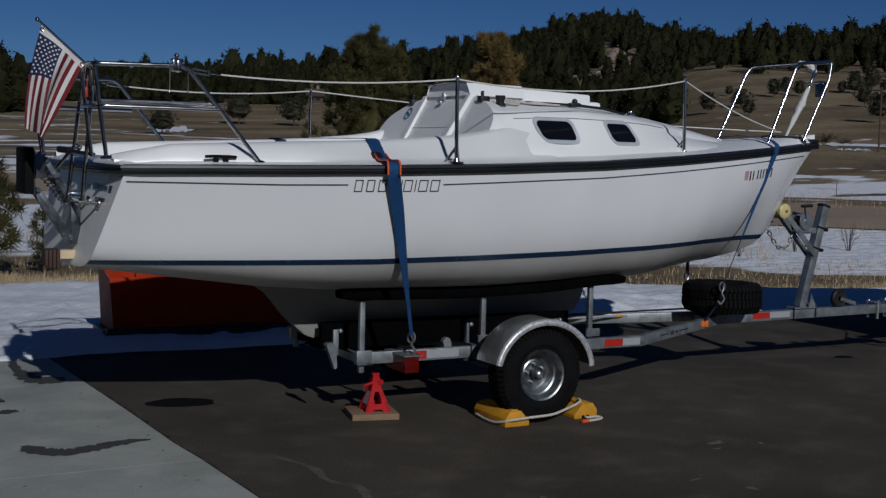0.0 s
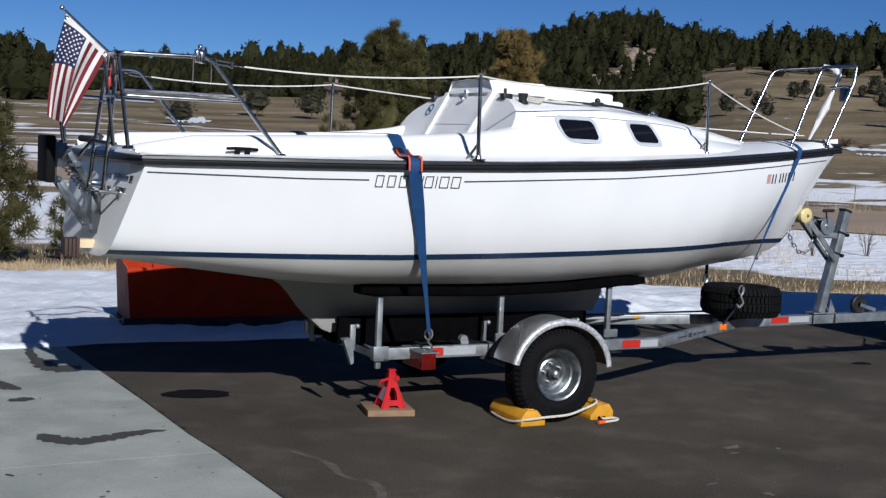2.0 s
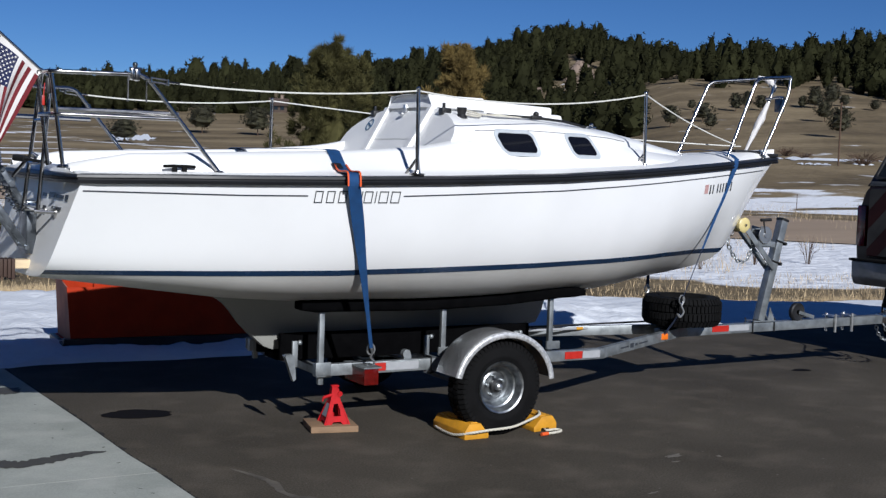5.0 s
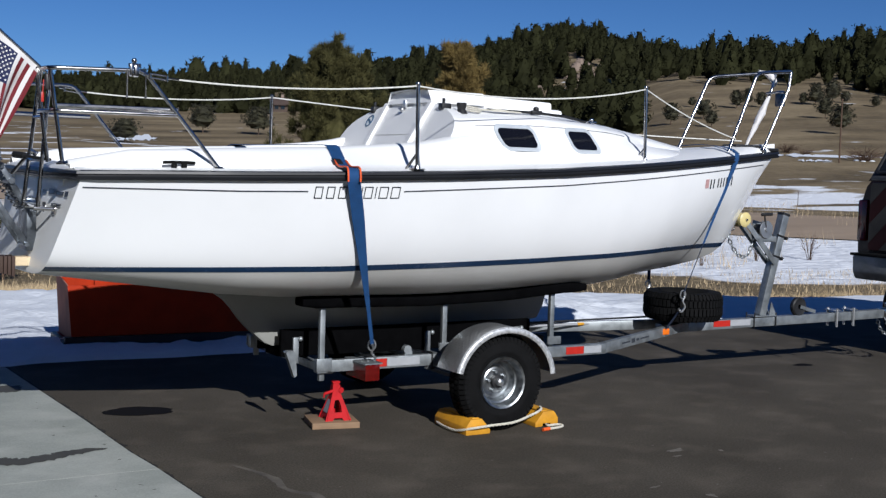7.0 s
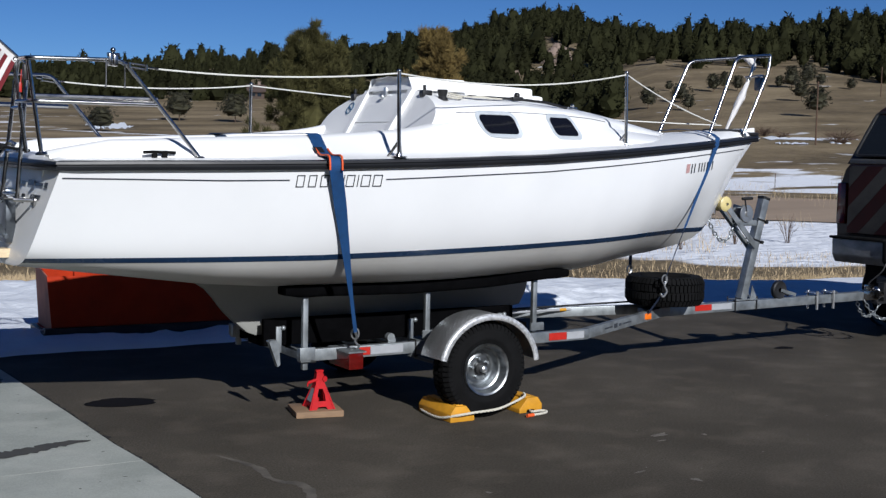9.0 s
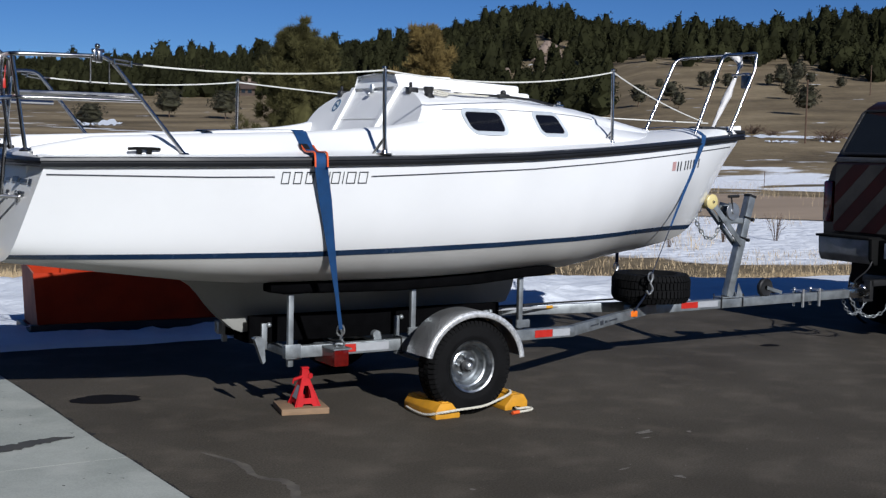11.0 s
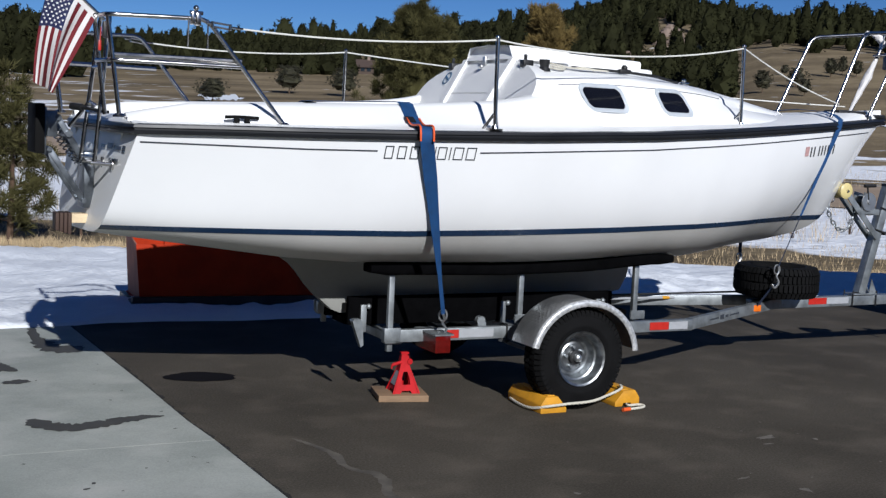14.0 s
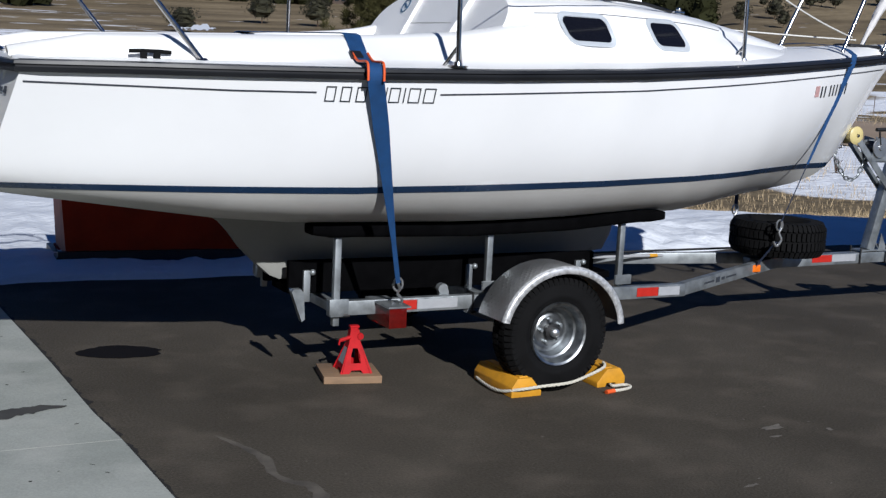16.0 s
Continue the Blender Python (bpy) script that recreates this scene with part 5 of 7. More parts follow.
wn_ = part("trailer_winch", merge(box((3.33, -0.05, 1.19), (3.52, 0.05, 1.24), 0.006), prism([(3.30, 1.20), (3.47, 1.20), (3.43, 1.36), (3.33, 1.38)], -0.058, -0.052), prism([(3.30, 1.20), (3.47, 1.20), (3.43, 1.36), (3.33, 1.38)], 0.052, 0.058)), M_GALV, post, "galvanised hand winch")
part("winch_gear", lathe([(0.0, -0.082), (0.02, -0.082), (0.024, -0.072), (0.074, -0.072), (0.078, -0.066), (0.074, -0.060), (0.0, -0.060)], 32, (3.375, 0, 1.30), "y"), M_ALU, wn_, "round silver gear cover")
part("winch_drum", rod((3.375, -0.05, 1.30), (3.375, 0.05, 1.30), 0.045, 16), M_BLACK, wn_)
part("winch_handle", merge(rod((3.345, -0.07, 1.42), (3.365, -0.07, 1.32), 0.008, 6), rod((3.30, -0.08, 1.432), (3.42, -0.08, 1.436), 0.014, 8)), M_BLACK, wn_)


def chain(points, r=0.017, wire=0.0042):
    """Links strung along a line, each turned a quarter from the last."""
    p = curve_through(points, 12)
    dist = [0.0]
    for a, b in zip(p, p[1:]):
        dist.append(dist[-1] + (b - a).length)
    step, geos, k = r * 1.75, [], 0
    s = 0.0
    while s < dist[-1]:
        i = max(j for j in range(len(dist)) if dist[j] <= s)
        i = min(i, len(p) - 2)
        c = p[i].lerp(p[i + 1], (s - dist[i]) / max(1e-6, dist[i + 1] - dist[i]))
        d = (p[i + 1] - p[i]).normalized()
        u = d.orthogonal().normalized()
        if k % 2:
            u = d.cross(u)
        ring = [c + d * math.cos(2 * math.pi * q / 10) * r + u * math.sin(2 * math.pi * q / 10) * r * 0.62 for q in range(10)]
        geos.append(tube(ring, wire, 5, closed=True))
        s += step
        k += 1
    return merge(*geos)


tagged(part("bow_chain", chain([(3.0, 0.0, 1.31), (2.995, 0.0, 1.233), (3.06, 0.0, 1.13), (3.146, 0.0, 1.062), (3.231, 0.0, 1.08), (3.28, 0.01, 1.15), (3.34, 0.02, 1.22)], 0.024, 0.0062), M_GALV, post, "galvanised safety chain"), kind="stuff")
part("bow_eye", tube([(3.03 + 0.03 * math.cos(a), 0.0, 1.32 + 0.03 * math.sin(a)) for a in [2 * math.pi * k / 12 for k in range(12)]], 0.006, 6, closed=True), M_STEEL, boat)
jack = part("tongue_jack", rod((4.10, 0.09, 0.545), (3.90, 0.09, 0.60), 0.026, 12), M_BLACK, trailer, "swung-up tongue jack with a wheel")
part("jack_wheel", lathe([(0.02, -0.02), (0.05, -0.02), (0.075, -0.025), (0.085, -0.015), (0.085, 0.015), (0.075, 0.025), (0.05, 0.02), (0.02, 0.02)], 24, (3.86, -0.02, 0.60), "y"), M_BLACK, jack, "black jack wheel")
part("jack_fork", merge(beam_bar((3.86, -0.05, 0.60), (4.05, -0.05, 0.55), 0.006, 0.03, 0), beam_bar((3.86, 0.01, 0.60), (4.05, 0.01, 0.55), 0.006, 0.03, 0)), M_GALV, jack)
for x in (4.33, 4.55):
    part("jack_clamp", merge(rod((x, -0.055, 0.40), (x, -0.055, 0.57), 0.012, 8), rod((x, 0.055, 0.40), (x, 0.055, 0.57), 0.012, 8), box((x - 0.05, -0.06, 0.548), (x + 0.05, 0.06, 0.556), 0.002)), M_ALU, trailer)
coupler = part("coupler", merge(prism([(4.98, 0.545), (5.20, 0.545), (5.27, 0.52), (5.28, 0.47), (5.18, 0.45), (4.98, 0.45)], -0.045, 0.045, "y", 0.008), box((5.05, -0.015, 0.545), (5.16, 0.015, 0.60), 0.006), ball((5.22, 0, 0.53), 0.05)), M_STEEL, trailer, "steel ball coupler")
for s in (-1, 1):
    tagged(part("safety_chain", chain([(5.0, s * 0.05, 0.44), (5.08, s * 0.07, 0.33), (5.22, s * 0.10, 0.27), (5.38, s * 0.13, 0.32), (5.46, s * 0.14, 0.44)], 0.024, 0.0055), M_GALV, trailer, "looped safety chain"), kind="stuff")
part("light_cable", tube(curve_through([(5.05, 0.0, 0.56), (5.2, 0.06, 0.62), (5.4, 0.1, 0.7), (5.5, 0.12, 0.80)], 6), 0.007, 6), M_BLACK, trailer)
pole_set = part("side_pole", rod((0.95, 0.35, 0.484), (2.25, 0.33, 0.482), 0.011, 10), M_WHITETAPE, trailer, "pale pole stowed on the trailer")
part("pole_band", rod((1.655, 0.339, 0.483), (1.72, 0.338, 0.483), 0.013, 10), M_YELLOW, pole_set, "yellow band")
part("side_pole", rod((1.1, 0.40, 0.505), (2.40, 0.34, 0.518), 0.008, 8), M_BLACK, trailer, "thin dark pole stowed on the trailer")

# ---- spare wheel ----
spare = thing("spare_wheel", (2.42, -0.10, 0.53), "black spare tyre lying flat on the trailer drawbar", "spare wheel")
sc = (2.42, -0.10, 0.675)
part("tyre", tyre(sc, 0.322, 0.235, 0.178, "z"), M_RUBBER, spare, "black all-terrain tyre", 35)
tagged(part("tread", tread(sc, 0.33, 0.235, "z"), M_RUBBER, spare, smooth=0), kind="stuff")
part("rim", lathe([(0.04, -0.03), (0.10, -0.03), (0.13, -0.05), (0.155, -0.05), (0.17, 0.06), (0.19, 0.075), (0.186, 0.085), (0.175, 0.08)], 48, sc, "z"), M_BLACK, spare, "dark steel rim", 30)
part("spare_carrier", merge(rod((2.42, -0.1, 0.50), (2.42, -0.1, 0.70), 0.02, 10), box((2.30, -0.2, 0.53), (2.54, 0.1, 0.59), 0.01)), M_BLACK, spare)

# ---- tie-down straps ----


def hook(parent, top, bottom):
    a, b = Vector(top), Vector(bottom)
    m = a.lerp(b, 0.45)
    part("hook", merge(tube(curve_through([a, a.lerp(b, 0.25) + Vector((0.012, 0, 0)), m, a.lerp(b, 0.75) + Vector((0.025, -0.01, 0)), b + Vector((0, -0.005, 0)), a.lerp(b, 0.82) + Vector((-0.03, 0.0, 0))], 5), 0.008, 8), tube([m + Vector((0.028 * math.cos(q), 0, 0.05 + 0.036 * math.sin(q))) for q in [2 * math.pi * k / 12 for k in range(12)]], 0.006, 6, closed=True)), M_ALU, parent, "zinc-plated snap hook")


main = thing("tie_down_strap", (-1.0, -0.75, 0.5), "wide blue webbing strap over the cockpit with orange edge guards", "strap", "tie-down straps")
upper = [(-1.20, 0, 1.893), (-1.205, -0.45, 1.893), (-1.21, -0.82, 1.893), (-1.215, -0.88, 1.882), (-1.225, -0.99, 1.80), (-1.24, -1.10, 1.755), (-1.255, -1.235, 1.752), (-1.262, -1.272, 1.735)]
for s in (-1, 1):
    up = [(x, y * -s if y else 0, z) for x, y, z in upper]
    a, b = Vector((-1.265, s * 1.285, 1.70)), Vector((-0.862, s * 0.80, 0.60))
    down = [a.lerp(b, i / 24) for i in range(25)]
    down = [Vector((p.x, s * max(abs(p.y), hull_y(p.x, p.z) + 0.007) if p.z > keel_line(p.x) + 0.05 else p.y, p.z)) for p in down]
    line = up + down
    wd = [(0.044, 0, 0)] * len(up) + [tuple(Vector((0.044, 0, 0)).lerp(Vector((0.017, -s * 0.008, 0)), min(1.0, max(0.0, i / 24 - 0.22) * 1.8))) for i in range(25)]
    part("webbing", ribbon(line, wd, 0.003), M_BLUEWEB, main, "blue polyester webbing", 60)
    hook(main, (-0.862, s * 0.80, 0.60), (-0.815, s * 0.70, 0.455))
    for dx in (-0.041, 0.041):
        g = curve_through([(-1.226 + dx, s * 1.01, 1.797), (-1.240 + dx, s * 1.11, 1.761), (-1.255 + dx, s * 1.25, 1.759), (-1.264 + dx, s * 1.292, 1.728), (-1.264 + dx, s * 1.296, 1.672)], 4)
        part("edge_guard", tube(g, 0.0062, 8), M_ORANGE, main, "orange plastic edge guard")
    part("under_pad", ribbon([(-1.252, s * 1.0, 1.806), (-1.258, s * 1.06, 1.777)], (0.030, 0, 0), 0.004), M_BLACK, main)
bow = thing("tie_down_strap", (2.45, 0, 0.5), "blue bow strap with zinc hooks at the trailer drawbar", "strap", "tie-down straps")
y0 = beam(2.60) + 0.045
for s, tail, foot in ((-1, (2.165, 0.40, 0.82), (2.12, 0.225, 0.44)), (1, (2.46, 0.40, 0.82), (2.43, 0.12, 0.47))):
    hk = Vector((tail[0], s * tail[1], tail[2]))
    lay = [Vector((2.56, s * (y0 + 0.012), 1.89)).lerp(hk, i / 30) for i in range(31)]
    lay = [Vector((p.x, s * max(abs(p.y), hull_y(p.x, p.z) + 0.006) if p.z > keel_line(p.x) + 0.02 else p.y, p.z)) for p in lay]
    part("webbing", ribbon([(2.62, 0, 2.022), (2.60, s * y0 * 0.6, 2.005), (2.585, s * (y0 - 0.07), 1.98), (2.57, s * (y0 + 0.008), 1.945)] + lay[:20], [(0.024, 0, 0)] * 4 + [(0.023 - 0.014 * i / 19, 0, 0) for i in range(20)], 0.003), M_BLUEWEB, bow, "blue polyester webbing", 60)
    part("webbing_tail", ribbon(lay[19:], (0.009 if s < 0 else 0.022, 0.006, 0), 0.003), M_DARKWEB, bow, "narrow dark blue webbing")
    hook(bow, hk, hk + Vector((-0.02, -s * 0.01, -0.165)))
    part("loop", ribbon([hk + Vector((-0.02, -s * 0.01, -0.14)), hk.lerp(Vector((foot[0], s * foot[1], foot[2])), 0.75), (foot[0], s * foot[1], foot[2])], (0.020, 0.010, 0), 0.004), M_DARKWEB, bow, "dark blue anchor loop")

# ---- flag on the stern rail ----
flag = thing("flag", (-2.98, -0.80, 2.27), "red, white and blue striped flag on a slanting staff", "flag")
FA, FB = Vector((-2.985, -0.80, 2.262)), Vector((-3.238, -0.80, 2.480))
part("staff", tube([FA + (FA - FB) * 0.10, FB + (FB - FA) * 0.05], 0.008, 8), M_STEEL, flag, "slim metal staff")
part("staff_tip", ball(FB + (FB - FA) * 0.06, 0.014), M_STEEL, flag)


def cloth(u, v):
    """A place on the hanging cloth: u along the staff from its tip, v from the hoist out to the fly, which hangs gathered."""
    def across(a, b, c):
        return a * (1 - u) * (1 - 2 * u) + 4 * b * u * (1 - u) + c * u * (2 * u - 1)
    p = FB.lerp(FA, 0.04 + 0.92 * u)
    mid = Vector((FB.x + across(-0.052, 0.045, 0.140), FB.y, FB.z + across(-0.295, -0.315, -0.415)))
    end = Vector((FB.x + across(-0.075, -0.018, 0.022), FB.y, FB.z + across(-0.585, -0.620, -0.640)))
    q = p * (1 - v) * (1 - 2 * v) + mid * 4 * v * (1 - v) + end * v * (2 * v - 1)
    q.y = FB.y - 0.075 * v * math.cos((u - 0.47) * 8.5) + 0.026 * v * math.sin(u * 17 + v * 3)
    return q


def cloth_piece(u0, u1, v0, v1, nu, nv, lift=0.0):
    rows = []
    for i in range(nu + 1):
        row = []
        for k in range(nv + 1):
            p = cloth(u0 + (u1 - u0) * i / nu, v0 + (v1 - v0) * k / nv)
            row.append((p.x, p.y - lift, p.z))
        rows.append(row)
    return loft(rows)


part("hoist", cloth_piece(0, 1, 0.0, 0.085, 16, 1), M_WHITE, flag, "white canvas hoist band", 180)
for i in range(13):
    u0, u1 = i / 13, (i + 1) / 13
    v0 = 0.50 if i < 7 else 0.085
    part("stripe", cloth_piece(u0, u1, v0, 1.0, 2, 18), M_RED if i % 2 == 0 else M_WHITE, flag, "red stripe" if i % 2 == 0 else "white stripe", 180)
canton = part("canton", cloth_piece(0, 7 / 13, 0.085, 0.50, 8, 8), M_FBLUE, flag, "dark blue canton", 180)
for i in range(9):
    for k in range(6 if i % 2 == 0 else 5):
        u = 7 / 13 * (i + 1) / 10
        v = 0.085 + 0.415 * (k + (0.5 if i % 2 == 0 else 1.0)) / 6
        c = cloth(u, v) - Vector((0, 0.004, 0))
        pts = [(c.x + (0.0082 if j % 2 == 0 else 0.0034) * math.sin(math.pi * j / 5), c.y, c.z + (0.0082 if j % 2 == 0 else 0.0034) * math.cos(math.pi * j / 5)) for j in range(10)]
        part("star", (pts, [tuple(range(10))]), M_WHITE, canton)
for u in (0.03, 0.97):
    p = cloth(u, 0.042)
    part("grommet", tube([(p.x + 0.009 * math.cos(a), p.y - 0.003, p.z + 0.009 * math.sin(a)) for a in [2 * math.pi * k / 10 for k in range(10)]], 0.003, 5, closed=True), M_STEEL, flag)

# ---- stern support block ----
blk = thing("mast_crutch_block", (-3.0, -0.28, 1.1), "pale lumber block with a dark ribbed end at the transom foot", "wood block")
part("plank", box((-3.035, -0.35, 1.112), (-2.905, -0.25, 1.166), 0.006), M_LIGHTWOOD, blk, "pale sawn lumber")
for i in range(4):
    part("rib", box((-3.125 + 0.023 * i, -0.36, 1.07 - 0.007 * i), (-3.106 + 0.023 * i, -0.24, 1.172), 0.004), M_BROWN, blk, "dark brown wooden rib")

# ---- jack stand ----
board = single("lumber_pad", moved(box((-0.185, -0.15, 0), (0.14, 0.15, 0.042), 0.004), Matrix.Translation((-0.945, -0.435, 0.0)) @ Matrix.Rotation(radians(-13), 4, "Z")), M_WOOD, "square of sawn lumber on the asphalt under the jack stand", "wood board")
js = thing("jack_stand", (-0.95, -0.445, 0.042), "red steel jack stand on a wooden pad", "jack stand")
jm = Matrix.Translation((-0.95, -0.445, 0.042)) @ Matrix.Rotation(radians(-8), 4, "Z") @ Matrix.Diagonal((0.88, 0.88, 1.0, 1.0))


def leg_plate(turn):
    """One pressed side of the stand, with its cut-out."""
    out = [(-0.105, 0.0), (-0.045, 0.0), (-0.03, 0.018), (0.03, 0.018), (0.045, 0.0), (0.105, 0.0), (0.036, 0.17), (0.027, 0.235), (-0.027, 0.235), (-0.036, 0.17)]
    hole = [(-0.032, 0.055), (0.032, 0.055), (0.028, 0.10), (0.014, 0.135), (-0.014, 0.135), (-0.028, 0.10)]

    def at(u, z, inset):
        k = 0.095 - (0.095 - 0.028) * min(1, z / 0.19)
        return Matrix.Rotation(radians(turn), 4, "Z") @ Vector((u, -k + inset, z))
    bm = bmesh.new()
    o = [bm.verts.new(at(u, z, 0)) for u, z in out]
    h = [bm.verts.new(at(u, z, 0)) for u, z in hole]
    eo = [bm.edges.new((o[i], o[(i + 1) % len(o)])) for i in range(len(o))]
    eh = [bm.edges.new((h[i], h[(i + 1) % len(h)])) for i in range(len(h))]
    bmesh.ops.triangle_fill(bm, use_beauty=True, edges=eo + eh)
    bmesh.ops.solidify(bm, geom=bm.faces[:], thickness=0.005)
    bm.verts.index_update()
    g = [tuple(v.co) for v in bm.verts], [tuple(v.index for v in f.verts) for f in bm.faces]
    bm.free()
    return moved(g, jm)


for turn in (0, 90, 180, 270):
    part("leg_plate", leg_plate(turn), M_JACK, js, smooth=20)
part("ratchet_bar", merge(moved(box((-0.024, -0.02, 0.15), (0.024, 0.02, 0.252), 0.004), jm), moved(box((-0.03, -0.024, 0.246), (0.03, 0.024, 0.258), 0.003), jm)), M_JACK, js, "dark ratchet column")
part("lever", moved(merge(rod((-0.03, -0.03, 0.195), (-0.10, -0.04, 0.18), 0.011, 8), rod((-0.10, -0.04, 0.185), (-0.105, -0.04, 0.155), 0.006, 6)), jm), M_JACK, js, "red ratchet lever")
part("pawl_pin", moved(lathe([(0.0, -0.012), (0.019, -0.012), (0.019, 0.012), (0.0, 0.012)], 16, (0.035, -0.03, 0.20), "y"), jm), M_JACK, js)
part("label", moved(([(-0.082, -0.06, 0.05), (-0.082, 0.05, 0.05), (-0.048, 0.03, 0.135), (-0.048, -0.035, 0.135)], [(0, 1, 2, 3)]), jm), M_WHITETAPE, js, "pale worn label")

# ---- wheel chocks and their rope ----


def chock(x, y0, y1, flip):
    prof = [(-0.095, 0.0), (-0.095, 0.055), (-0.06, 0.105), (0.03, 0.105), (0.095, 0.03), (0.095, 0.0), (0.035, 0.0), (0.03, 0.022), (-0.03, 0.022), (-0.035, 0.0)]
    if flip > 0:
        prof = prof[:6]
    return prism([(x + u * flip, z) for u, z in prof], y0, y1, "y", 0.006)


for x, fl, lab in ((-0.205, 1, "yellow moulded rubber wheel chock behind the tyre"), (0.38, -1, "yellow moulded rubber wheel chock ahead of the tyre")):
    ck = thing("wheel_chock", (x, -0.85, 0), lab, "wheel chock", "wheel chocks")
    part("body", chock(x, -1.10 if fl > 0 else -1.06, -0.68 if fl > 0 else -0.60, fl), M_YELLOW, ck)
    part("ridge", box((x - 0.04, -1.08 if fl > 0 else -1.04, 0.10), (x + 0.015, -0.70 if fl > 0 else -0.62, 0.113), 0.006), M_YELLOW, ck)


def rope_geo(points, r):
    line = curve_through(points, 14)
    geos = []
    for k in range(3):
        strand = []
        for i, p in enumerate(line):
            d = (line[min(i + 1, len(line) - 1)] - line[max(i - 1, 0)]).normalized()
            u = d.cross(Vector((0, 0, 1))).normalized()
            w = d.cross(u)
            a = i * 0.9 + k * 2 * math.pi / 3
            strand.append(p + (u * math.cos(a) + w * math.sin(a)) * r * 0.5)
        geos.append(tube(strand, r * 0.58, 6))
    return merge(*geos)


rope = thing("rope", (0, -1.12, 0), "white twisted rope joining the two yellow chocks", "rope")
part("strand", rope_geo([(-0.16, -0.66, 0.03), (-0.27, -0.665, 0.02), (-0.315, -0.80, 0.018), (-0.325, -1.0, 0.022), (-0.27, -1.115, 0.05), (-0.12, -1.125, 0.060), (0.05, -1.13, 0.068), (0.18, -1.11, 0.092), (0.31, -1.075, 0.122), (0.36, -1.0, 0.128)], 0.009), M_ROPE, rope, smooth=60)
part("tail", rope_geo([(0.38, -1.05, 0.012), (0.38, -1.085, 0.012), (0.45, -1.09, 0.014), (0.47, -1.12, 0.012), (0.42, -1.16, 0.012), (0.30, -1.18, 0.012)], 0.009), M_ROPE, rope, smooth=60)
part("whipping", tube([(0.32, -1.177, 0.013), (0.26, -1.187, 0.013)], 0.0125, 10), M_ORANGE, rope, "orange taped rope end")

# ---- loader bucket on the snow ----
bucket = thing("loader_bucket", (-1.0, 3.6, 0.1), "orange-red steel loader bucket resting on the snow", "bucket")


def slab(pts, thick):
    a = [Vector(p) for p in pts]
    nrm = (a[1] - a[0]).cross(a[2] - a[0]).normalized() * thick
    v = [tuple(p) for p in a] + [tuple(p + nrm) for p in a]
    n = len(a)
    return v, [tuple(range(n))[::-1], tuple(range(n, 2 * n))] + [(i, (i + 1) % n, n + (i + 1) % n, n + i) for i in range(n)]


# paler, browner orange than M_BIN, for the left end plate only
M_PALEBIN = mat("pale_orange_steel", (0.40, 0.16, 0.11), 0.8, vary=0.2, scale=6, fine=70, bump=0.015)
BU = Matrix.Translation((-1.80, 3.42, 0.05)) @ Matrix.Rotation(radians(-4), 4, "Z")
part("near_plate", moved(slab([(0.02, 0, 0), (1.75, 0, 0), (1.72, 0.03, 0.53), (-0.02, 0.03, 0.53)], 0.012), BU), M_BIN, bucket)
part("far_plate", moved(slab([(0.02, 0.72, 0), (1.75, 0.72, 0), (1.72, 0.66, 0.60), (-0.02, 0.66, 0.60)], 0.012), BU), M_BIN, bucket)
part("end_plate", moved(slab([(0.02, 0, 0), (0.02, 0.72, 0), (-0.02, 0.66, 0.60), (-0.02, 0.03, 0.53)], 0.012), BU), M_PALEBIN, bucket, "paler orange-brown end plate")
part("end_plate", moved(slab([(1.75, 0, 0), (1.75, 0.72, 0), (1.72, 0.66, 0.60), (1.72, 0.03, 0.53)], 0.012), BU), M_BIN, bucket)
part("floor_plate", moved(box((0, 0, 0.0), (1.75, 0.72, 0.014)), BU), M_BIN, bucket)
part("lip", moved(tube([(-0.02, 0.66, 0.605), (1.72, 0.66, 0.605)], 0.014, 8), BU), M_BIN, bucket)
part("skid", moved(merge(box((-0.05, -0.05, -0.05), (1.80, 0.02, 0.06), 0.01), box((-0.06, -0.05, -0.05), (-0.01, 0.70, 0.02), 0.01)), BU), M_BLACK, bucket, "black wear bar")
part("rib", moved(slab([(0.33, 0.60, 0.30), (0.37, 0.60, 0.30), (0.37, 0.60, 0.60), (0.33, 0.60, 0.60)], 0.02), BU), M_BIN, bucket)

# ---- pickup truck ahead of the trailer ----
M_DULLRAIL = mat("dull_grey_rail", (0.13, 0.125, 0.115), 0.5, 0.3, vary=0.2, scale=6, fine=60, bump=0.005)
M_PLATEPALE = mat("blank_number_plate", (0.46, 0.49, 0.55), 0.4, vary=0.06, scale=20, bump=0.0)
truck = thing("pickup_truck", (7.5, 0, 0), "dark pickup truck with cap and chevron-striped tailgate, hitched to the trailer", "truck")
TXS = ((5.62, 0.94), (5.70, 0.965), (6.2, 0.98), (7.6, 0.98), (9.2, 0.97), (10.6, 0.95), (11.1, 0.86))


def truck_body():
    rows = []
    for x, w in TXS:
        top = lerp(x, (5.62, 8.9, 10.9, 11.1), (1.81, 1.81, 1.55, 1.40))
        half = [(0.0, 0.78), (w - 0.15, 0.78), (w - 0.02, 0.84), (w, 1.15), (w, 1.40), (w - 0.025, 1.58), (w - 0.075, top - 0.07), (w - 0.13, top), (0.0, top + 0.02)]
        rows.append([(x, -y, z) for y, z in half] + [(x, y, z) for y, z in half[-2:0:-1]])
    v, f = loft(rows, True)
    n = len(rows[0])
    return v, [q[::-1] for q in f] + [tuple(range(n)), tuple(range(len(v) - 1, len(v) - n - 1, -1))]


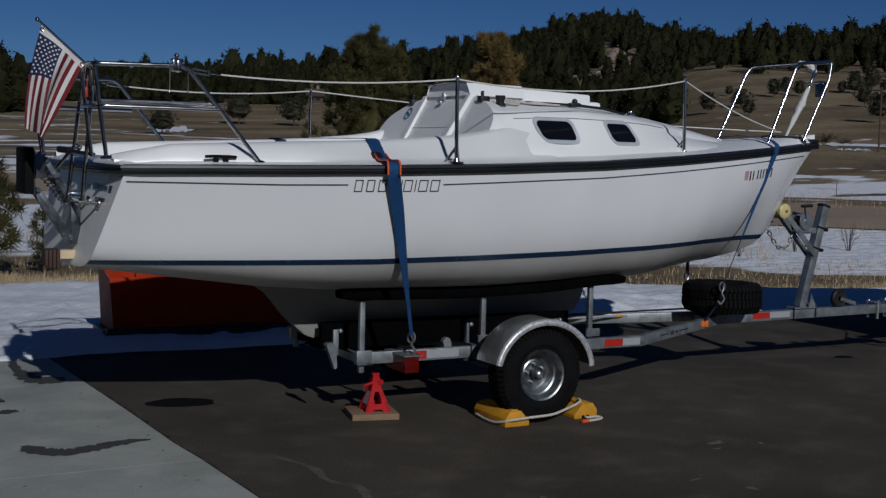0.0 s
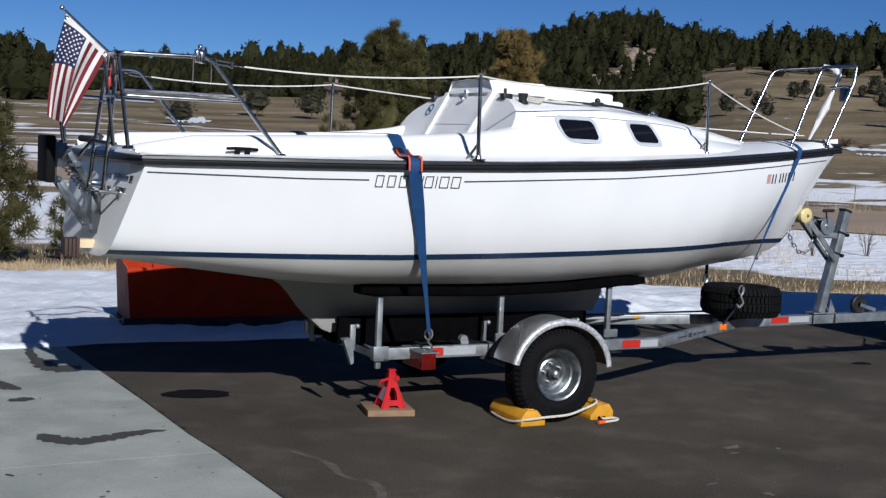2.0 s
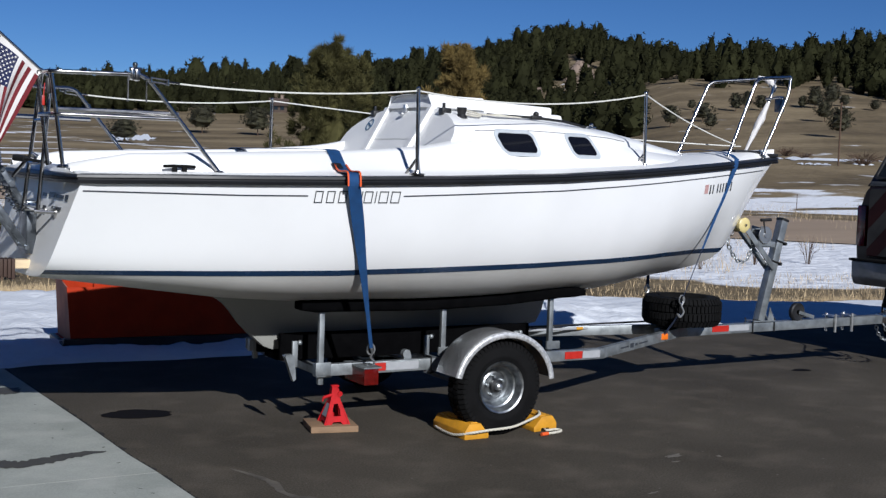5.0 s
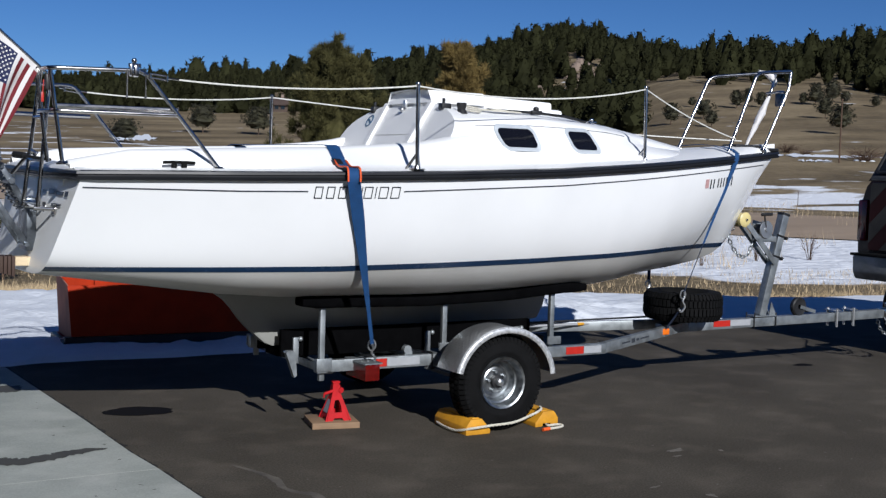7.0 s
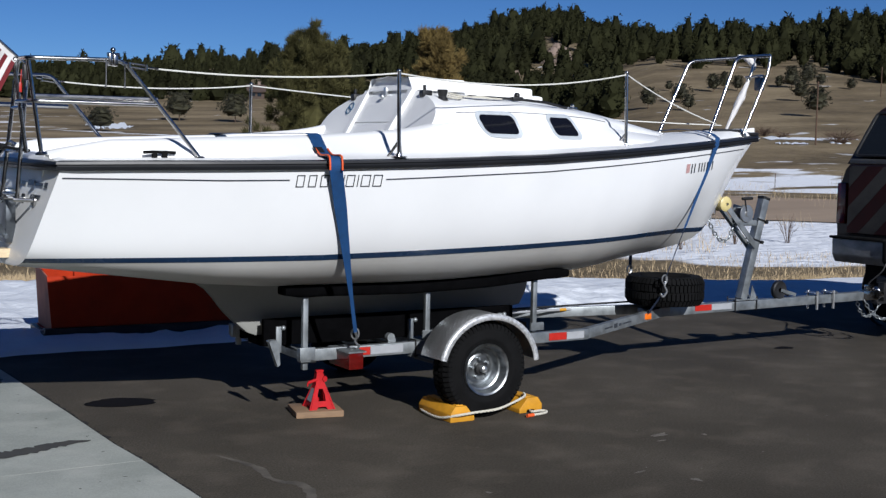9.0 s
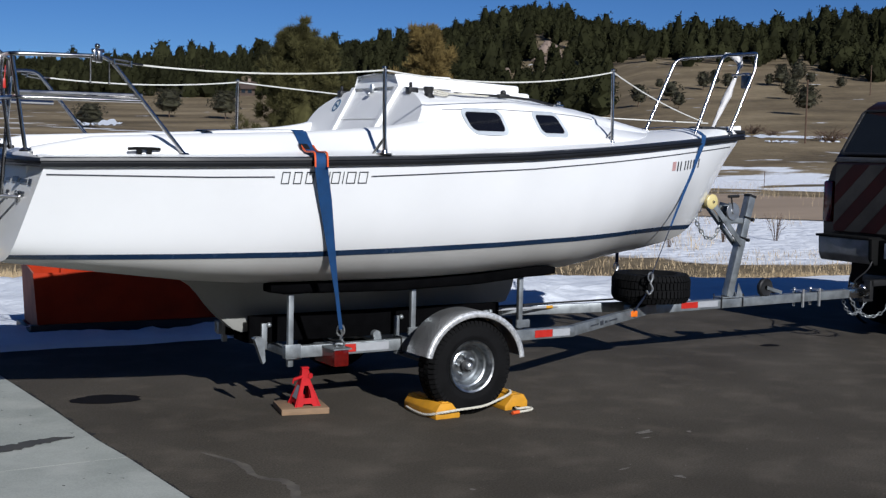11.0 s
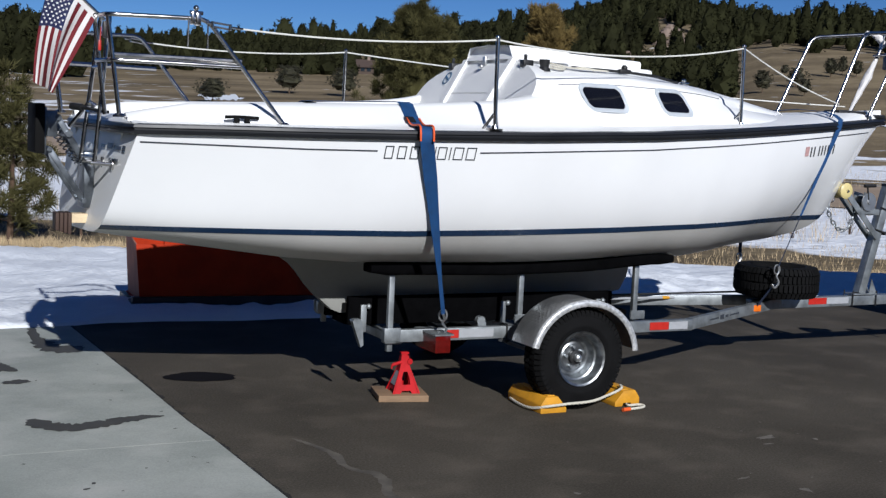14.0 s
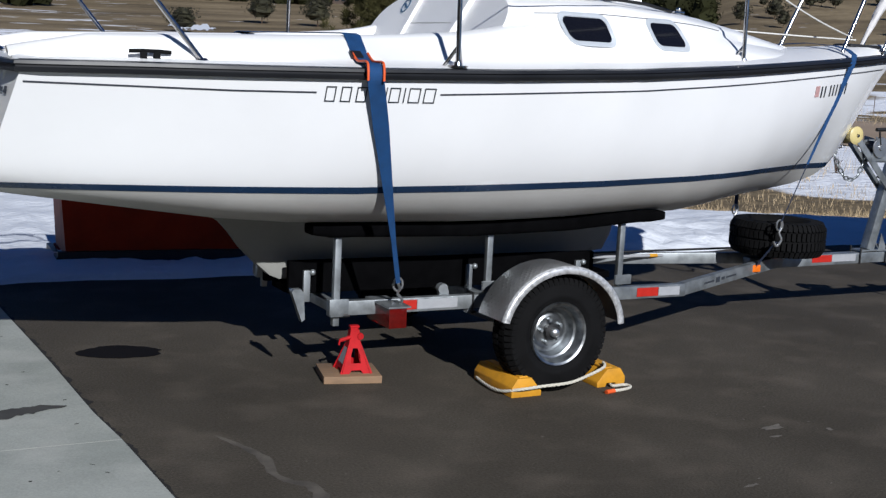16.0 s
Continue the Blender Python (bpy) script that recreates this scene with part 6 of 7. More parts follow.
def truck_top():
    rows = []
    for x, w, z in ((5.68, 0.87, 1.84), (5.98, 0.845, 2.38), (6.12, 0.835, 2.455), (7.7, 0.84, 2.50), (8.2, 0.84, 2.50), (8.7, 0.84, 2.32), (9.2, 0.86, 1.84)):
        zz = max(z, 1.81)
        rows.append([(x, -0.90, 1.80), (x, -w, zz - 0.08 if zz > 2 else zz), (x, -w + 0.08, zz), (x, 0, zz + 0.03), (x, w - 0.08, zz), (x, w, zz - 0.08 if zz > 2 else zz), (x, 0.90, 1.80)])
    v, f = loft(rows)
    return v, f + [tuple(range(7)), tuple(range(len(v) - 7, len(v)))]


part("body", truck_body(), M_TRUCK, truck, "dark maroon painted body", 35)
part("cap", truck_top(), M_TRUCK, truck, "dark bed cap and cab roof", 35)
tail = part("tailgate", box((5.575, -0.79, 1.06), (5.62, 0.79, 1.80), 0.02), M_TRUCK, truck, "tailgate with chevron stripes")


def clip(poly, a, b, c):
    """The part of a flat outline on the side a*u + b*w <= c."""
    out = []
    for i, p in enumerate(poly):
        q = poly[(i + 1) % len(poly)]
        dp, dq = a * p[0] + b * p[1] - c, a * q[0] + b * q[1] - c
        if dp <= 0:
            out.append(p)
        if dp * dq < 0:
            t = dp / (dp - dq)
            out.append((p[0] + (q[0] - p[0]) * t, p[1] + (q[1] - p[1]) * t))
    return out


for s in (-1, 1):
    for i in range(9):
        lo = 1.02 + 0.205 * i
        pane = clip(clip([(0.0, 1.075), (0.785, 1.075), (0.785, 1.78), (0.0, 1.78)], 1.15, 1.0, lo + 0.20), -1.15, -1.0, -lo)
        if len(pane) > 2:
            pane = [(s * u, w) for u, w in pane]
            red = i % 2 == 0
            part("chevron", prism(pane, 5.5695, 5.5735, "x"), M_CHEVRED if red else M_CHEVGREY, tail, "red reflective chevron" if red else "grey reflective chevron", 0)
    part("tail_lamp", box((5.585, s * 0.875 - 0.05, 1.16), (5.66, s * 0.875 + 0.06, 1.60), 0.025), M_REDLENS, truck, "red tail lamp")
part("tailgate_handle", box((5.562, -0.14, 1.60), (5.575, 0.14, 1.70), 0.012), M_PADBLACK, tail, "black handle recess")
part("handle_lever", box((5.547, -0.11, 1.672), (5.556, 0.11, 1.695), 0.004), M_CHROME, tail)
part("gate_trim", box((5.585, -0.80, 1.805), (5.64, 0.80, 1.855), 0.012), M_DULLRAIL, truck, "grey rail below the rear window")
glass = part("rear_window", ([(5.665, -0.78, 1.90), (5.665, 0.78, 1.90), (5.955, 0.77, 2.335), (5.955, -0.77, 2.335)], [(0, 3, 2, 1)]), M_TINT, truck, "dark tinted rear window")
part("window_mark", merge(*[([(5.690, a, 1.945), (5.690, a + 0.03, 1.945), (5.705, a + 0.03, 1.967), (5.705, a, 1.967)], [(0, 3, 2, 1)]) for a in (-0.22, -0.18, -0.14, -0.10, -0.06)]), M_CHEVGREY, glass, "faint pale bars of lettering")
part("window_seal", tube(rounded([(5.66, -0.80, 1.89), (5.66, 0.80, 1.89), (5.96, 0.78, 2.35), (5.96, -0.78, 2.35)], 0.05), 0.016, 8, closed=True), M_BLACK, truck)
for s in (-1, 1):
    lo, hi = (0.26, 0.84) if s > 0 else (-0.84, -0.26)
    bp_ = part("bumper", prism([(5.42, 1.015), (5.60, 1.025), (5.60, 0.76), (5.47, 0.765), (5.43, 0.84)], lo, hi, "y", 0.018), M_CHROME, truck, "dented grey steel bumper end")
    part("bumper_pad", box((5.395, lo - 0.012, 1.015), (5.60, hi + 0.012, 1.042), 0.008), M_PADBLACK, bp_, "black step pad")
    part("bumper_cap", prism([(5.40, 1.03), (5.60, 1.03), (5.60, 0.75), (5.46, 0.755), (5.41, 0.82)], s * 0.22 if s > 0 else s * 0.262, s * 0.262 if s > 0 else s * 0.22, "y", 0.012), M_PADBLACK, bp_)
part("bumper_centre", box((5.50, -0.22, 0.74), (5.62, 0.22, 1.02), 0.015), M_PADBLACK, truck)
part("plate", box((5.490, -0.15, 0.835), (5.499, 0.15, 0.99), 0.004), M_PLATEPALE, truck, "blank pale number plate")
part("hitch", merge(box((5.25, 0.09, 0.57), (5.65, 0.16, 0.63), 0.006), box((5.23, 0.09, 0.42), (5.28, 0.16, 0.63), 0.006), rod((5.17, 0.125, 0.41), (5.17, 0.125, 0.53), 0.016, 10), box((5.13, 0.085, 0.42), (5.27, 0.165, 0.445), 0.005), box((5.60, -0.45, 0.57), (5.70, 0.45, 0.65), 0.01)), M_BLACK, truck, "black ball hitch")
for x in (6.55, 9.95):
    for s in (-1, 1):
        c = (x, s * 0.80, 0.405)
        w = part("wheel", tyre(c, 0.405, 0.25, 0.21, "y"), M_RUBBER, truck, "black truck tyre", 35)
        part("rim", lathe([(0.0, -0.09), (0.10, -0.09), (0.19, -0.05), (0.21, -0.1), (0.21, 0.1), (0.19, 0.05), (0.1, 0.09), (0.0, 0.09)], 32, c, "y"), M_GALV, w)
        part("wheel_arch", lathe([(0.44, -0.02), (0.46, 0.0), (0.44, 0.02)], 32, (x, s * 0.965, 0.42), "y"), M_BLACK, truck)
part("underbody", box((5.75, -0.70, 0.50), (10.6, 0.70, 0.79), 0.03), M_PADBLACK, truck)
truck.matrix_basis = Matrix.Translation((7.55, -0.14, 0.0)) @ Matrix.Diagonal((1.0, 1.12, 0.97, 1.0))

# ---- damp patches on the drive ----


def blotch(cx, cy, rx, ry, seed, turn=0.0, n=40, rough=0.25, z=0.004):
    pts = []
    for k in range(n):
        a = 2 * math.pi * k / n
        q = 1 + 0.3 * rough * noise.noise((a * 14, seed, 1)) + rough * noise.noise((math.cos(a) * 1.5 + seed, math.sin(a) * 1.5, seed)) + rough * 0.5 * noise.noise((math.cos(a) * 5 + seed, math.sin(a) * 5, 2))
        u, w = rx * q * math.cos(a), ry * q * math.sin(a)
        t = radians(turn)
        pts.append((cx + u * math.cos(t) - w * math.sin(t), cy + u * math.sin(t) + w * math.cos(t), z))
    return pts, [tuple(range(n))]


def streak(points, widths, seed, z):
    line = curve_through([(x, y, 0) for x, y in points], 8)
    rows = []
    for i, p in enumerate(line):
        d = (line[min(i + 1, len(line) - 1)] - line[max(i - 1, 0)]).normalized()
        u = Vector((-d.y, d.x, 0))
        w = float(np.interp(i / (len(line) - 1), np.linspace(0, 1, len(widths)), widths))
        a, b = (w * (1 + 0.6 * noise.noise((i * 0.35, seed, q)) + 0.7 * noise.noise((i * 1.7, seed, q + 3))) for q in (0, 9))
        rows.append([(p.x + u.x * a, p.y + u.y * a, z), (p.x - u.x * b, p.y - u.y * b, z)])
    v, f = loft(rows)
    return v, [q[::-1] for q in f]


single("oil_stain", blotch(-2.035, 0.47, 0.245, 0.15, 1.3, -10, rough=0.16, z=0.003), M_WET, "dark damp patch on the asphalt", "stain", "structure", smooth=0)
single("damp_stain", streak([(-3.26, -0.45), (-3.20, -0.62), (-3.06, -0.70), (-2.88, -0.64), (-2.72, -0.58), (-2.53, -0.56)], [0.03, 0.085, 0.075, 0.075, 0.06, 0.006], 2, 0.009), M_WETCON, "dark damp streak on the concrete", "stain", "structure", smooth=0)
single("damp_stain", streak([(-2.84, 2.52), (-2.86, 2.1), (-2.83, 1.78), (-2.74, 1.60), (-2.64, 1.48)], [0.03, 0.04, 0.10, 0.16, 0.03], 5, 0.009), M_WETCON, "dark meltwater trickle on the concrete", "stain", "structure", smooth=0)
single("damp_stain", blotch(-3.28, 1.10, 0.10, 0.20, 6.2, 20, rough=0.5, z=0.009), M_WETCON, "dark damp blot on the concrete", "stain", "structure", smooth=0)
single("damp_stain", blotch(-3.21, 0.56, 0.085, 0.06, 8.2, 10, rough=0.5, z=0.009), M_WETCON, "small dark damp blot on the concrete", "stain", "structure", smooth=0)
M_PALE = mat("pale_scuff", (0.155, 0.14, 0.12), 0.9, vary=0.2, scale=20, fine=150, bump=0.03)
M_TRACE = mat("faint_pale_trace", (0.112, 0.098, 0.080), 0.9, vary=0.35, scale=9, fine=90, bump=0.02)
single("pale_trace", streak([(-1.98, -1.22), (-1.88, -1.55), (-1.90, -1.85), (-1.80, -2.05), (-1.88, -2.35), (-1.84, -2.7), (-1.90, -3.1), (-1.82, -3.6)], [0.006, 0.03, 0.02, 0.034, 0.024, 0.03, 0.016, 0.008], 11, 0.0012), M_TRACE, "faint pale trickle line on the asphalt", "stain", "structure", smooth=0)
single("pale_scuff", blotch(0.735, -1.99, 0.075, 0.028, 3.2, 10, rough=0.6, z=0.003), M_PALE, "pale scuff on the asphalt", "stain", "structure", smooth=0)

# ---- dry grass ----


def blades(spots, height, seed):
    rng = np.random.default_rng(seed)
    n = len(spots)
    base = np.asarray(spots, float)
    a = rng.uniform(0, 2 * np.pi, n)
    h = height * rng.uniform(0.45, 1.25, n)
    lean = rng.normal(0, 0.25, (n, 2)) * h[:, None]
    w = rng.uniform(0.003, 0.008, n)
    side = np.stack([np.cos(a) * w, np.sin(a) * w, 0 * a], 1)
    tip = base + np.stack([lean[:, 0], lean[:, 1], h], 1)
    vs = np.stack([base - side, base + side, tip], 1).reshape(-1, 3)
    return vs.tolist(), [(3 * i, 3 * i + 1, 3 * i + 2) for i in range(n)]


rg = np.random.default_rng(4)
spots = []
while len(spots) < 56000:
    az, d = rg.uniform(2, 58), rg.uniform(11, 34)
    x, y, _ = along(az, d)
    if x > 5.2 and abs(y) < 3.3:
        continue
    edge_y = lerp(x, (-16, -2, 0, 5, 9, 25), (11.7, 10.4, 9.5, 6.9, 5.3, 4.2))
    k = y - edge_y
    if k < -0.4 or k > 5.5 or rg.random() > (0.95 if k < 1.5 else 0.05):
        continue
    if noise.noise((x * 1.1, y * 1.1, 3)) < -0.15 and rg.random() < 0.8:
        continue
    spots.append((x, y, terrain(x, y) - 0.02))
single("dry_grass", blades(spots, 0.13, 5), M_STRAW, "pale dry winter grass beyond the snow", "grass", "stuff", smooth=0)
spots = []
while len(spots) < 9000:
    az, d = rg.uniform(2, 58), rg.uniform(22, 75)
    x, y, z = along(az, d)
    if noise.noise((x * 0.25, y * 0.25, 8)) < 0.12:
        continue
    spots.append((x, y, z - 0.02))
single("meadow_tufts", blades(spots, 0.42, 6), M_STRAW, "scattered tufts of dry meadow grass", "grass", "stuff", smooth=0)

# ---- trees ----


def pine_cloud(rng, height, radius, poms, needles, length, bare=0.12, taper=0.7, boughs=60, slim=0.07, rise=0.30, up=0.45):
    """A pine's needles about the z axis: round sprays of needles near the ends of rising boughs, with gaps between."""
    k = np.arange(boughs)
    h = bare + (0.97 - bare) * ((k + rng.uniform(0, 1, boughs)) / boughs) ** 1.05
    a = k * 2.4 + rng.uniform(-0.5, 0.5, boughs)
    prof = np.clip(1 - (h - bare) / (1 - bare), 0.0, 1.0) ** taper * np.minimum(1.0, 0.55 + (h - bare) * 3.0)
    reach = radius * np.maximum(0.05, prof * rng.uniform(0.55, 1.05, boughs))
    w = (reach + 0.12 * radius) / (reach + 0.12 * radius).sum()
    which = rng.choice(boughs, poms, p=w)
    t = rng.uniform(0.2, 1.0, poms) ** 0.55
    r = reach[which] * t
    c = np.stack([r * np.cos(a[which]), r * np.sin(a[which]), h[which] * height + r * (0.05 + rise * t)], 1)
    c += rng.normal(0, 1, (poms, 3)) * (0.07 * radius * (0.4 + prof[which]))[:, None]
    c[:, 2] = np.clip(c[:, 2], height * bare * 0.6, height - length * 0.6)
    out = np.stack([np.cos(a[which]) * 0.35, np.sin(a[which]) * 0.35, np.full(poms, up)], 1)
    n = poms * needles
    base = np.repeat(c, needles, axis=0) + rng.normal(0, length * 0.16, (n, 3))
    dirs = rng.normal(0, 0.6, (n, 3)) + np.repeat(out, needles, axis=0)
    dirs /= np.linalg.norm(dirs, axis=1, keepdims=True)
    side = np.cross(dirs, rng.normal(0, 1, (n, 3)))
    side /= np.linalg.norm(side, axis=1, keepdims=True)
    s = length * rng.uniform(0.6, 1.2, (n, 1)) * np.repeat(rng.uniform(0.75, 1.25, (poms, 1)), needles, axis=0)
    tip, mid = base + dirs * s, base + dirs * s * 0.45
    vs = np.stack([base, mid + side * s * slim, tip, mid - side * s * slim], 1).reshape(-1, 3)
    q = np.arange(n)[:, None] * 4
    return vs, q + [0, 1, 2, 3]


def inner_crown(rng, height, radius, bare, taper, share, sides=7, rings=6):
    """The dense shaded heart of a pine, uneven all round."""
    vs, fs = [], []
    for i in range(rings):
        h = bare + (0.93 - bare) * i / (rings - 1)
        prof = max(0.0, 1 - (h - bare) / (1 - bare)) ** taper * min(1.0, 0.5 + (h - bare) * 3.0)
        for k in range(sides):
            a = 2 * math.pi * (k + 0.5 * (i % 2)) / sides
            r = radius * share * max(0.03, prof) * rng.uniform(0.65, 1.2)
            vs.append((r * math.cos(a), r * math.sin(a), height * (h + rng.uniform(-0.02, 0.02))))
    for i in range(rings - 1):
        for k in range(sides):
            m = (k + 1) % sides
            fs.append((i * sides + k, i * sides + m, (i + 1) * sides + m, (i + 1) * sides + k))
    return np.array(vs), np.array(fs)


def place_mesh(name, vs, fs, material):
    me = bpy.data.meshes.new(name)
    me.from_pydata(vs.tolist(), [], fs.tolist())
    me.materials.append(material)
    return me


def pine_tree(az, d, height, radius, poms, needles, length, seed, material, label, bare=0.12, taper=0.7, boughs=60, slim=0.07, rise=0.30, heart=0.0, leaders=0, up=0.45):
    x, y, z = along(az, d)
    rng = np.random.default_rng(seed)
    t = thing("pine_tree", (x, y, z), label, "tree", "pine trees")
    bend = [(x + 0.02 * height * math.sin(2.2 * i / 6 + seed), y, z - 0.1 + height * 0.96 * i / 6) for i in range(7)]
    part("trunk", tube(bend, height * 0.022, 8, height * 0.003), M_BARK, t, "brown pine trunk")
    vs, fs = pine_cloud(rng, height, radius, poms, needles, length, bare, taper, boughs, slim, rise, up)
    for k in range(leaders):
        a, r = k * 2.4 + seed, radius * (0.12 + 0.10 * k)
        lv, lf = pine_cloud(rng, height * 0.30, height * 0.075, poms // 14, needles, length * 0.9, 0.0, 0.8, 14, slim, 1.1, up)
        lv = lv + np.array([r * math.cos(a), r * math.sin(a), height * (0.745 - 0.045 * k)])
        vs, fs = np.concatenate([vs, lv]), np.concatenate([fs, lf + len(vs)])
    if heart:
        cv, cf = inner_crown(rng, height, radius, bare, taper, heart, 11, 10)
        vs, fs = np.concatenate([vs, cv]), np.concatenate([fs, cf + len(vs)])
    vs = vs + np.array([x, y, z])
    crown = new("crown", place_mesh("crown", vs, fs, material))
    crown.parent = t
    crown.matrix_parent_inverse = t.matrix_basis.inverted()
    limbs = []
    for i in range(18):
        h = height * (bare + (0.92 - bare) * i / 18)
        a = i * 2.4 + seed
        r = radius * 0.8 * (1 - h / height) ** taper
        limbs.append(tube([(x, y, z + h), (x + r * math.cos(a), y + r * math.sin(a), z + h + r * 0.25)], height * 0.005, 5, height * 0.0015))
    tagged(part("branchwork", merge(*limbs), M_BARK, t), kind="stuff")
    return t


pine_tree(25.1, 45, 6.0, 2.35, 700, 100, 0.28, 11, M_NEEDLE, "tall bushy green pine behind the boat", 0.04, 0.55, 52, 0.035, 0.6, 0.36, 5, 0.9)
pine_tree(30.85, 47, 6.25, 2.0, 440, 100, 0.28, 12, M_NEEDLE2, "yellowed pine with an open top behind the boat", 0.04, 0.55, 40, 0.035, 0.7, 0.32, 4, 0.9)
pine_tree(7.6, 19.5, 2.6, 0.8, 170, 110, 0.17, 13, M_NEEDLE, "young green pine beyond the snow", 0.08, 0.6, 44, 0.035)
pine_tree(10.55, 20.5, 1.02, 0.36, 26, 90, 0.15, 14, M_NEEDLE, "small young pine in the dry grass", 0.15, 0.5, 14, 0.035)
pine_tree(5.2, 22, 2.2, 0.7, 120, 110, 0.17, 15, M_NEEDLE, "young green pine beyond the snow", 0.08, 0.6, 36, 0.035)
M_MEADOWPINE = mat("dark_pine_needles", (0.029, 0.027, 0.011), 0.8, vary=0.3, scale=0.8, fine=5, bump=0.0, island=0.3)
# bearing, foot, tip and spread of each, in degrees
MEADOW = [(40.68, 2.05, 3.05, 0.77), (41.58, 2.84, 3.31, 0.38), (42.09, 2.31, 3.20, 0.90), (42.47, 1.98, 2.75, 0.64), (43.54, 2.82, 3.66, 0.62), (44.02, 2.92, 3.76, 0.46), (44.62, 2.87, 3.62, 0.54), (46.41, 3.00, 3.60, 0.38), (46.94, 3.00, 4.03, 0.77), (47.63, 3.10, 4.14, 0.71), (47.37, 2.45, 3.42, 0.77), (48.06, 1.79, 3.14, 1.05), (48.18, 3.10, 3.68, 0.51), (49.46, 2.94, 3.48, 0.46), (15.87, 0.46, 1.58, 1.50), (19.28, 1.02, 2.32, 1.35), (21.78, 1.01, 2.32, 1.30)]


def distance_to(az, low):
    """How far off the meadow stands at that angle over the level of the house."""
    best = 75
    for d in range(75, 262):
        if math.degrees(math.atan2(along(az, d)[2] - 1.8, d)) <= low:
            best = d
    return best


for i, (az, lo, hi, wide) in enumerate(MEADOW):
    d = distance_to(az, lo)
    h = d * (math.tan(radians(hi)) - math.tan(radians(lo)))
    pine_tree(az, d, h, d * radians(wide) * 0.70, 420, 22, h * 0.058, 30 + i, M_MEADOWPINE, "lone dark pine on the open meadow", 0.24, 0.36, 30, 0.075, 0.25, 0.62)


def slope_at(az, up):
    """How far off the wooded slope reaches that angle over the level of the house."""
    for d in range(262, 480, 3):
        if math.degrees(math.atan2(along(az, d)[2] - 1.8, d)) >= up:
            return d
    return 480


def forest():
    """The wooded ridge: pines set close on the slope, thinning out at its foot."""
    rng = np.random.default_rng(77)
    kinds = []
    for i in range(9):
        wide, taper = 0.28 + 0.045 * (i % 3), 0.36 + 0.13 * (i % 4)
        v, f = pine_cloud(np.random.default_rng(100 + i), 1.0, wide, 72, 3, 0.09, 0.06, taper, 44, 0.19, 0.35)
        cv, cf = inner_crown(np.random.default_rng(200 + i), 1.0, wide, 0.05, taper, 0.72)
        kinds.append((np.concatenate([v, cv]), np.concatenate([f, cf + len(v)])))
    vs, fs, base = [], [], 0
    tries = 0
    while len(vs) < 3300 and tries < 60000:
        tries += 1
        az, d = rng.uniform(3, 54), math.sqrt(rng.uniform(250 ** 2, 510 ** 2))
        x, y, z = along(az, d)
        clear = noise.noise((x * 0.012, y * 0.012, 5))
        if d < 300 and rng.random() > (d - 240) / 60:
            continue
        if 35.6 < az < 37.4 and 290 < d < slope_at(az, 4.85) and rng.random() < 0.88:
            continue
        if az > 24 and clear < -0.25 and d < 400 and rng.random() < 0.6:
            continue
        h = rng.uniform(4.0, 7.8) * (1.4 if rng.random() < 0.14 else 1.0)
        if 9.5 < az < 24:
            h *= 0.66 if rng.random() < 0.94 else 0.95
        v, f = kinds[rng.integers(0, 9)]
        t = rng.uniform(0, 2 * np.pi)
        rot = np.array([[np.cos(t), -np.sin(t), 0], [np.sin(t), np.cos(t), 0], [0, 0, 1]])
        wide = rng.uniform(0.85, 1.25)
        vs.append((v * np.array([wide, wide, 1.0])) @ rot.T * h + np.array([x, y, z - 0.3]))
        fs.append(f + base)
        base += len(v)
    lower = [(rng.uniform(26.0, 39.4), rng.uniform(165, 265)) for _ in range(230)] + [(rng.uniform(8.0, 23.0), rng.uniform(252, 285)) for _ in range(150)] + [(rng.uniform(48.6, 53.5), rng.uniform(232, 290)) for _ in range(90)]
    for i, (az, d) in enumerate(lower):
        x, y, z = along(az, d)
        v, f = kinds[i % 9]
        h, wide = rng.uniform(3.6, 6.8), rng.uniform(1.1, 1.5)
        vs.append(v * np.array([wide, wide, 1.0]) * h + np.array([x, y, z - 0.3]))
        fs.append(f + base)
        base += len(v)
    for i in range(26):
        x, y, z = along(rng.uniform(4.5, 9.9), rng.uniform(205, 250))
        v, f = kinds[i % 7]
        h = rng.uniform(6.5, 10.5)
        vs.append(v * np.array([1.25, 1.25, 1.0]) * h + np.array([x, y, z - 0.3]))
        fs.append(f + base)
        base += len(v)
    return np.concatenate(vs), np.concatenate(fs)


fv, ff = forest()
tagged(new("pine_forest", place_mesh("pine_forest", fv, ff, M_FOREST)), "dark green pine forest covering the ridge", "forest", kind="stuff")


def outcrop(cx, cy, cz, size, seed):
    g = lathe([(0.05 * size, size * 0.8), (0.5 * size, size * 0.65), (0.85 * size, size * 0.2), (size, -0.4 * size)], 14, (0, 0, 0), "z")
    v = []
    for p in g[0]:
        k = 1 + 0.45 * noise.noise((p[0] / size * 1.7 + seed, p[1] / size * 1.7, p[2] / size * 1.7))
        v.append((cx + p[0] * k, cy + p[1] * k, cz + p[2] * k))
    return v, g[1] + [tuple(range(0, len(v), 4))]


for i, (az, up, s) in enumerate(((36.05, 4.0, 2.1), (36.35, 4.4, 2.4), (36.6, 4.05, 2.0), (36.75, 4.4, 2.5), (36.95, 4.1, 2.2), (36.3, 3.75, 1.7), (36.8, 3.75, 1.8), (36.5, 4.7, 1.8), (38.3, 3.6, 1.4), (34.6, 3.4, 1.5))):
    x, y, z = along(az, slope_at(az, up))
    single("rock_outcrop", outcrop(x, y, z, s * 0.95, i * 3.7), M_ROCK, "reddish granite outcrop on the wooded slope", "rock", group="rock outcrops", smooth=25)

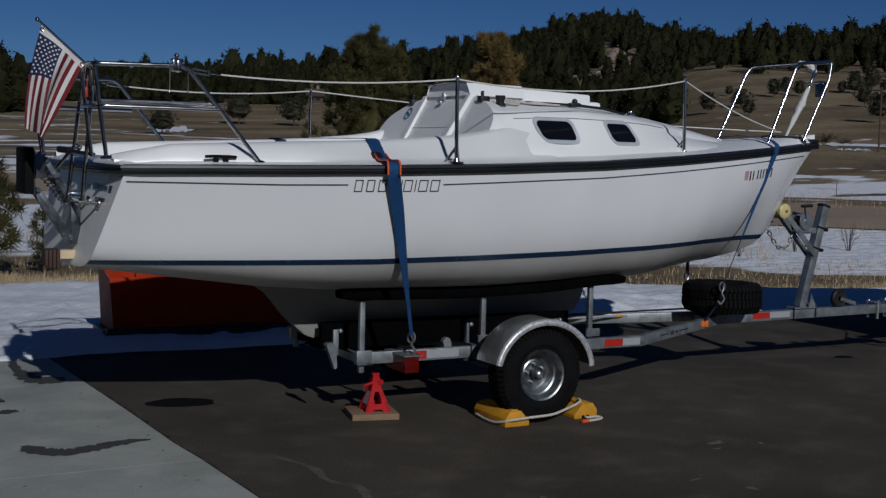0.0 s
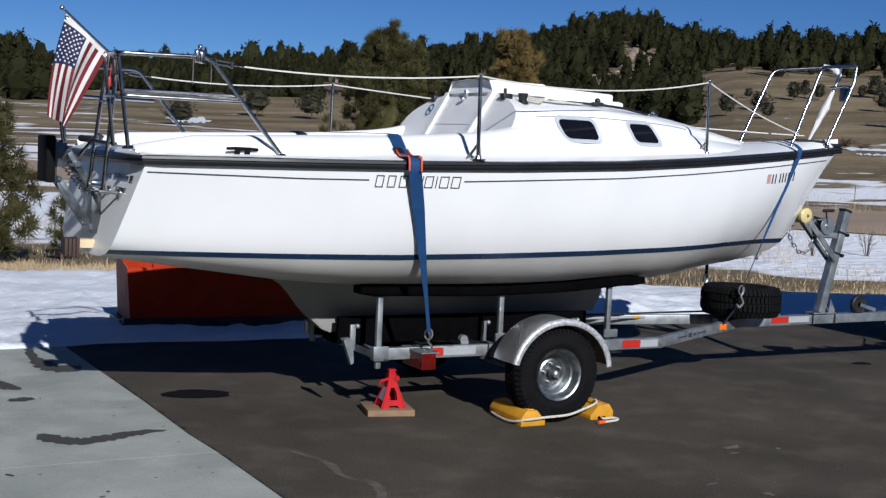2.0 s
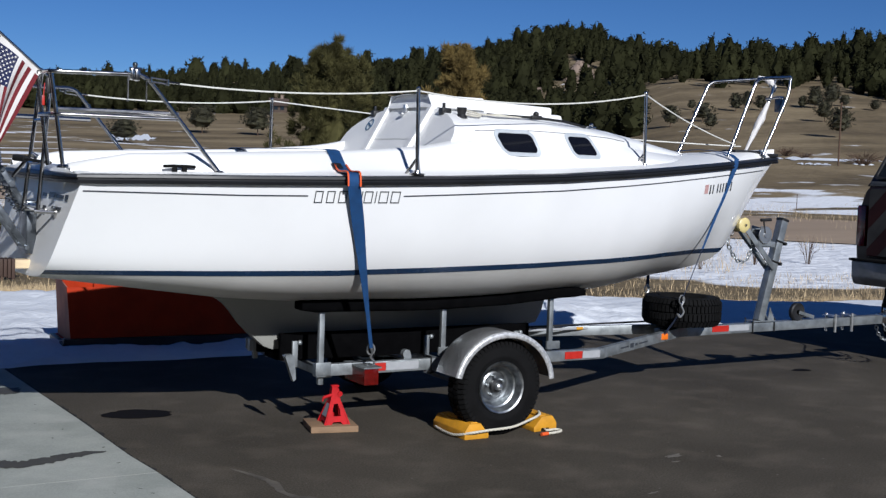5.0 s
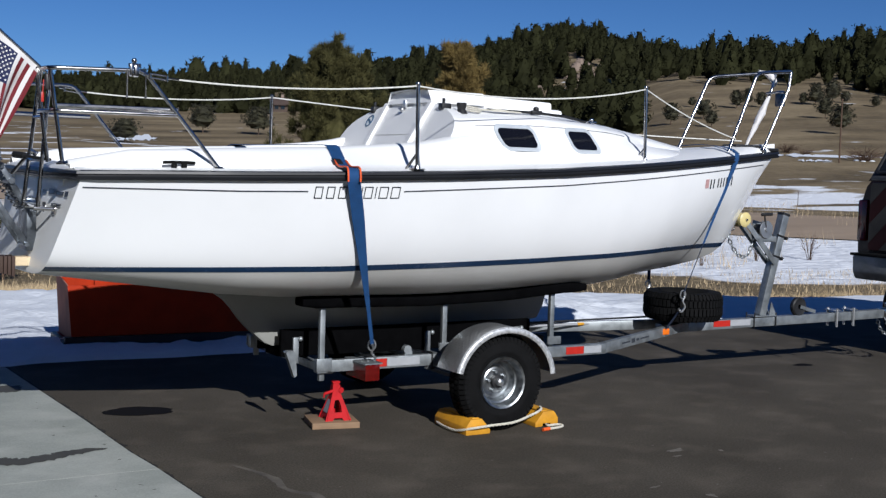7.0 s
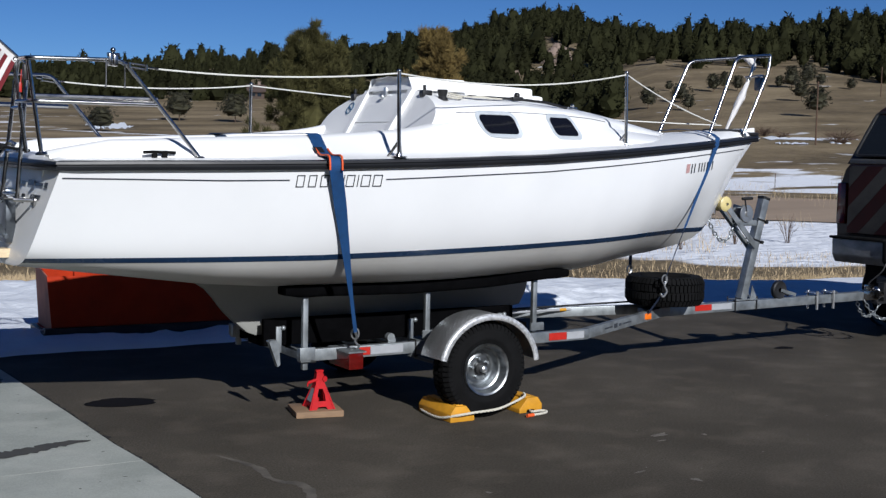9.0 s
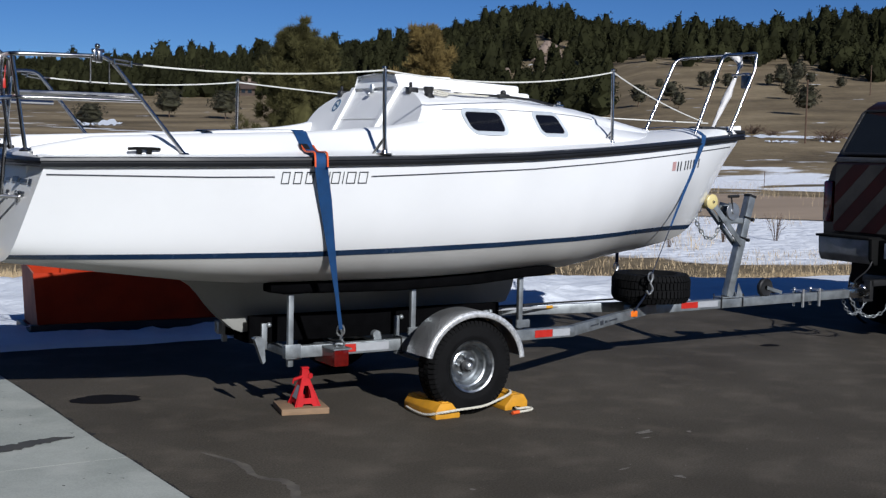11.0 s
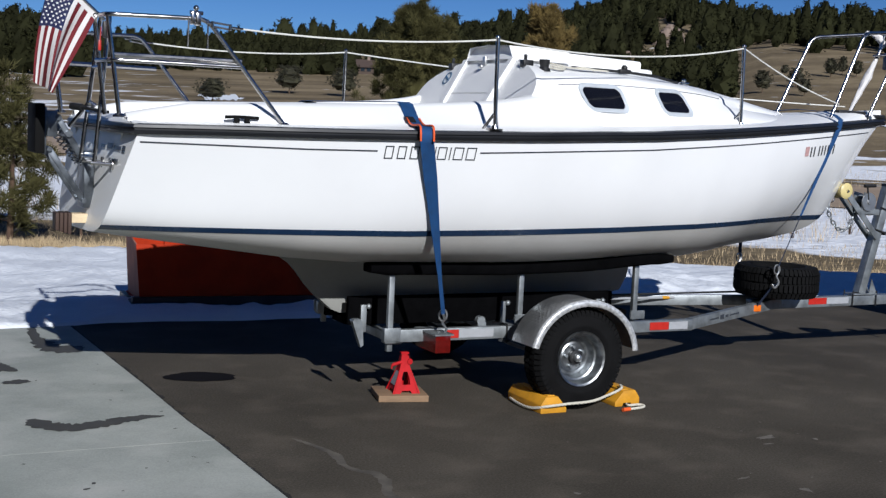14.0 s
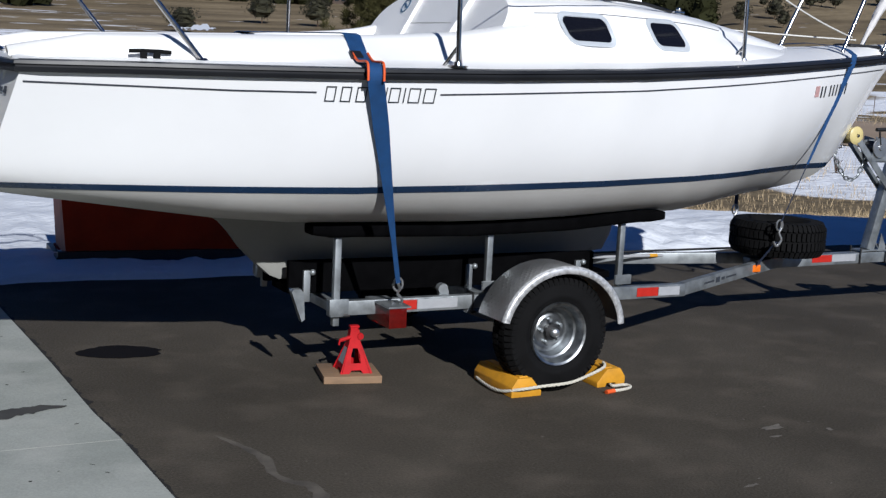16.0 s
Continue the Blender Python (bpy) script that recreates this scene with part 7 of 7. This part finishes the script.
# ---- thin snow left lying on the meadow ----
def snow_streak(az0, az1, lo, hi, seed):
    """A ragged strip of snow on the slope between two angles over the level of the house."""
    rows = []
    n = 36
    for i in range(n + 1):
        az = az0 + (az1 - az0) * i / n
        taper = min(1.0, 6 * i / n, 6 * (1 - i / n)) * max(0.12, 0.65 + 1.1 * noise.noise((i * 0.33, seed, 0)))
        mid = (lo + hi) / 2 + 0.3 * (hi - lo) * noise.noise((i * 0.2, seed, 5))
        row = []
        for k in (-0.5, 0.5):
            x, y, z = along(az, distance_to(az, mid + k * (hi - lo) * taper))
            row.append((x, y, z + 0.10))
        rows.append(row)
    v, f = loft(rows)
    return v, [q[::-1] for q in f]


for az0, az1, lo, hi, seed in ((45.2, 49.9, 0.70, 0.86, 1.0), (46.3, 47.8, 0.52, 0.62, 2.0), (15.2, 17.3, 0.55, 0.88, 3.0)):
    single("snow_streak", snow_streak(az0, az1, lo, hi, seed), M_SNOW, "thin strip of old snow on the meadow", "snow", "structure", smooth=180)

# ---- far buildings, pole and bush ----
M_LOG = mat("brown_log_wall", (0.075, 0.05, 0.036), 0.8, vary=0.2, scale=1.0, fine=8, bump=0.05)
M_ROOF = mat("weathered_shingle_roof", (0.075, 0.05, 0.04), 0.85, vary=0.15, scale=1.0, fine=6, bump=0.05)


def cottage(az, d, wide, deep, eave, ridge, wall, label):
    x, y, z = along(az, d)
    h = thing("cottage", (x, y, z), label, "house", "far cottages")
    m = Matrix.Translation((x, y, z - 0.4)) @ Matrix.Rotation(radians(-az), 4, "Z")
    part("wall", moved(merge(box((-wide / 2, -deep / 2, 0), (wide / 2, deep / 2, eave), 0.03), prism([(-deep / 2, eave), (deep / 2, eave), (0, ridge - 0.15)], -wide / 2, wide / 2, "x")), m), wall, h, smooth=0)
    for sgn in (-1, 1):
        part("roof", moved(slab([(-wide / 2 - 0.4, sgn * (deep / 2 + 0.5), eave - 0.25), (wide / 2 + 0.4, sgn * (deep / 2 + 0.5), eave - 0.25), (wide / 2 + 0.4, 0, ridge), (-wide / 2 - 0.4, 0, ridge)][:: -sgn], 0.15), m), M_ROOF, h, smooth=0)
    for k in range(3):
        u = wide * (k - 1) * 0.28
        w = part("window", moved(box((u - 0.5, -deep / 2 - 0.05, 1.1), (u + 0.5, -deep / 2 + 0.02, 2.2), 0.02), m), M_ROOF, h, smooth=0)
        part("pane", moved(box((u - 0.4, -deep / 2 - 0.07, 1.2), (u + 0.4, -deep / 2 - 0.04, 2.1)), m), M_TINT, w, smooth=0)
    part("chimney", moved(box((wide * 0.2, -0.3, ridge - 0.6), (wide * 0.2 + 0.6, 0.3, ridge + 0.7), 0.02), m), M_ROCK, h, smooth=0)
    return h


cottage(22.6, 262, 4.6, 5, 2.2, 3.6, M_LOG, "small brown log cottage among the far pines")
for az, d, lo, hi in ((48.05, 118, 1.08, 3.30), (50.7, 205, 2.5, 3.95)):
    px_, py_, pz_ = along(az, d)
    top = 1.8 + d * math.tan(radians(hi))
    pole = thing("utility_pole", (px_, py_, pz_), "slim bare wooden utility pole on the meadow", "utility pole", "utility poles")
    part("shaft", tube([(px_, py_, pz_ - 0.3), (px_, py_, top)], 0.085, 8, 0.06), M_BARK, pole, "grey-brown wooden shaft")
    part("insulator", box((px_ - 0.10, py_ - 0.05, top - 0.1), (px_ + 0.10, py_ + 0.05, top + 0.05), 0.01), M_BARK, pole)
for az, d in ((46.36, 70), (43.6, 69), (49.2, 72)):
    x, y, z = along(az, d)
    single("fence_post", tube([(x, y, z - 0.2), (x, y, z + 0.95)], 0.018, 8), M_BARK, "weathered wooden fence post by the road", "fence post", group="fence posts")


def bare_bush(az, d, size, seed, label):
    rng = random.Random(seed)
    x, y, z = along(az, d)
    t = thing("bare_bush", (x, y, z), label, "bush", "bare bushes")
    stems = []
    for i in range(70 if size > 1 else 16):
        a, r, h = rng.uniform(0, 6.28), rng.uniform(0.2, 1.0) * size * (1.0 if size > 1 else 0.45), rng.uniform(0.35, 1.0) * size * (0.62 if size > 1 else 1.0)
        fork = Vector((x + r * 0.45 * math.cos(a), y + r * 0.45 * math.sin(a), z + h * 0.55))
        stems.append(tube([(x + 0.1 * r * math.cos(a), y + 0.1 * r * math.sin(a), z - 0.05), fork], size * 0.010, 4, size * 0.006))
        for k in range(3):
            b = a + rng.uniform(-0.8, 0.8)
            stems.append(tube([fork, fork + Vector((r * 0.55 * math.cos(b), r * 0.55 * math.sin(b), h * rng.uniform(0.1, 0.5)))], size * 0.006, 4, size * 0.002))
    tagged(part("brushwood", merge(*stems), M_BARK, t), kind="stuff")


bare_bush(49.1, 121.5, 2.6, 5, "leafless dark bush among snow on the meadow")
bare_bush(45.8, 128, 1.9, 9, "leafless brown bush on the meadow")
bare_bush(46.6, 126, 1.3, 10, "low leafless brown bush on the meadow")
for k, (az, d, r) in enumerate(((48.80, 121.5, 0.42), (49.05, 121, 0.30), (49.4, 121.8, 0.36), (49.25, 122, 0.30))):
    x, y, z = along(az, d)
    g = lathe([(0.02 * r, 0.42 * r), (0.55 * r, 0.34 * r), (0.9 * r, 0.12 * r), (r, -0.2 * r)], 12, (0, 0, 0), "z")
    single("snow_lump", ([(x + p[0] * (1 + 0.4 * noise.noise((p[0] * 3 + k, p[1] * 3, 1))), y + p[1], z + p[2] * (1 + 0.4 * noise.noise((p[0] * 3, p[1] * 3 + k, 5)))) for p in g[0]], g[1] + [tuple(range(0, len(g[0]), 4))]), M_SNOW, "lump of old snow under the bare bush", "snow", group="snow lumps", smooth=60)
bare_bush(46.9, 30, 0.7, 6, "leafless brown weed in the snow")
bare_bush(44.6, 29, 0.5, 7, "leafless brown weed in the snow")
bare_bush(42.2, 27, 0.45, 8, "leafless brown weed in the snow")

# ---- small marks on the asphalt ----
single("oil_stain", blotch(4.25, 0.25, 0.10, 0.06, 4.4, 0, rough=0.3, z=0.003), M_WET, "small dark spot on the asphalt", "stain", "structure", smooth=0)
rs = random.Random(12)
for i in range(7):
    single("pale_scuff", blotch(rs.uniform(-1.5, 3.0), rs.uniform(-3.5, -1.4), rs.uniform(0.015, 0.05), rs.uniform(0.01, 0.025), i * 1.7 + 2, rs.uniform(0, 180), n=16, rough=0.6, z=0.003), M_PALE, "pale scuff on the asphalt", "stain", "structure", smooth=0)
for i in range(4):
    single("dark_spot", blotch(rs.uniform(-3.6, -2.5), rs.uniform(-2.4, -0.9), rs.uniform(0.008, 0.03), rs.uniform(0.005, 0.012), i * 2.3 + 5, rs.uniform(0, 180), n=14, rough=0.6, z=0.009), M_WETCON, "small dark spot on the concrete", "stain", "structure", smooth=0)

# ---- plain walls out of view, added to cut sky light on the drive ----
M_SIDING = mat("unseen_wall_siding", (0.11, 0.09, 0.07), 0.8, vary=0.15, scale=1.5, fine=25, bump=0.03, stretch=(1, 0.4, 6))
# added out of view: darkens the transom, undersides and rails from the left
single("unseen_wall_west", box((-7.0, -16.0, -0.1), (-6.7, 4.6, 5.2), 0.01), M_SIDING, "unseen plain brown wall added beside the apron to block sky light", "wall", "structure")

# added behind the camera: hides low sky so the shadows get less fill
single("unseen_wall_south", box((-7.0, -17.3, -0.1), (9.0, -17.0, 4.3), 0.01), M_SIDING, "unseen plain brown wall added behind the camera to block sky light", "wall", "structure")

# ---- crumbled seam and specks along the edge of the concrete ----
M_SEAM = mat("dark_crumbled_seam", (0.008, 0.007, 0.006), 0.95, vary=0.2, scale=20, fine=150, bump=0.05)


def ragged(points, width, seed, z):
    """A broken strip whose two sides wander on their own."""
    line = curve_through([(x, y, 0) for x, y in points], 40)
    rows = []
    for i, p in enumerate(line):
        d = (line[min(i + 1, len(line) - 1)] - line[max(i - 1, 0)]).normalized()
        u = Vector((-d.y, d.x, 0))
        a = width * max(0.3, 0.6 + 0.9 * noise.noise((p.x * 9, p.y * 9, seed)) + 0.8 * noise.noise((p.x * 31, p.y * 31, seed)))
        rows.append([(p.x + u.x * 0.012, p.y + u.y * 0.012, z), (p.x - u.x * a, p.y - u.y * a, z)])
    v, f = loft(rows)
    return v, [q[::-1] for q in f]


single("edge_seam", ragged([(-2.20, -9.0), (-2.30, -5.6), (-2.355, -2.6), (-2.39, -1.4), (-2.43, -0.7), (-2.45, 0.3), (-2.5, 1.8), (-2.53, 2.75)], 0.030, 4.0, 0.003), M_SEAM, "dark crumbled seam between asphalt and concrete", "seam", "structure", smooth=0)
rs = random.Random(31)
for i in range(26):
    y = rs.uniform(-3.6, 2.4)
    x = lerp(y, (-9.0, -2.6, 2.7), (-2.20, -2.355, -2.54)) - abs(rs.gauss(0, 0.35)) - 0.01
    single("dark_speck", blotch(x, y, rs.uniform(0.004, 0.016), rs.uniform(0.003, 0.008), i * 1.3 + 1, rs.uniform(0, 180), n=10, rough=0.6, z=0.009), M_WETCON if i % 3 else M_SEAM, "small dark speck on the concrete", "stain", "structure", smooth=0)
for i in range(40):
    x, y = rs.uniform(-2.2, 3.2), rs.uniform(-4.2, -1.3)
    single("grit", blotch(x, y, rs.uniform(0.004, 0.012), rs.uniform(0.003, 0.007), i * 1.9 + 3, rs.uniform(0, 180), n=8, rough=0.5, z=0.003), M_PALE, "pale bit of grit on the asphalt", "stain", "structure", smooth=0)
